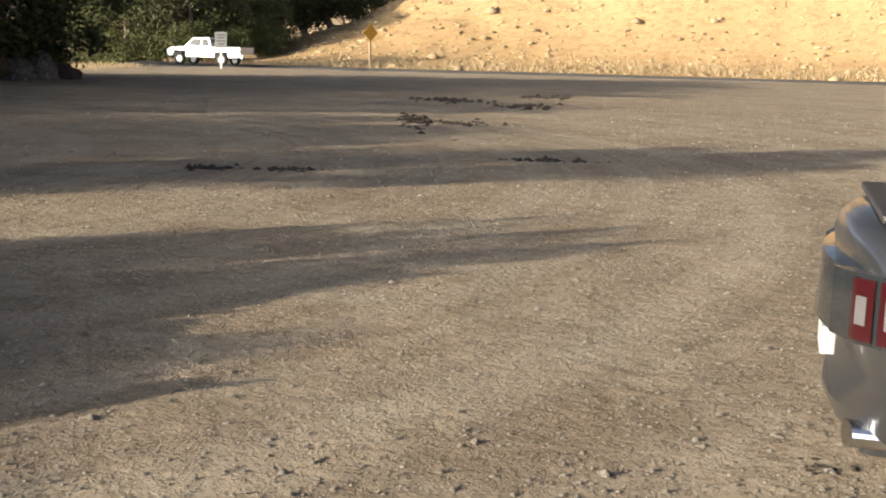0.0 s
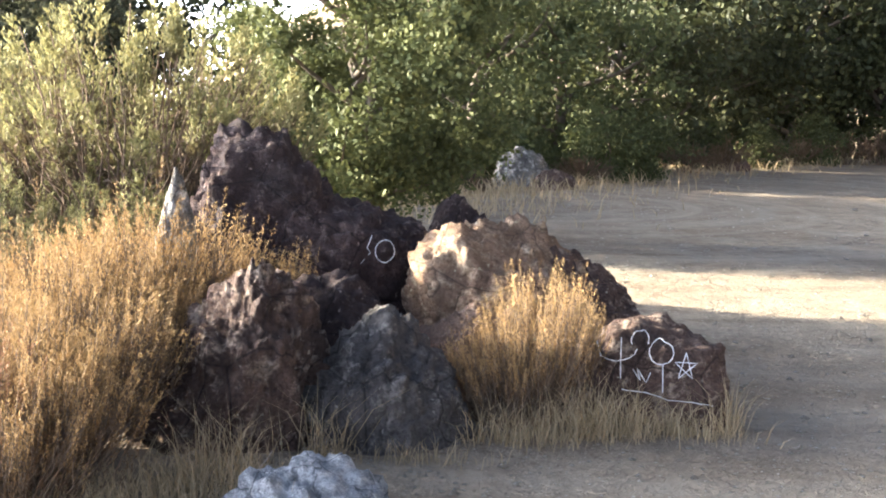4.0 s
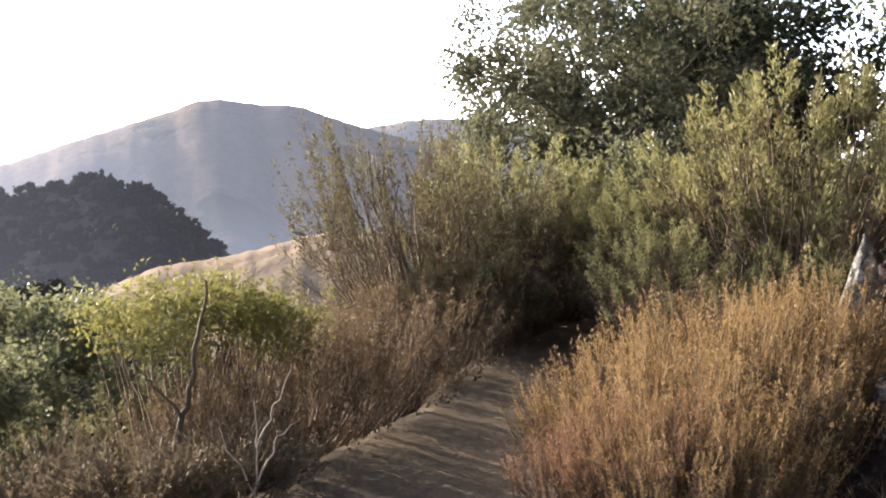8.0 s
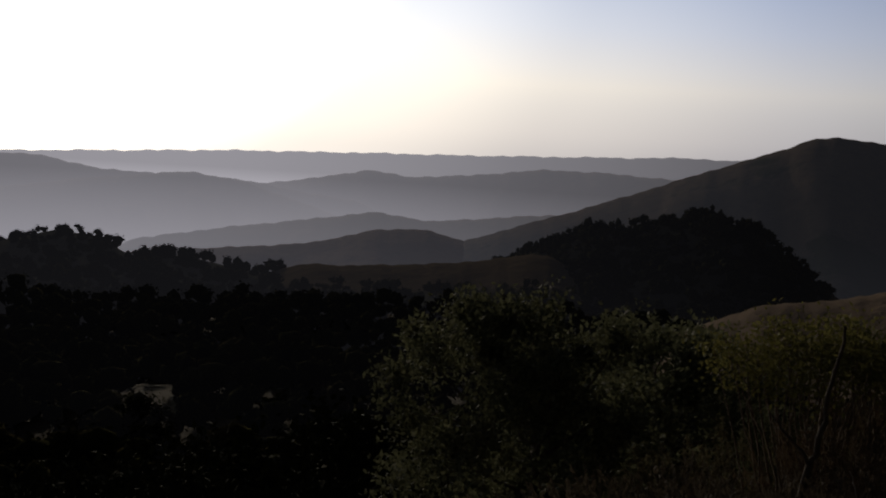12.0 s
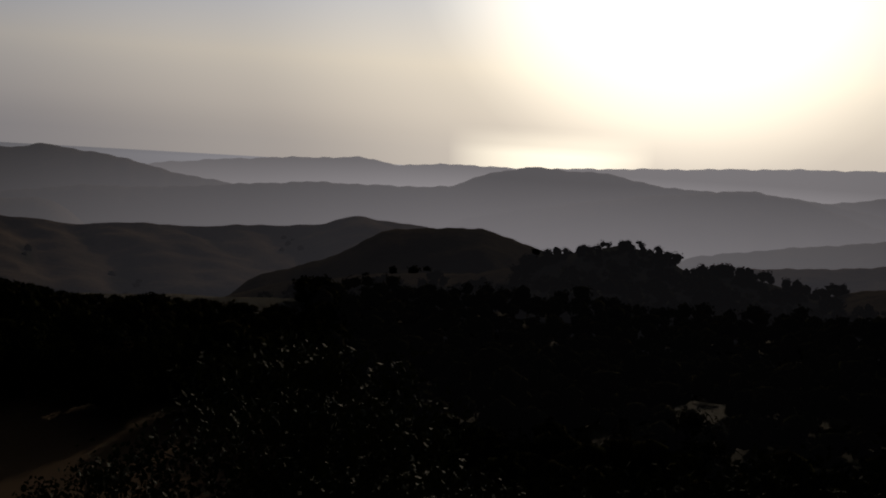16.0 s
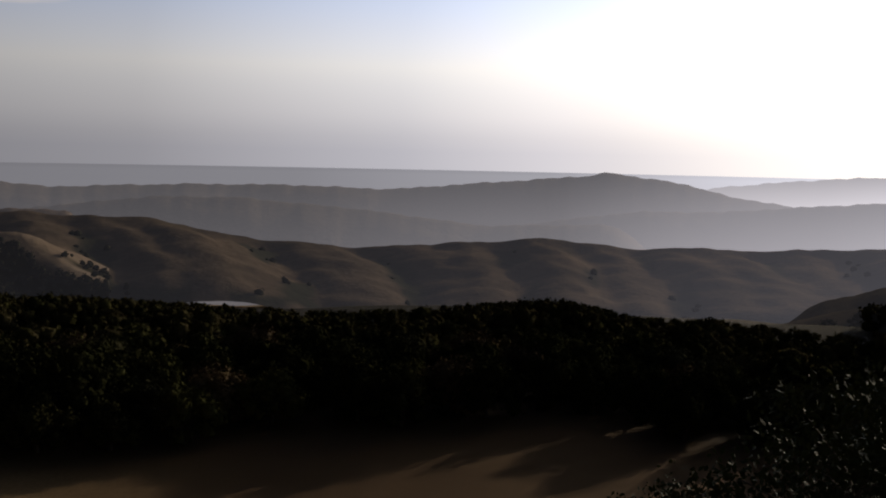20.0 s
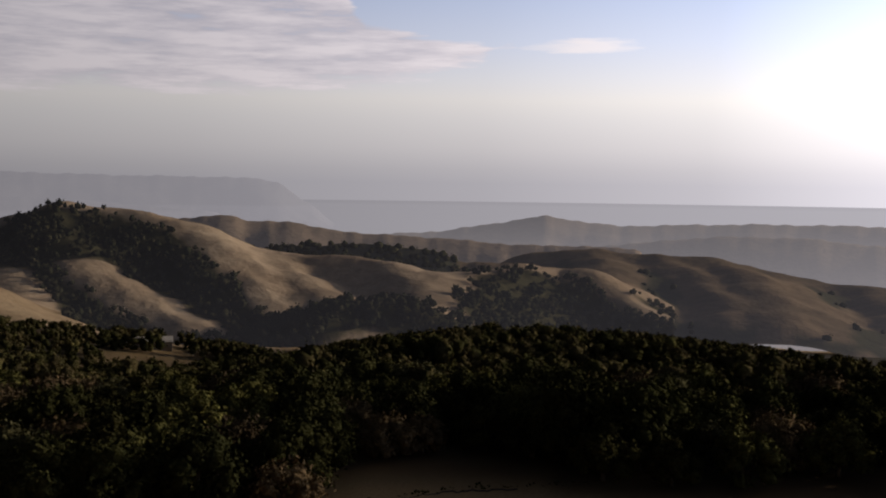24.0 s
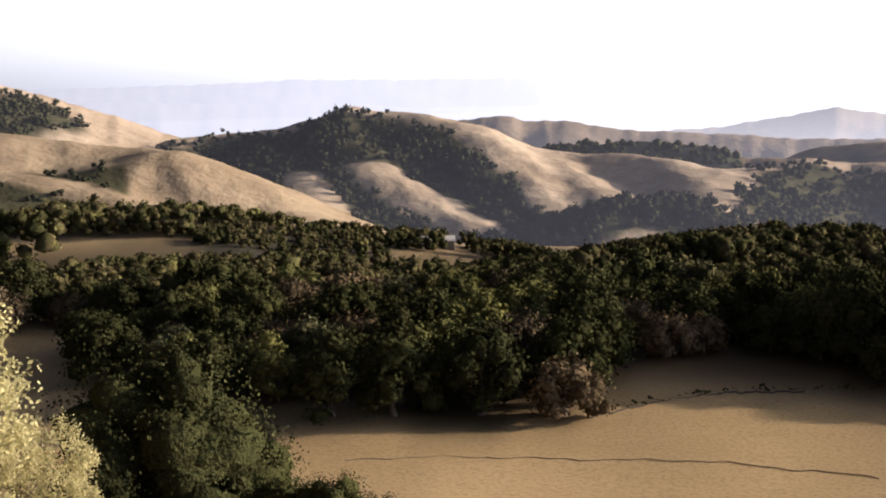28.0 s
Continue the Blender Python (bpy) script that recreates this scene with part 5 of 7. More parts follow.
boulder(11, 55.0, 7.5, 0.42, (0.19, 0.16, 0.80), PALE_R, "narrow pale slab leaning on the dark boulder", rough=0.07, planes=[((-0.7, 0, 0.7), 0.6)])
# rocks round the edge of the turnout
for seed, az, r, size, mat, label in [(12, 38.5, 25.5, (0.62, 0.5, 0.85), PALE_R, "pale weathered boulder at the turnout's edge"), (13, 40.6, 25.0, (0.42, 0.4, 0.55), ROCK, "dark round boulder beside a pale one"),
                                      (14, 41.8, 26.5, (0.7, 0.5, 0.6), ROCK, "dark boulder under the trees"), (15, 36.9, 24.6, (0.5, 0.4, 0.4), BROWN, "low brown boulder on bare earth"),
                                      (16, 20.2, 47, (0.9, 0.8, 0.9), GREYROCK, "grey boulder at the dark edge of the trees"), (17, 19.0, 48, (0.8, 0.7, 1.1), GREYROCK, "grey boulder on the roadside berm"),
                                      (18, 18.1, 49, (0.7, 0.7, 0.75), ROCK, "dark boulder on the roadside berm"), (19, 28.5, 36, (0.6, 0.5, 0.5), BROWN, "brown boulder half hidden in dead brush")]:
    g = ground_at(az, r)
    boulder(seed, az, r, g.z, size, mat, label, group="rocks round the turnout", detail=4)


def chalk_stroke(rock, points, width=0.0048):
    """A chalk line that lies on the face of a rock turned to the turnout; points are x, z on that face."""
    n = len(rock.data.vertices)
    co = np.empty(n * 3, np.float32)
    rock.data.vertices.foreach_get("co", co)
    co = co.reshape(-1, 3)
    face = co[co[:, 1] < 0]
    dense = []
    for (x0, z0), (x1, z1) in zip(points, points[1:]):
        k = max(2, int(math.hypot(x1 - x0, z1 - z0) / 0.018))
        dense += [(x0 + (x1 - x0) * t, z0 + (z1 - z0) * t) for t in np.linspace(0, 1, k, endpoint=False)]
    dense.append(points[-1])
    path = []
    for x, z in dense:
        d2 = (face[:, 0] - x) ** 2 + (face[:, 2] - z) ** 2
        near = np.argsort(d2)[:4]
        path.append((x, float(face[near, 1].min()) - 0.004, z))
    r2 = np.random.default_rng(int(abs(points[0][0]) * 1e4) + 3)
    v, q = tube(path, width * r2.uniform(0.35, 0.75, len(path)), 5)
    part("chalk_mark", mesh_from("chalk_mark", v, q, CHALK), None, rock, "rough white chalk stroke")


def arc_points(cx, cz, rx, rz, a0=0, a1=360, n=14):
    return [(cx + rx * math.cos(radians(a)), cz + rz * math.sin(radians(a))) for a in np.linspace(a0, a1, n)]


chalk_stroke(chalked, arc_points(0.04, 0.40, 0.062, 0.058))
chalk_stroke(chalked, [(0.05, 0.34), (0.055, 0.20)])
star = [(0.165 + 0.06 * math.sin(radians(a)), 0.335 + 0.07 * math.cos(radians(a))) for a in (0, 144, 288, 72, 216, 0)]
chalk_stroke(chalked, star)
chalk_stroke(chalked, arc_points(-0.07, 0.45, 0.045, 0.038, -20, 210, 10))
chalk_stroke(chalked, arc_points(-0.19, 0.42, 0.11, 0.07, 180, 350, 10))
chalk_stroke(chalked, [(-0.165, 0.46), (-0.16, 0.26)])
chalk_stroke(chalked, [(-0.10, 0.31), (-0.06, 0.26), (-0.08, 0.32), (-0.03, 0.25), (-0.01, 0.30)])
chalk_stroke(chalked, [(-0.15, 0.205), (-0.03, 0.20), (0.08, 0.165), (0.18, 0.165), (0.31, 0.145)])
chalk_stroke(peak_rock, arc_points(0.68, 0.42, 0.062, 0.07), 0.005)
chalk_stroke(peak_rock, [(0.60, 0.52), (0.57, 0.44), (0.59, 0.41), (0.53, 0.34)], 0.005)


def plant(name, meshes, az, r, label, category, group="", scale=1.0, turn=0, dz=0.0, wide=1.0):
    p = ground_at(az, r, dz)
    m = Matrix.Translation(p) @ Matrix.Rotation(radians(turn), 4, "Z") @ Matrix.Diagonal((scale * wide, scale * wide, scale, 1))
    t = thing(name, m, label, category, group)
    for me in meshes:
        ob = part(me.name.split(".")[0], me, None, t)
        if ob.name.split(".")[0] in ("limbwork", "stemwork"):
            tagged(ob, kind="stuff")
    return t


def spray_shrub(seed, height, width, mat, twig, sprays=30, per_spray=9, per=46, leaf=0.02, plume=0.42, inner=None, fan=0.5, ragged=1.0):
    """A shrub of upright sprays: each a handful of feathery shoots with a pointed tip, over bare forking stems."""
    r2 = np.random.default_rng(seed)
    wood, cs, outs, ics = [], [], [], []
    for i in range(sprays):
        ang, f = r2.uniform(0, 2 * np.pi), math.sqrt(r2.uniform(0, 1))
        head = np.array([math.cos(ang) * f * width / 2, math.sin(ang) * f * width / 2, height * (1 - 0.5 * f * f) * (0.95 - 0.4 * ragged * r2.uniform(0, 1))])
        foot = np.array([head[0] * 0.18, head[1] * 0.18, -0.08])
        fork = foot + (head - foot) * np.array([fan, fan, 0.55])
        stem = limb_path(r2, foot, fork, 0.08, 5)
        wood.append(tube(stem, np.linspace(0.012, 0.006, 5) * (0.5 + height * 0.6), 4))
        for j in range(per_spray):
            tip = head + np.array([r2.normal() * 0.11, r2.normal() * 0.11, r2.uniform(-0.16, 0.14) * ragged]) * height
            path = limb_path(r2, fork, tip, 0.06, 5)
            wood.append(tube(path, np.linspace(0.005, 0.0015, 5) * (0.5 + height * 0.5), 3))
            t = 1 - plume * 1.6 * r2.uniform(0, 1, per) ** 1.2
            t = np.clip(t, 0.02, 1)
            i0 = np.clip((t * 4).astype(int), 0, 3)
            fr = (t * 4 - i0)[:, None]
            p = path[i0] * (1 - fr) + path[i0 + 1] * fr
            d = rand_dirs(r2, per)
            cs.append(p + d * 0.034 * height * (0.25 + (1 - t)[:, None] * 1.6) * r2.uniform(0.3, 1, (per, 1)))
            outs.append(d * 0.45 + (path[-1] - path[0]) / (np.linalg.norm(path[-1] - path[0]) + 1e-6))
        if inner is not None:
            k = 46
            p = stem[r2.integers(1, 5, k)] + r2.normal(size=(k, 3)) * 0.09 * height
            ics.append(p)
    v, q = leaves(r2, np.concatenate(cs), leaf, np.concatenate(outs), 0.55, 2.6)
    out = [mesh_from("stemwork", *join(wood), twig), mesh_from("foliage", v, q, mat)]
    if inner is not None:
        v, q = leaves(r2, np.concatenate(ics), leaf * 1.3, None, 1.0, 3.0)
        out.append(mesh_from("dead_foliage", v, q, inner))
    return out


def tuft_shrub(seed, height, width, mat, twig, tufts=80, per=110, leaf=0.017, inner=None, tall=0.17, lean=(0.0, 0.0), low=0.3, slim=2.6, fat=0.4, heads=2):
    """A feathery shrub: forking branches that splay and curve up, each ending in soft tufts of small leaves, with dead twigs inside."""
    r2 = np.random.default_rng(seed)
    wood, cs, outs, ics, tips = [], [], [], [], []
    for i in range(tufts):
        ang, f = r2.uniform(0, 2 * np.pi), r2.uniform(0, 1) ** 0.4
        top = height * (low + (1 - low) * math.sqrt(max(0, 1 - f * f * 0.94)) * r2.uniform(0.55, 1.0))
        tip = np.array([math.cos(ang) * f * width / 2 + lean[0] * top, math.sin(ang) * f * width / 2 + lean[1] * top, top])
        foot = np.array([r2.normal() * 0.06, r2.normal() * 0.06, -0.08])
        t = np.linspace(0, 1, 7)[:, None]
        path = foot + (tip - foot) * np.concatenate([t ** 0.8, t ** 0.8, t ** 1.2], 1) + r2.normal(size=(7, 3)) * 0.022 * height * t
        wood.append(tube(path, np.linspace(0.012, 0.0025, 7) * (0.5 + height * 0.5), 4))
        up = path[-1] - path[-3]
        up = up / np.linalg.norm(up) * 0.9 + np.array([0, 0, 0.35])
        for _ in range(heads):
            h, c = tall * height * r2.uniform(0.6, 1.3), tip + r2.normal(size=3) * np.array([0.045, 0.045, 0.05]) * height
            wood.append(tube(np.stack([path[-2], (path[-2] + c) / 2, c + up * h * 0.4]), [0.004, 0.003, 0.0012], 3))
            n = per // heads
            q = r2.uniform(-0.8, 0.7, n)
            girth = fat * h * np.sqrt(np.clip(1 - (q / 0.85) ** 2, 0.05, 1)) * np.where(q > 0.25, 0.7, 1.0)
            d = rand_dirs(r2, n)
            d[:, 2] *= 0.4
            cs.append(c + up * (q * h)[:, None] + d * (girth * r2.uniform(0.1, 1.0, n))[:, None])
            outs.append(up + d * 0.6)
            tips.append(np.clip((q + 0.8) / 1.5 + (top / height - 0.6) * 0.5, 0, 1))
        if inner is not None:
            k = 30
            j = r2.integers(2, 6, k)
            ics.append(path[j] + r2.normal(size=(k, 3)) * 0.05 * height)
    v, q = leaves(r2, np.concatenate(cs), leaf, np.concatenate(outs), 0.7, slim)
    foliage = mesh_from("foliage", v, q, mat)
    foliage.attributes.new("tip", "FLOAT", "POINT").data.foreach_set("value", np.repeat(np.concatenate(tips), 4).astype(np.float32))
    out = [mesh_from("stemwork", *join(wood), twig), foliage]
    if inner is not None:
        v, q = leaves(r2, np.concatenate(ics), leaf * 0.8, None, 1.0, 4.0)
        out.append(mesh_from("dead_foliage", v, q, inner))
    return out


def dome_shrub(seed, height, width, mat, twig, stems=60, n=9000, leaf=0.018):
    """Bare upright stems under a rounded cap of small leaves."""
    r2 = np.random.default_rng(seed)
    wood, cs = [], []
    for i in range(stems):
        ang, f = r2.uniform(0, 2 * np.pi), math.sqrt(r2.uniform(0, 1))
        tip = np.array([math.cos(ang) * f * width / 2, math.sin(ang) * f * width / 2, height * (0.76 + 0.20 * math.sqrt(1 - f * f * 0.95))])
        path = limb_path(r2, (tip[0] * 0.3, tip[1] * 0.3, -0.08), tip, 0.05, 6)
        wood.append(tube(path, np.linspace(0.010, 0.003, 6), 4))
        k = n // stems
        back = r2.uniform(0, 1, (k, 1)) ** 2.0 * 0.26
        cs.append(path[-1] - (path[-1] - path[2]) * back + r2.normal(size=(k, 3)) * np.array([0.06, 0.06, 0.035]) * height * (1 - back))
    v, q = leaves(r2, np.concatenate(cs), leaf, None, 1.0, 1.9)
    return [mesh_from("stemwork", *join(wood), twig), mesh_from("foliage", v, q, mat)]


# trees behind the boulders and round the turnout
tall_oak = tree_meshes(11, 7.6, 6.6, 0.058, 56000, LACE, BARK, 150, 0.10, 0.018, 0.0)
dark_oak = tree_meshes(14, 9.0, 8.0, 0.09, 32000, OAK, BARK, 90, 0.10, 0.018)
plant("oak_tree", tall_oak, 65.6, 21, "tall open-crowned grey-green oak behind the trailside shrubs", "tree")
plant("oak_tree", tall_oak, 64.6, 24.5, "grey-green oak with a dense crown behind the shrubs", "tree", turn=130, scale=1.2)
plant("oak_tree", dark_oak, 60.0, 26, "tall dense dark oak against the bright sky", "tree", turn=40, scale=1.12)
plant("oak_tree", dark_oak, 57.5, 32, "dark oak behind the shrubs", "tree", turn=170, scale=0.8)
plant("oak_tree", dark_oak, 51.0, 35, "low dark oak behind the boulders", "tree", turn=250, scale=0.72)
young = tree_meshes(15, 3.6, 2.6, 0.055, 12000, OAK_GREY, BARK, 26, 0.1, 0.02, 0.5)
plant("young_oak", young, 66.6, 18.5, "young grey-green oak with sparse leaves", "tree")
plant("young_oak", young, 71.0, 17.5, "young grey-green oak with sparse leaves", "tree", scale=0.9, turn=100)
plant("young_oak", young, 61.8, 18.0, "young grey-green oak below a tall one", "tree", scale=0.95, turn=200)
round_oak = tree_meshes(12, 4.9, 4.0, 0.045, 66000, ROUND_LEAF, BARK, 90, 0.02, 0.02)
plant("round_oak", round_oak, 46.6, 14.5, "dense round bright green oak beside the boulders", "tree")
edge_a = tree_meshes(13, 8.5, 8.5, 0.15, 12500, OAK, BARK, 70, 0.02)
edge_b = tree_meshes(16, 7.5, 8.0, 0.12, 15000, OAK_BRIGHT, BARK, 70, 0.02)
# the hindmost oaks stand unseen, added to shade the trees and bank
for i, (az, r, s, kind) in enumerate([(19.5, 50, 0.95, 0), (22, 48, 0.98, 0), (26, 46, 1.0, 0), (29.5, 41, 0.95, 0), (33, 36, 0.85, 0), (36.5, 32, 0.8, 1), (40.5, 29.5, 0.85, 1), (24.4, 52, 1.1, 0),
                                      (31, 50, 1.2, 0), (28, 79, 1.5, 0), (44.5, 34, 0.9, 1), (37, 44, 1.1, 0), (44, 50, 1.3, 0), (48.5, 46, 1.3, 0), (52, 55, 1.4, 0), (40, 58, 0.85, 0), (46, 64, 0.9, 0)]):
    plant("edge_oak", (edge_a, edge_b)[kind], az, r, ("dark dense oak at the edge of the turnout", "olive green oak at the edge of the turnout")[kind], "tree", "trees round the turnout", s, i * 77)
for i, (az, r, s, kind) in enumerate([(15.2, 102, 1.1, 1), (13, 97, 1.1, 0), (10.6, 104, 1.15, 0), (8.2, 108, 1.2, 0), (5.6, 114, 1.25, 0), (3.2, 122, 1.3, 0), (17.5, 120, 1.2, 1), (15.8, 112, 1.3, 0), (14.2, 116, 1.4, 0), (11.8, 112, 1.3, 0), (6.8, 120, 1.4, 0), (9.6, 99, 0.9, 1), (4.4, 118, 1.2, 1)]):
    plant("road_oak", (edge_a, edge_b)[kind], az, r, "dark green oak beyond the road", "tree", "trees beyond the road", s, i * 57)
low_bush = tree_meshes(17, 1.9, 2.4, 0.06, 5000, OAK_BRIGHT, BARK, 24, 0.0, 0.02)
for i, (az, r, s) in enumerate([(34.4, 27.5, 1.0), (32.6, 28.5, 0.85), (43.0, 24, 0.7), (15.6, 94, 1.6), (27, 38, 0.8), (12.4, 93, 1.7), (10.4, 95, 1.5), (8.6, 97, 1.6), (24.5, 43, 1.0), (21.4, 47.5, 1.1), (30.0, 36, 0.9), (38.8, 27, 0.8)]):
    plant("low_bush", low_bush, az, r, "rounded green bush at the wood's edge", "bush", "bushes round the turnout", s, i * 91)

# upright yellow-green shrubs along the trail, golden dry brush by the boulders
coyote = [tuft_shrub(21, 2.3, 2.7, SHRUB, TWIG, 120, 150, 0.019, RUSTY, 0.10, fat=0.55, heads=1, slim=2.4), tuft_shrub(23, 2.0, 2.5, SHRUB, TWIG, 110, 150, 0.018, RUSTY, 0.11, (-0.15, 0.0), fat=0.55, heads=1, slim=2.4),
          tuft_shrub(27, 1.7, 2.2, SHRUB_BROWN, TWIG, 105, 140, 0.016, RUSTY, 0.12, fat=0.5, heads=1, slim=2.6)]
for i, (az, r, s, k) in enumerate([(56.6, 9.6, 1.04, 0), (59.8, 10.2, 0.86, 1), (62.8, 11.0, 0.68, 0), (66.2, 12.2, 0.62, 1), (58.6, 8.3, 0.5, 1), (62.6, 8.9, 0.5, 0), (53.4, 9.8, 0.8, 1), (70.5, 12.6, 1.0, 0),
                                   (74.0, 11.8, 1.15, 2), (78.0, 11.0, 0.9, 1), (80.6, 9.6, 0.8, 2), (68.4, 11.6, 0.75, 2), (64.6, 10.4, 0.55, 2), (61.0, 8.2, 0.5, 2), (72.2, 10.6, 0.7, 2), (55.4, 8.4, 0.55, 2), (73.0, 10.0, 0.6, 2), (77.4, 9.4, 0.55, 2)]):
    plant("upright_shrub", coyote[k], az, r, "upright yellow-green shrub with brown inner twigs beside the trail", "shrub", "shrubs along the trail", s, i * 63)
wisp = tuft_shrub(28, 2.5, 2.3, SHRUB_BROWN, TWIG, 120, 220, 0.0125, RUSTY, 0.12, (-0.04, -0.22), fat=0.36)
plant("leaning_shrub", wisp, 73.2, 11.2, "wispy shrub with bare branches leaning over the slope", "shrub", "shrubs along the trail", 1.06)
russet = tuft_shrub(26, 1.3, 1.9, RUSSET, TWIG, 75, 130, 0.011, RUSTY, 0.17, slim=3.2)
for i, (az, r, s) in enumerate([(81.0, 7.0, 0.75), (77.9, 8.0, 0.8), (74.8, 9.1, 0.8), (72.0, 10.4, 0.75), (84.0, 6.2, 0.5), (79.6, 9.2, 0.8)]):
    plant("russet_shrub", russet, az, r, "russet brown shrub with arching twigs over the trail", "shrub", "brown shrubs by the trail", s, i * 83)
dry = [tuft_shrub(22, 0.95, 1.25, GOLD, TWIG, 110, 220, 0.0050, RUSTY, 0.25, low=0.35, slim=4.0, fat=0.15, heads=3), tuft_shrub(24, 0.88, 1.1, GOLD, TWIG, 100, 220, 0.0050, RUSTY, 0.25, low=0.35, slim=4.0, fat=0.15, heads=3), tuft_shrub(25, 0.78, 1.0, RUDDY, TWIG, 90, 200, 0.0050, RUSTY, 0.25, low=0.35, slim=4.0, fat=0.15, heads=3)]
for i, (az, r, s, k) in enumerate([(55.2, 7.0, 0.98, 0), (57.8, 6.6, 0.95, 1), (60.6, 6.4, 0.92, 0), (59.4, 5.6, 0.78, 0), (62.4, 5.3, 0.74, 0), (64.2, 5.8, 0.76, 0), (56.6, 6.2, 0.75, 1), (66.4, 5.6, 0.62, 0),
                                   (63.8, 4.9, 0.8, 2), (67.4, 4.9, 0.62, 2), (51.2, 7.0, 0.8, 1), (62.2, 4.75, 0.70, 1), (60.6, 4.95, 0.66, 0)]):
    plant("dry_brush", dry[k], az, r, ("golden dry brush with feathery tips beside the boulders", "golden dry brush with feathery tips beside the boulders", "reddish dry brush at the edge of the gravel")[k], "shrub", "dry brush by the boulders", s, i * 71)
plant("dry_brush", dry[1], 37.4, 6.05, "golden dry brush growing against the tan boulder", "shrub", "dry brush by the boulders", 0.82, 30, wide=0.72)
plant("dry_brush", dry[0], 39.0, 6.0, "brownish dry brush low against the boulders", "shrub", "dry brush by the boulders", 0.5, 130)

# bushes on the slope
DOME = leaf_material("dome_leaf", (0.10, 0.10, 0.030), (0.29, 0.27, 0.085), 0.35)
dome = dome_shrub(31, 1.5, 1.35, DOME, TWIG)
plant("dome_bush", dome, 85.6, 6.9, "tall bush with bare stems and a yellow-green dome of leaves", "bush", scale=0.93)
plant("upright_shrub", coyote[2], 89.6, 7.6, "brownish green shrub beside the dome bush", "shrub", "shrubs along the trail", 0.6, 110)
green = tree_meshes(32, 3.2, 3.0, 0.034, 46000, OAK_GREY, BARK, 110, 0.0, 0.02)
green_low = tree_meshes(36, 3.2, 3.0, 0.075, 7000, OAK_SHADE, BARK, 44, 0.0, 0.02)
plant("green_bush", green, 98.5, 10.6, "dense grey-green oak bush on the slope", "bush", scale=0.98)
plant("green_bush", green, 93.2, 14.5, "dark oak bush lower on the slope", "bush", scale=1.35, turn=140)
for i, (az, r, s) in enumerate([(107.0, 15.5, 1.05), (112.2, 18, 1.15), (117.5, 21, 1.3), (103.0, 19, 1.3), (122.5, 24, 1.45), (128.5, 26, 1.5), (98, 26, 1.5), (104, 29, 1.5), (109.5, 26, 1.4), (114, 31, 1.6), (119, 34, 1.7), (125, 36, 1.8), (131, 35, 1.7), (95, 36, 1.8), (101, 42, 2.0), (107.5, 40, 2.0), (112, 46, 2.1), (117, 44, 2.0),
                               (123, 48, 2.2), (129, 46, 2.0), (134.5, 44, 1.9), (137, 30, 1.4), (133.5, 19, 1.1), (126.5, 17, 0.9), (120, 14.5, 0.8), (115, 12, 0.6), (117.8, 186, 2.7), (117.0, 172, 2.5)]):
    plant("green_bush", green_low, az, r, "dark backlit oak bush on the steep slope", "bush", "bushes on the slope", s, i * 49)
toyon = tree_meshes(33, 2.9, 2.7, 0.045, 9000, leaf_material("glossy_leaf", (0.02, 0.027, 0.01), (0.05, 0.06, 0.022), 0.04, 0.7, 0.08), BARK, 34, 0.0, 0.016, 0.6)
plant("glossy_bush", toyon, 138.5, 8.6, "dark glossy-leaved bush against the light", "bush", scale=0.80)
plant("glossy_bush", toyon, 146.5, 9.5, "dark glossy-leaved bush low on the slope", "bush", scale=0.55, turn=100)
plant("glossy_bush", toyon, 134.0, 10.5, "dark glossy-leaved bush on the slope", "bush", scale=0.9, turn=220)
pale = tree_meshes(34, 1.7, 1.9, 0.020, 30000, SHRUB_PALE, TWIG, 150, 0.0, 0.014)
plant("pale_bush", pale, 225.4, 5.2, "pale yellow-green bush in full sun", "bush", scale=0.66)
plant("pale_bush", pale, 219.0, 5.4, "pale yellow-green bush tip in full sun", "bush", scale=0.36, turn=60)
litter = spray_shrub(35, 0.6, 1.4, GREYBRUSH, TWIG, 26, 8, 22, 0.014, 0.7)
for i, (az, r, s) in enumerate([(83.4, 5.5, 0.7), (87.5, 5.3, 0.75), (91.5, 5.8, 0.9), (84.6, 6.2, 0.6), (95.0, 6.6, 1.0), (89.6, 7.0, 1.0)]):
    plant("dead_brush", litter, az, r, "grey-brown tangled dead brush below the trail", "shrub", "dead brush on the slope", s, i * 37)

# ================= turnout: road, signs, truck, car =================


def box(bm, lo, hi, bevel=0.0, m=None):
    vs = bmesh.ops.create_cube(bm, size=1.0)["verts"]
    c, s = [(a + b) / 2 for a, b in zip(lo, hi)], [b - a for a, b in zip(lo, hi)]
    for v in vs:
        v.co = Vector((v.co.x * s[0] + c[0], v.co.y * s[1] + c[1], v.co.z * s[2] + c[2]))
    if bevel:
        es = list({e for v in vs for e in v.link_edges})
        bmesh.ops.bevel(bm, geom=es, offset=bevel, segments=2, affect="EDGES", profile=0.6)
    if m is not None:
        bmesh.ops.transform(bm, matrix=m, verts=[v for v in bm.verts if v in vs or True])
    return bm


def asphalt(k):
    p = pos(k)
    n, f = k.noise(p, 0.6, 5), k.noise(p, 40, 5, 0.7)
    c = k.mix(n, (0.045, 0.045, 0.046), (0.075, 0.072, 0.068))
    finish(k, k.mix(k.ramp(f, [(0.5, 0.0), (0.8, 0.6)]), c, (0.13, 0.12, 0.11)), 0.9, bump=f, strength=0.4, dist=0.01)


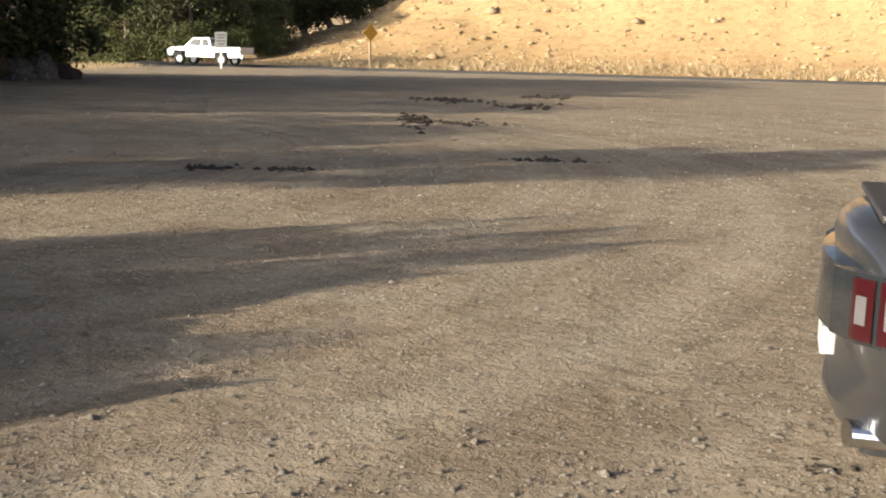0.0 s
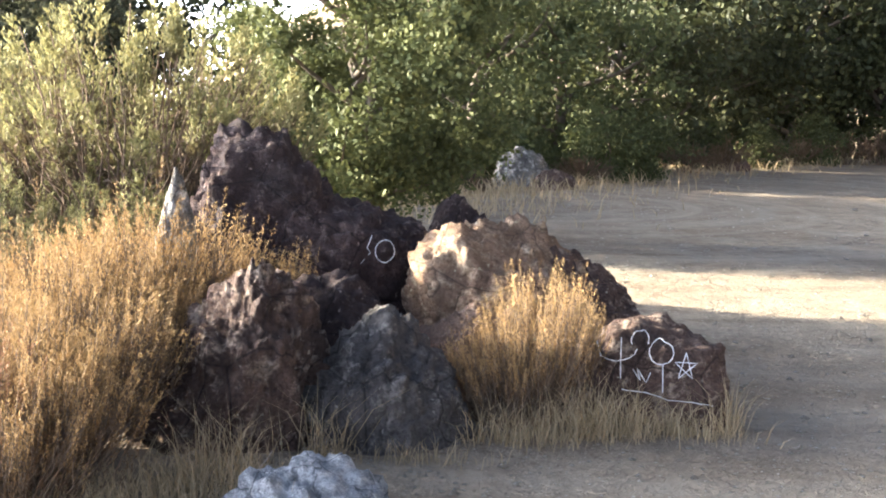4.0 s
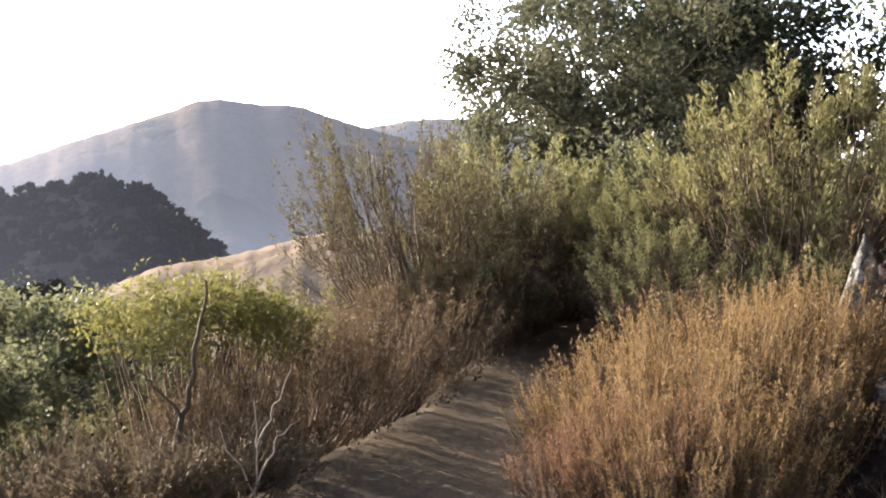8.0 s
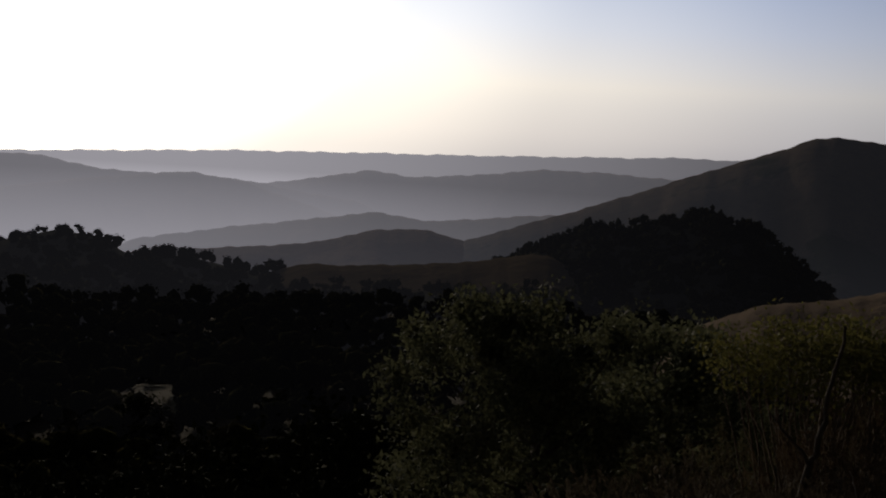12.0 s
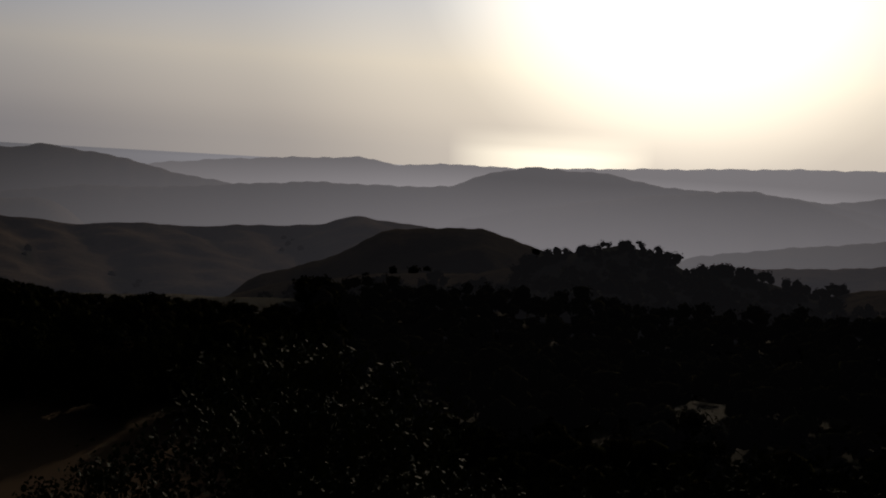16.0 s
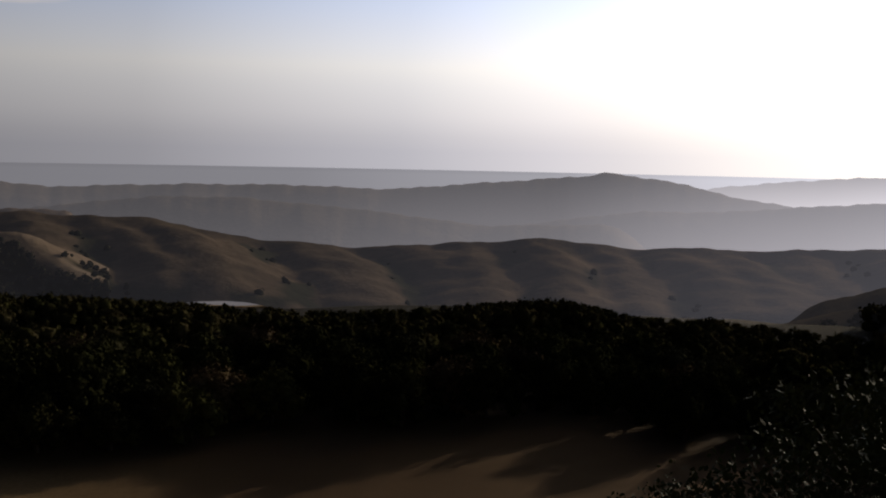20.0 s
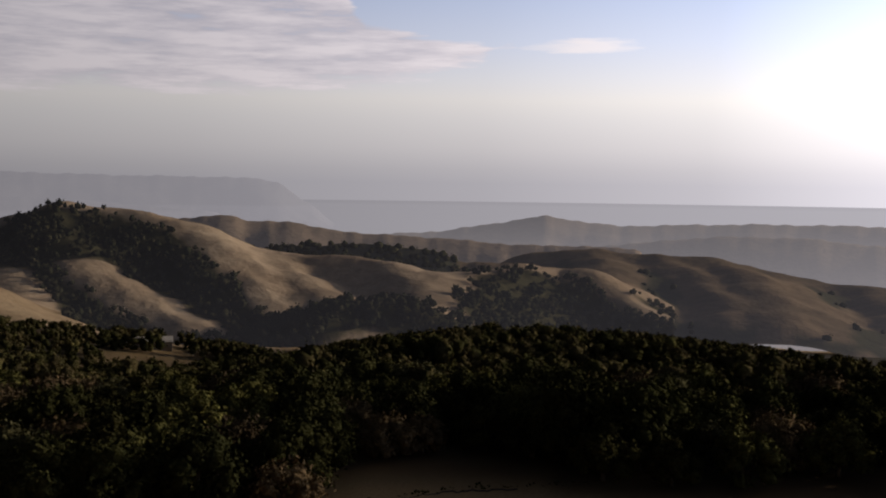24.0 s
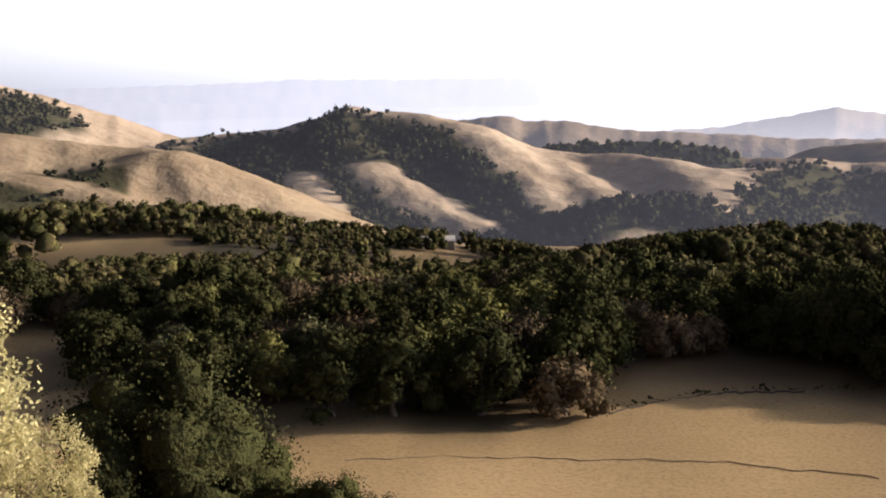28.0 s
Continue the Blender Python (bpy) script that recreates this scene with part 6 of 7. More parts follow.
ASPHALT = material("asphalt", asphalt)
bm = bmesh.new()
xs = np.linspace(-34, 90, 63)
rows = []
for x in xs:
    bend = 0.004 * max(0, -x) ** 2 - 0.1 * x
    rows.append([bm.verts.new((x, y + bend, float(height(x, y + bend)) + 0.06 + (0.03 if 0 < j < 3 else -0.12))) for j, y in enumerate((75.4, 75.7, 80.4, 80.8))])
for a, b in zip(rows, rows[1:]):
    for j in range(3):
        bm.faces.new((a[j], a[j + 1], b[j + 1], b[j]))
me = bpy.data.meshes.new("road")
bmesh.ops.recalc_face_normals(bm, faces=bm.faces)
bm.to_mesh(me)
bm.free()
me.materials.append(ASPHALT)
tagged(new("road", me), "narrow grey asphalt road past the turnout", "road", kind="structure")

POST_WOOD = bark_material("post_wood", (0.22, 0.16, 0.10), (0.36, 0.28, 0.19), 6)
YELLOW = plain_material("sign_yellow", (0.44, 0.235, 0.02), 0.6)
SIGN_WHITE = plain_material("sign_white", (0.72, 0.72, 0.70), 0.5)
# a white panel coloured grey, as its shaded side faces the turnout
SIGN_SHADED = plain_material("sign_grey", (0.19, 0.195, 0.19), 0.7)
SIGN_INK = plain_material("sign_ink", (0.05, 0.05, 0.05), 0.6)

t = thing("warning_sign", pose(*ground_at(3.8, 84.0), 0, 0, 38.0), "yellow diamond road sign on a wooden post", "road sign")
part("post", box(bmesh.new(), (-0.055, -0.055, -0.4), (0.055, 0.055, 2.1), 0.01), POST_WOOD, t, "brown wooden post")
bm = box(bmesh.new(), (-0.45, -0.08, -0.45), (0.45, -0.06, 0.45), 0.006)
bmesh.ops.transform(bm, matrix=Matrix.Translation((0, 0, 2.4)) @ Matrix.Rotation(radians(45), 4, "Y"), verts=bm.verts)
part("panel", bm, YELLOW, t, "faded yellow diamond panel")
t = thing("notice_sign", pose(*ground_at(10.9, 73.0), 0, 0, 10.9), "white rectangular road sign toned grey as shaded, on a pale post", "road sign")
part("post", box(bmesh.new(), (-0.06, -0.06, -0.2), (0.06, 0.06, 1.5), 0.01), SIGN_WHITE, t, "pale square post")
panel = part("panel", box(bmesh.new(), (-0.36, -0.09, 1.25), (0.36, -0.065, 2.2), 0.008), SIGN_SHADED, t, "sign panel toned grey for shade, with dark bars")
for z, wdt in ((2.02, 0.26), (1.86, 0.22), (1.66, 0.28), (1.48, 0.18)):
    part("text_bar", box(bmesh.new(), (-wdt, -0.096, z - 0.035), (wdt, -0.091, z + 0.035)), SIGN_INK, panel)

PAINT_WHITE = plain_material("white_paint", (0.56, 0.56, 0.55), 0.35, coat=0.6, vary=0.03)
RUBBER = plain_material("rubber", (0.02, 0.02, 0.02), 0.9)
GLASS_DARK = plain_material("dark_glass", (0.012, 0.014, 0.016), 0.06, spec=0.7)
CHROME = plain_material("chrome", (0.6, 0.6, 0.6), 0.18, 1.0)
GREY_PAINT = plain_material("grey_metallic_paint", (0.042, 0.044, 0.048), 0.36, 0.6, coat=0.5, vary=0.04, scale=300)
BLACK_PLASTIC = plain_material("black_plastic", (0.015, 0.015, 0.016), 0.55)
RED_LENS = plain_material("red_lens", (0.022, 0.003, 0.004), 0.12, spec=0.6, coat=0.4)
CLEAR_LENS = plain_material("clear_lens", (0.075, 0.072, 0.075), 0.15, spec=0.7, coat=0.6)
RIM = plain_material("rim_metal", (0.24, 0.24, 0.25), 0.45, 0.8)
PLATE = plain_material("plate_paint", (0.30, 0.30, 0.29), 0.6)


def wheel(parent, x, y, radius, width, side):
    """Tyre and five-spoke rim; side is +1 or -1 along y."""
    w_ = thing("wheel", pose(0, 0, 0), "", "")
    w_.parent, w_.location = parent, (x, y, radius)
    prof = [(radius * 0.62, -width / 2), (radius * 0.93, -width / 2), (radius, -width * 0.36), (radius, width * 0.36), (radius * 0.93, width / 2), (radius * 0.62, width / 2)]
    seg = 28
    v = np.array([[(r * math.cos(a), yy, r * math.sin(a)) for r, yy in prof] for a in np.linspace(0, 2 * np.pi, seg, endpoint=False)]).reshape(-1, 3)
    i, j = np.meshgrid(np.arange(seg), np.arange(6), indexing="ij")
    q = np.stack([i * 6 + j, ((i + 1) % seg) * 6 + j, ((i + 1) % seg) * 6 + (j + 1) % 6, i * 6 + (j + 1) % 6], -1).reshape(-1, 4)
    part("tyre", mesh_from("tyre", v, q, RUBBER), None, w_, "black rubber tyre")
    bm = bmesh.new()
    bmesh.ops.create_cone(bm, cap_ends=True, segments=24, radius1=radius * 0.63, radius2=radius * 0.58, depth=width * 0.5,
                          matrix=Matrix.Translation((0, side * width * 0.1, 0)) @ Matrix.Rotation(radians(-90 * side), 4, "X"))
    for k in range(5):
        b2 = bmesh.new()
        box(b2, (-radius * 0.07, -0.02, 0.0), (radius * 0.07, 0.02, radius * 0.6), 0.008)
        bmesh.ops.transform(b2, matrix=Matrix.Translation((0, side * width * 0.40, 0)) @ Matrix.Rotation(radians(72 * k), 4, "Y"), verts=b2.verts)
        tmp = bpy.data.meshes.new("tmp")
        b2.to_mesh(tmp)
        b2.free()
        bm.from_mesh(tmp)
        bpy.data.meshes.remove(tmp)
    part("rim", bm, RIM, w_, "grey five-spoke rim")


def extrude_profile(pts, half, inset=0.0, bevel=0.03):
    """A side profile (x, z) given width along y; the upper points draw in by inset."""
    bm = bmesh.new()
    zmax, zmin = max(p[1] for p in pts), min(p[1] for p in pts)
    sides = []
    for sgn in (-1, 1):
        sides.append([bm.verts.new((x, sgn * (half - inset * (z - zmin) / (zmax - zmin + 1e-6)), z)) for x, z in pts])
    bm.faces.new(sides[0])
    bm.faces.new(sides[1][::-1])
    n = len(pts)
    for k in range(n):
        bm.faces.new((sides[0][k], sides[1][k], sides[1][(k + 1) % n], sides[0][(k + 1) % n]))
    bmesh.ops.recalc_face_normals(bm, faces=bm.faces)
    bmesh.ops.bevel(bm, geom=list(bm.edges), offset=bevel, segments=2, affect="EDGES", profile=0.6)
    return bm


def make_truck(m):
    """x forward, rear bumper at x=0."""
    t = thing("pickup_truck", m, "white extended-cab pickup truck on the road", "truck")
    body = part("body", extrude_profile([(0.1, 0.55), (1.0, 0.5), (1.05, 0.85), (1.95, 0.85), (2.0, 0.5), (4.15, 0.5), (4.2, 0.9), (5.05, 0.9), (5.1, 0.55), (5.55, 0.55), (5.6, 0.95), (5.35, 1.12), (4.2, 1.2), (0.1, 1.2)], 0.96, 0.05, 0.04), PAINT_WHITE, t, "glossy white body")
    part("bed_lining", box(bmesh.new(), (0.2, -0.8, 1.185), (2.1, 0.8, 1.206), 0.004), BLACK_PLASTIC, body, "dark bed opening")
    cab = part("cab", extrude_profile([(2.2, 1.15), (4.35, 1.15), (3.7, 1.78), (2.45, 1.80)], 0.90, 0.14, 0.05), PAINT_WHITE, t)
    for y in (-1, 1):
        for pts in ([(2.42, 1.25), (2.95, 1.25), (2.95, 1.68), (2.58, 1.68)], [(3.05, 1.25), (3.98, 1.25), (3.62, 1.68), (3.05, 1.68)]):
            bm = bmesh.new()
            fs = bm.faces.new([bm.verts.new((x, y * (0.915 - 0.14 * (z - 1.15) / 0.65), z)) for x, z in pts])
            bmesh.ops.solidify(bm, geom=[fs], thickness=0.012)
            part("side_window", bm, GLASS_DARK, cab, "dark side glass")
    part("rear_window", box(bmesh.new(), (2.30, -0.62, 1.32), (2.40, 0.62, 1.68), 0.01), GLASS_DARK, cab, "dark rear glass")
    part("rear_bumper", box(bmesh.new(), (-0.1, -0.92, 0.5), (0.1, 0.92, 0.72), 0.03), CHROME, t, "chrome rear bumper")
    for y in (-0.88, 0.88):
        part("tail_light", box(bmesh.new(), (0.07, y - 0.07, 0.82), (0.13, y + 0.07, 1.14), 0.01), RED_LENS, t, "red tail light")
    for x in (1.5, 4.65):
        for s in (-1, 1):
            wheel(t, x, s * 0.84, 0.39, 0.26, s)
    return t


p = ground_at(9.6, 77.6, 0.09)
make_truck(pose(p.x, p.y, p.z, 0, 0, 160))


def lamp_strip(side, u0, u1, z0, z1, proud):
    """A curved lens that wraps the rear corner; u runs from the flank to the middle of the tail."""
    us = [0.0, 0.2, 0.4, 0.55, 0.75, 1.0]
    xs_, ys_ = [0.36, 0.20, 0.09, 0.02, -0.03, -0.045], [0.865, 0.855, 0.825, 0.765, 0.63, 0.42]
    bm, prev = bmesh.new(), None
    for u in np.linspace(u0, u1, 9):
        x, y = float(np.interp(u, us, xs_)), float(np.interp(u, us, ys_))
        nx, ny = (-1, 0.1) if u > 0.7 else (-0.75, 0.65) if u > 0.35 else (-0.2, 0.98)
        taper = min(1.0, 0.45 + u * 1.3)
        lo, hi, slant = z1 - (z1 - z0) * taper, z1, 0.05 * (1 - u)
        loop = []
        for off, z in ((0.014 + proud, lo), (0.014 + proud, hi), (-0.05, hi), (-0.05, lo)):
            loop.append(bm.verts.new((x + nx * off, side * (y + ny * off), z + slant)))
        if prev:
            for j in range(4):
                bm.faces.new((prev[j], prev[(j + 1) % 4], loop[(j + 1) % 4], loop[j]))
        else:
            bm.faces.new(loop)
        prev = loop
    bm.faces.new(prev[::-1])
    return bm


def make_car(m):
    """A two-door coupe; x forward, rear bumper at x=0, ground at z=0."""
    t = thing("coupe_car", m, "dark grey metallic coupe parked on the gravel", "car")
    # cross-sections: x, half width, sill height, shoulder height, top height, and how far the tail curves in
    st = [(0.00, 0.80, 0.34, 0.80, 0.96), (0.03, 0.86, 0.26, 0.84, 1.01), (0.10, 0.90, 0.20, 0.87, 1.04), (0.26, 0.93, 0.18, 0.88, 1.05), (0.55, 0.94, 0.20, 0.88, 1.04), (0.9, 0.945, 0.20, 0.87, 1.02),
          (1.5, 0.945, 0.19, 0.86, 0.99), (2.4, 0.93, 0.19, 0.83, 0.95), (3.2, 0.93, 0.19, 0.82, 0.96), (3.9, 0.92, 0.20, 0.80, 0.93), (4.4, 0.87, 0.22, 0.74, 0.84), (4.68, 0.74, 0.26, 0.66, 0.72), (4.78, 0.58, 0.32, 0.58, 0.63)]
    ring = 26
    vs = []
    for x, hw, lo, sh, top in st:
        for k in range(ring):
            a = 2 * math.pi * k / ring
            c, s_ = math.cos(a), math.sin(a)
            y = hw * math.copysign(abs(c) ** 0.42, c)
            if s_ >= 0:
                z = sh * 0.82 + (top - sh * 0.82) * abs(s_) ** 0.62
                y *= 1 - 0.16 * abs(s_) ** 1.5
            else:
                z = sh * 0.82 - (sh * 0.82 - lo) * abs(s_) ** 0.55
                y *= 1 - (0.30 if x < 0.6 else 0.05) * abs(s_) ** 2.2
            vs.append((x, y, z))
    n = len(st)
    qs = [(i * ring + k, (i + 1) * ring + k, (i + 1) * ring + (k + 1) % ring, i * ring + (k + 1) % ring) for i in range(n - 1) for k in range(ring)]
    bm = bmesh.new()
    bv = [bm.verts.new(v) for v in vs]
    for q in qs:
        bm.faces.new([bv[k] for k in q])
    bm.faces.new(bv[:ring])
    bm.faces.new(bv[-ring:])
    bmesh.ops.recalc_face_normals(bm, faces=bm.faces)
    bmesh.ops.subdivide_edges(bm, edges=[e for e in bm.edges], cuts=1, use_grid_fill=True, smooth=0.6)
    body = part("body", bm, GREY_PAINT, t, "dark grey metallic body", True)
    bm, prev = bmesh.new(), None
    for y in np.linspace(-0.46, 0.46, 13):
        loop = [bm.verts.new((x, y, z)) for x, z in ((-0.05, 0.62), (-0.035, 0.865), (0.06, 0.875), (0.06, 0.61))]
        for j in range(4 if prev else 0):
            bm.faces.new((prev[j], prev[(j + 1) % 4], loop[(j + 1) % 4], loop[j]))
        if prev is None:
            bm.faces.new(loop)
        prev = loop
    bm.faces.new(prev[::-1])
    part("tail_panel", bm, GLASS_DARK, t, "glossy black panel between the tail lights")
    part("greenhouse", extrude_profile([(1.05, 0.98), (3.2, 0.95), (2.5, 1.34), (1.85, 1.35)], 0.74, 0.14, 0.05), GLASS_DARK, t, "dark glass cabin")
    part("roof", extrude_profile([(1.75, 1.335), (2.55, 1.325), (2.4, 1.375), (1.95, 1.38)], 0.60, 0.06, 0.015), GREY_PAINT, t)
    sp = part("spoiler", box(bmesh.new(), (0.04, -0.58, 1.045), (0.26, 0.58, 1.075), 0.012), BLACK_PLASTIC, t, "black trunk spoiler")
    for y in (-0.45, 0.45):
        part("spoiler_foot", box(bmesh.new(), (0.10, y - 0.04, 1.0), (0.20, y + 0.04, 1.06), 0.01), BLACK_PLASTIC, sp)
    for s in (-1, 1):
        lamp = part("tail_light", lamp_strip(s, 0.0, 1.0, 0.62, 0.865, 0.0), GLASS_DARK, t, "smoked black tail light wrapping the corner")
        for k in range(3):
            u0 = 0.36 + k * 0.15
            part("light_bar", lamp_strip(s, u0, u0 + 0.115, 0.635, 0.85, 0.012), RED_LENS, lamp, "red light bar")
            part("lens", lamp_strip(s, u0 + 0.04, u0 + 0.08, 0.69, 0.79, 0.016), CLEAR_LENS, lamp, "pale clear lens")
        side = part("side_marker", box(bmesh.new(), (0.15, s * 0.90 - 0.016, 0.52), (0.24, s * 0.90 + 0.016, 0.66), 0.006), CLEAR_LENS, t, "small bright side marker")
        ex = bmesh.new()
        bmesh.ops.create_cone(ex, cap_ends=True, segments=20, radius1=0.05, radius2=0.05, depth=0.16, matrix=Matrix.Translation((0.05, s * 0.60, 0.30)) @ Matrix.Rotation(radians(90), 4, "Y"))
        part("exhaust_pipe", ex, CHROME, t, "chrome exhaust tip")
    part("diffuser", box(bmesh.new(), (0.02, -0.62, 0.22), (0.16, 0.62, 0.42), 0.04), BLACK_PLASTIC, t, "black lower bumper")
    part("plate_panel", box(bmesh.new(), (-0.026, -0.13, 0.46), (0.03, 0.13, 0.57), 0.008), PLATE, t, "plain pale plate")
    for x in (1.1, 3.75):
        for s in (-1, 1):
            wheel(t, x, s * (0.62 if x < 2 else 0.77), 0.34, 0.25, s)
    # the tail bows back towards its middle
    for ob in [c for c in t.children_recursive if c.type == "MESH" and c.parent.name[:5] != "wheel"]:
        for v in ob.data.vertices:
            v.co.x += 0.24 * (v.co.y / 0.94) ** 2 * max(0.0, 1 - v.co.x / 1.4)
    return t


# parked across the view, its tail turned towards the valley
p = at(-17.7, 5.05)
make_car(Matrix.Translation((p.x, p.y, 0.0)) @ Matrix.Rotation(radians(-16.0), 4, "Z"))

# ================= gravel, clods, grass =================
STONE = rock_material("gravel_stone", (0.30, 0.26, 0.20), (0.48, 0.43, 0.35), (0.66, 0.61, 0.53), 0.48, 8.0)
CLOD = rock_material("dark_clod", (0.05, 0.04, 0.032), (0.09, 0.072, 0.056), (0.15, 0.12, 0.09), 0.6, 4.0)


def scatter_stones(name, label, spots, mat, seed, category="stones"):
    """Small broken stones, one mesh: rows of x, y, size."""
    r2 = np.random.default_rng(seed)
    base = np.array([(0, 0, 1), (1, 0, 0.1), (0.3, 0.95, 0), (-0.8, 0.6, 0.1), (-0.8, -0.6, 0), (0.3, -0.95, 0.1), (0, 0, -0.6)], float)
    tri = np.array([(0, 1, 2), (0, 2, 3), (0, 3, 4), (0, 4, 5), (0, 5, 1), (6, 2, 1), (6, 3, 2), (6, 4, 3), (6, 5, 4), (6, 1, 5)])
    spots = np.asarray(spots)
    n = len(spots)
    v = base[None] * r2.uniform(0.6, 1.3, (n, 7, 1)) * spots[:, 2][:, None, None]
    v[:, :, 2] *= r2.uniform(0.35, 0.75, (n, 1))
    a = r2.uniform(0, 2 * np.pi, n)
    c, s = np.cos(a)[:, None], np.sin(a)[:, None]
    x = v[:, :, 0] * c - v[:, :, 1] * s + spots[:, 0][:, None]
    y = v[:, :, 0] * s + v[:, :, 1] * c + spots[:, 1][:, None]
    z = v[:, :, 2] + height(spots[:, 0], spots[:, 1])[:, None] + spots[:, 2][:, None] * 0.05
    tris = (tri[None] + (np.arange(n) * 7)[:, None, None]).reshape(-1, 3)
    me = mesh_from(name, np.stack([x, y, z], -1), None, mat, tris=tris)
    return tagged(new(name, me), label, category, kind="stuff")


r2 = np.random.default_rng(77)
n = 20000
az_, rr_ = r2.uniform(-26, 56, n), 3.9 * np.exp(r2.uniform(0, 1, n) ** 1.25 * 2.2)
size = 0.0068 * np.exp(r2.normal(size=n) * 0.55) * (0.75 + rr_ / 22)
spots = np.stack([-rr_ * np.sin(np.radians(az_)), rr_ * np.cos(np.radians(az_)), size], -1)
scatter_stones("gravel", "pale loose gravel scattered over the turnout", spots, STONE, 1, "gravel")
rows = []
for az, r, da, dr, k in [(11.3, 15.3, 1.4, 0.3, 40), (7.6, 15.3, 1.9, 0.25, 46), (1.4, 26, 0.9, 2.2, 80), (-0.6, 25.6, 1.3, 1.0, 40), (-0.6, 36.5, 1.8, 1.2, 80), (-4.0, 34, 1.8, 1.4, 50), (-4.8, 40, 1.2, 0.8, 30), (-5.0, 17.4, 2.6, 0.2, 40),
                         (30.1, 4.85, 2.0, 0.1, 50), (-17.7, 4.9, 1.6, 0.12, 16)]:
    for _ in range(k):
        p = at(az + r2.normal() * da * 0.5, r + r2.normal() * dr * 0.5)
        rows.append((p.x, p.y, 0.0026 * r * r2.uniform(0.5, 1.7)))
tufts = []
for _ in range(3600):
    az, r = r2.uniform(-24, 8), r2.uniform(83, 116)
    p = at(az, r)
    tufts.append((p.x, p.y, 0.14 * math.exp(r2.normal() * 0.5)))
scatter_stones("bank_tufts", "clumps of dry straw grass on the cut bank", tufts, STRAW, 3, "grass")
scatter_stones("dark_clods", "dark torn clods of earth on the gravel", rows, CLOD, 2, "clods")


def grass_field(name, label, areas, seed, mat, width=0.004):
    """Dry grass: areas are (heading, distance, half width, half depth, height, blades)."""
    r2 = np.random.default_rng(seed)
    X, Y, H, W = [], [], [], []
    for az, r, hw, hd, h, n in areas:
        p, u, v = at(az, r), way(az - 90), way(az)
        a, b = r2.normal(size=n) * 0.5, r2.normal(size=n) * 0.5
        X.append(p.x + u.x * a * hw + v.x * b * hd)
        Y.append(p.y + u.y * a * hw + v.y * b * hd)
        H.append(h * (0.25 + 0.95 * r2.uniform(0, 1, n) ** 1.6))
        W.append(np.full(n, width * (1 + r / 14)))
    x, y, h, w_ = (np.concatenate(q) for q in (X, Y, H, W))
    n = len(x)
    z = height(x, y)
    lean = r2.normal(size=(n, 2)) * 0.6 * h[:, None]
    sd = r2.uniform(0, 2 * np.pi, n)
    ox, oy = np.cos(sd) * w_, np.sin(sd) * w_
    a = np.stack([x - ox, y - oy, z - 0.03], -1)
    b = np.stack([x + ox, y + oy, z - 0.03], -1)
    mx, my = x + lean[:, 0] * 0.35, y + lean[:, 1] * 0.35
    c = np.stack([mx + ox * 0.8, my + oy * 0.8, z + h * 0.6], -1)
    d = np.stack([mx - ox * 0.8, my - oy * 0.8, z + h * 0.6], -1)
    tip = np.stack([x + lean[:, 0], y + lean[:, 1], z + h], -1)
    v = np.stack([a, b, c, d, tip], 1).reshape(-1, 3)
    k = np.arange(n)[:, None] * 5
    me = mesh_from(name, v, k + np.array([0, 1, 2, 3]), mat, tris=k + np.array([3, 2, 4]))
    return tagged(new(name, me), label, "grass", kind="stuff")


grass_field("boulder_grass", "dry straw grass at the foot of the boulders",
            [(32.8, 6.0, 0.42, 0.14, 0.20, 420), (28.5, 6.2, 0.06, 0.2, 0.28, 120), (30.4, 6.0, 0.30, 0.12, 0.13, 200), (33.6, 5.95, 0.2, 0.1, 0.30, 90), (35.4, 5.85, 0.3, 0.14, 0.28, 380), (38.5, 5.7, 0.35, 0.12, 0.20, 350), (47.6, 5.4, 0.12, 0.08, 0.34, 90),
             (53.8, 5.0, 0.35, 0.2, 0.22, 500), (56.6, 4.7, 0.5, 0.25, 0.20, 700), (52.4, 5.2, 0.2, 0.15, 0.3, 160), (60.5, 4.6, 0.4, 0.2, 0.18, 400), (43.0, 5.35, 0.3, 0.08, 0.12, 120)], 5, STRAW, 0.0016)
grass_field("edge_grass", "dry straw grass along the edge of the turnout",
            [(az, float(np.interp(az, EDGE_AZ, EDGE_R)) * 0.97, 2.6, 1.6, 0.35, 420) for az in np.arange(16.5, 46, 2.2)] + [(az, 84.5, 5, 2.0, 0.5, 260) for az in np.arange(-24, 12, 3.0)], 6, STRAW, 0.004)
dead = spray_shrub(41, 0.9, 1.6, RUSTY, TWIG, 22, 8, 22, 0.02, 0.7)
for i, (az, r, s) in enumerate([(41.5, 24.3, 1.0), (35.6, 26.5, 0.9), (30.6, 33, 1.2), (29.0, 35, 1.3), (25.6, 42, 1.4), (23.2, 45, 1.5), (21.5, 46, 1.6), (27.2, 39, 1.2)]):
    plant("dead_brush", dead, az, r, "low dead brown brush along the turnout's edge", "shrub", "dead brush round the turnout", s, i * 51)


def snag(az, r, paths, mat, label):
    p = ground_at(az, r)
    t = thing("dead_branch", pose(p.x, p.y, p.z, 0, 0, az), label, "branch")
    for path, rad in paths:
        r3 = np.random.default_rng(int(rad * 1e5) + len(path))
        pts = np.array(path, float)
        k = np.linspace(0, len(pts) - 1, len(pts) * 4)
        fine = np.stack([np.interp(k, np.arange(len(pts)), pts[:, c]) for c in range(3)], -1) + r3.normal(size=(len(k), 3)) * 0.006
        part("branch", mesh_from("branch", *tube(fine, np.linspace(rad, rad * 0.3, len(fine)), 6), mat, True), None, t)


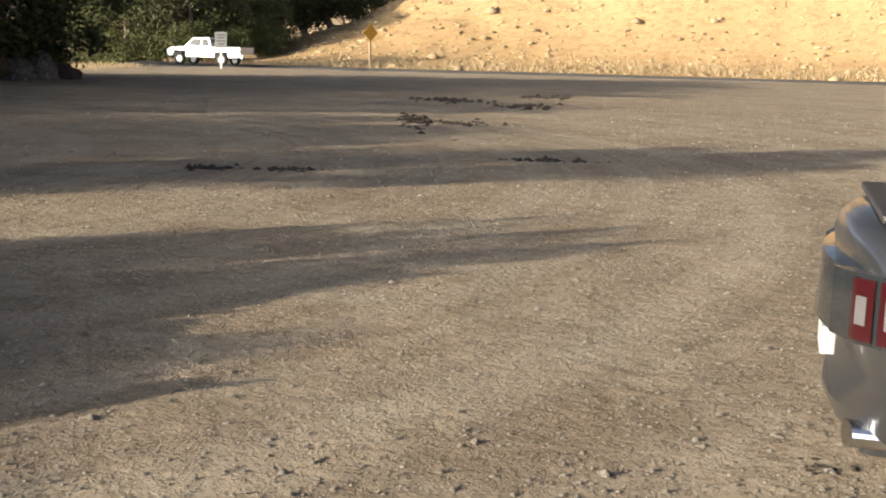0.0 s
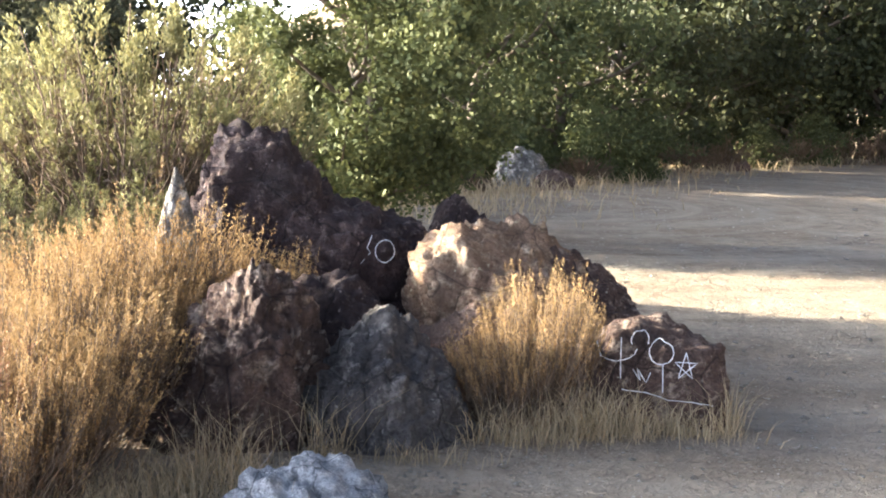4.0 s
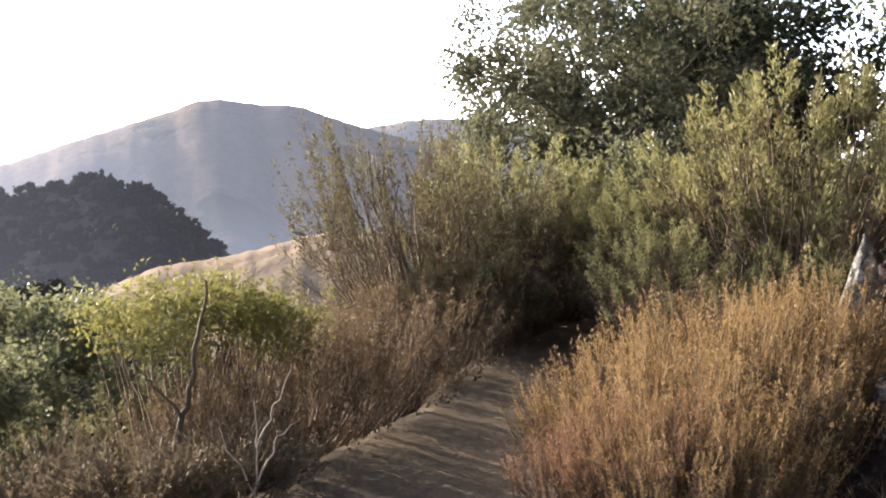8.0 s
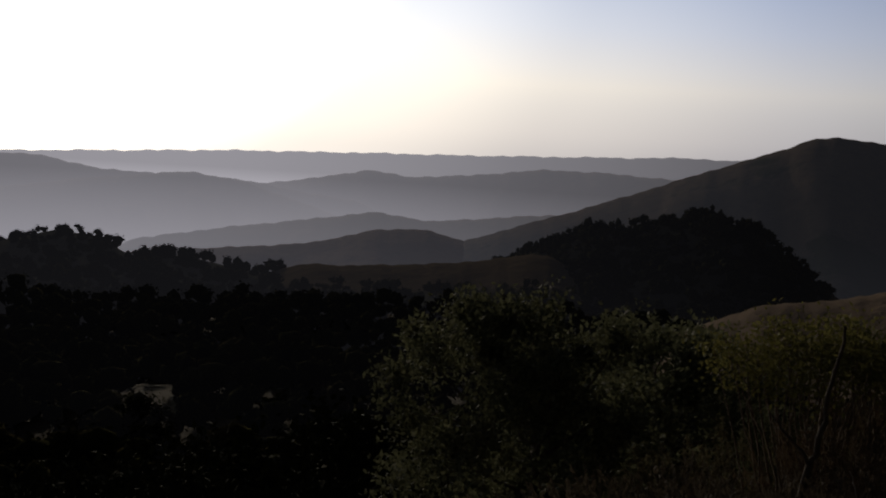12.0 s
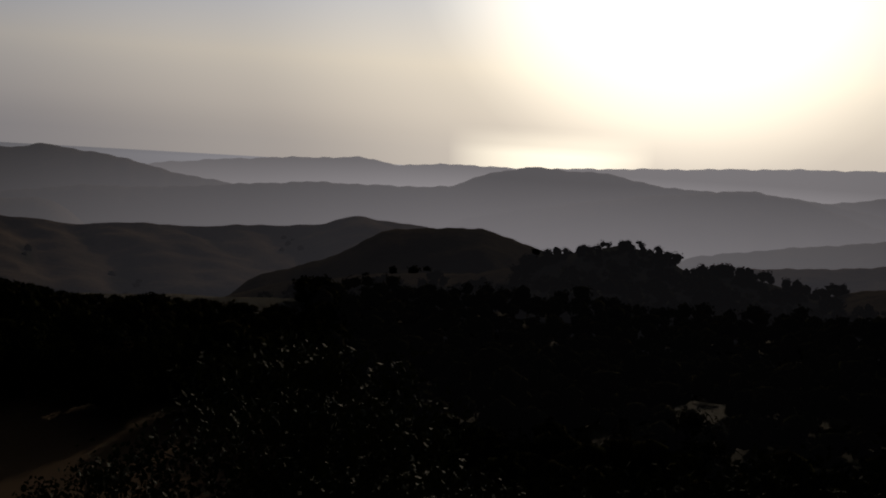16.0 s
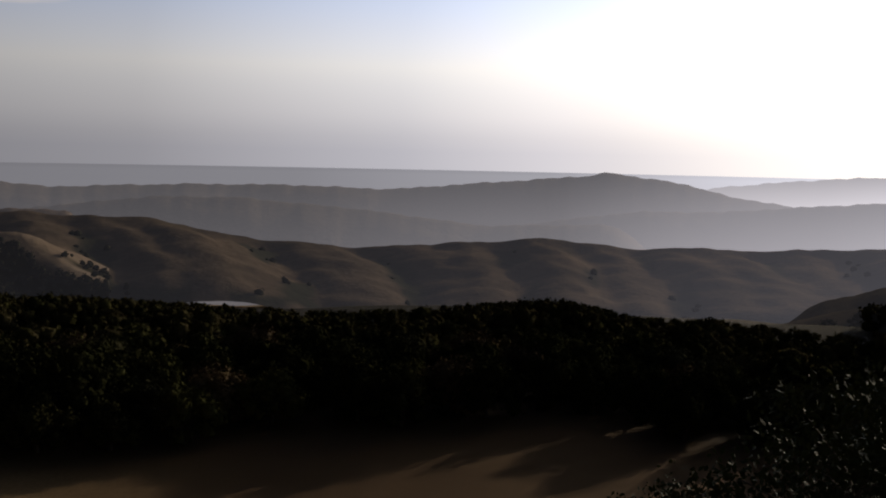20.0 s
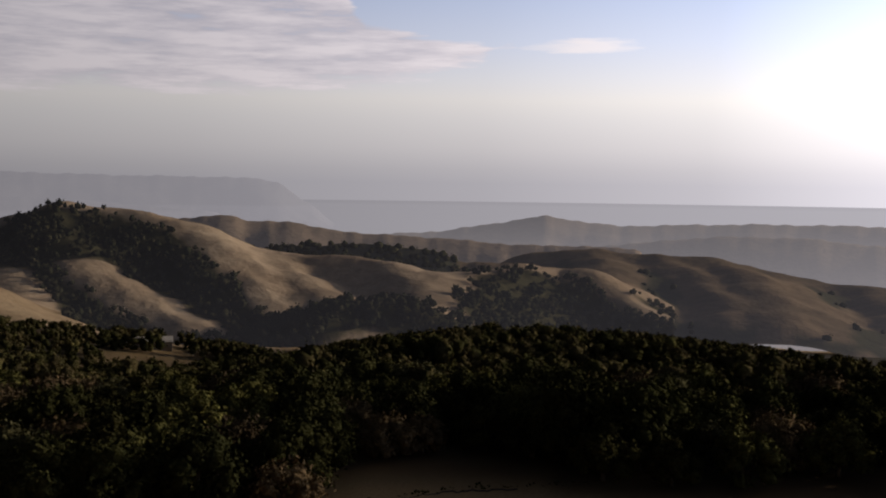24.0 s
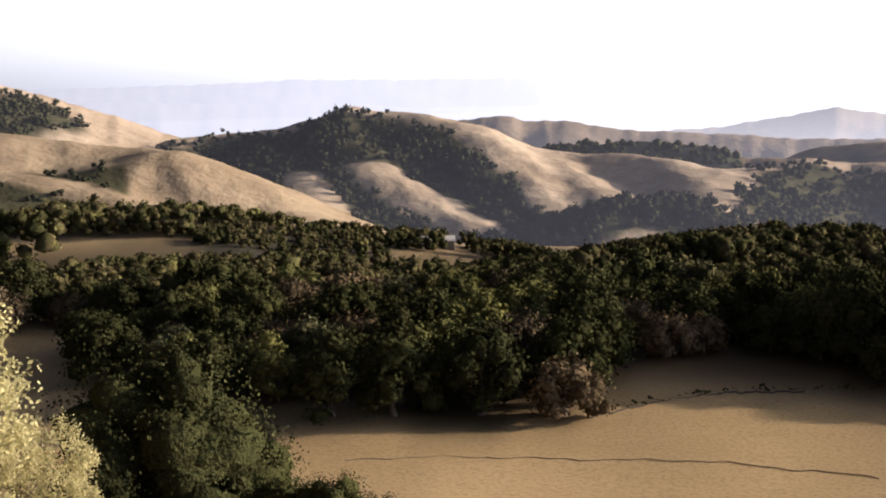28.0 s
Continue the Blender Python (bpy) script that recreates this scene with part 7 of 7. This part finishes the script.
snag(85.9, 5.9, [([(-0.05, 0, -0.1), (-0.04, 0, 0.3), (0.02, 0, 0.55), (0.05, 0.02, 0.8), (0.10, 0, 1.12)], 0.022), ([(0.0, 0, 0.45), (-0.14, 0, 0.62), (-0.2, 0, 0.68)], 0.01)], BARK, "dark bare leaning snag among the brush")
DEADWOOD = bark_material("bleached_wood", (0.3, 0.25, 0.2), (0.5, 0.44, 0.36))
snag(82.6, 5.3, [([(0, 0, -0.1), (0.02, 0, 0.25), (0.0, 0, 0.5)], 0.007), ([(0.02, 0, 0.15), (0.12, 0, 0.36), (0.2, 0, 0.42)], 0.005), ([(0, 0, 0.1), (-0.12, 0, 0.3), (-0.16, 0, 0.42)], 0.005), ([(0.01, 0, 0.3), (0.1, 0, 0.5), (0.16, 0, 0.66)], 0.005)], DEADWOOD, "pale bleached dead twigs on the slope")
snag(51.5, 4.75, [([(-0.4, 0, 0.02), (-0.1, -0.05, 0.05), (0.3, 0.05, 0.03)], 0.010), ([(-0.1, 0, 0.03), (0.1, 0.1, 0.06), (0.25, 0.1, 0.14)], 0.007), ([(-0.2, -0.1, 0.02), (0.0, 0, 0.08), (0.12, 0.1, 0.2)], 0.006)], DEADWOOD, "bleached dry sticks lying by the boulders")

# ================= valley details =================
TRACK = plain_material("field_track", (0.22, 0.155, 0.085), 1.0, scale=0.5)


def strip(name, label, headings, distance, half, mat, category):
    """A narrow strip over the valley floor."""
    bm, prev = bmesh.new(), None
    for az in headings:
        rr = distance(az)
        pair = [bm.verts.new(ground_at(az, rr + d * half, 0.12 if abs(d) < 0.6 else 0.03)) for d in (-1, -0.35, 0.35, 1)]
        if prev:
            for j in range(3):
                bm.faces.new((prev[j], prev[j + 1], pair[j + 1], pair[j]))
        prev = pair
    me = bpy.data.meshes.new(name)
    bmesh.ops.recalc_face_normals(bm, faces=bm.faces)
    bm.to_mesh(me)
    bm.free()
    me.materials.append(mat)
    return tagged(new(name, me), label, category, kind="structure")


strip("field_track", "narrow dark cattle track across the dry field", np.arange(178, 204.6, 0.4),
      lambda az: 142.0 + 0.35 * math.sin(az * 1.3) + 0.25 * math.sin(az * 3.1) - 0.16 * (az - 190) + 0.12 * math.sin(az * 11.0), 0.10, TRACK, "track")
strip("creek_bank", "dark cut bank of a dry creek below the oaks", np.arange(181.5, 192.2, 0.25),
      lambda az: float(np.interp(az, [181.5, 185, 188, 190.8, 192.2], [180, 177, 171, 164, 161])) + 0.35 * math.sin(az * 5.0) + 0.25 * math.sin(az * 13.0), 0.45, plain_material("creek_earth", (0.05, 0.038, 0.024), 1.0, scale=0.5), "creek bank")

r4 = np.random.default_rng(77)
creek = []
for az in np.concatenate([np.arange(178.0, 192.0, 0.16), np.arange(213.5, 219.5, 0.3)]):
    rr = (float(np.interp(az, [178, 181.5, 185, 188, 190.8, 192.2], [184, 181, 178, 172, 166, 163])) if az < 200 else 186.0) + r4.normal() * 0.7
    q_ = ground_at(az, rr)
    if r4.uniform() < 0.75:
        creek.append((q_.x, q_.y, q_.z + 0.55, r4.uniform(0.03, 0.06) if r4.uniform() < 0.8 else r4.uniform(0.07, 0.13)))
woodland("creek_brush", "low dark brush along the dry creek", creek, 78, 60, 0.9, WOOD, lumps=3)
ROOF = plain_material("pale_roof", (0.55, 0.5, 0.44), 0.6)
WALL = plain_material("barn_wall", (0.22, 0.18, 0.14), 0.8)
p = ground_at(199.6, 392)
barn = thing("barn", pose(p.x, p.y, p.z, 0, 0, 199.2), "long low barn with a pale roof among oaks", "barn")
part("wall", box(bmesh.new(), (-7, -3, -1), (7, 3, 2.6), 0.05), WALL, barn)
bm = bmesh.new()
ridge_line = [[bm.verts.new((x, y, z)) for y, z in ((-3.6, 2.3), (0, 3.7), (3.6, 2.3), (3.6, 2.15), (0, 3.5), (-3.6, 2.15))] for x in (-7.4, 7.4)]
for j in range(6):
    bm.faces.new((ridge_line[0][j], ridge_line[0][(j + 1) % 6], ridge_line[1][(j + 1) % 6], ridge_line[1][j]))
bm.faces.new(ridge_line[0])
bm.faces.new(ridge_line[1][::-1])
part("roof", bm, ROOF, barn, "pale metal roof")
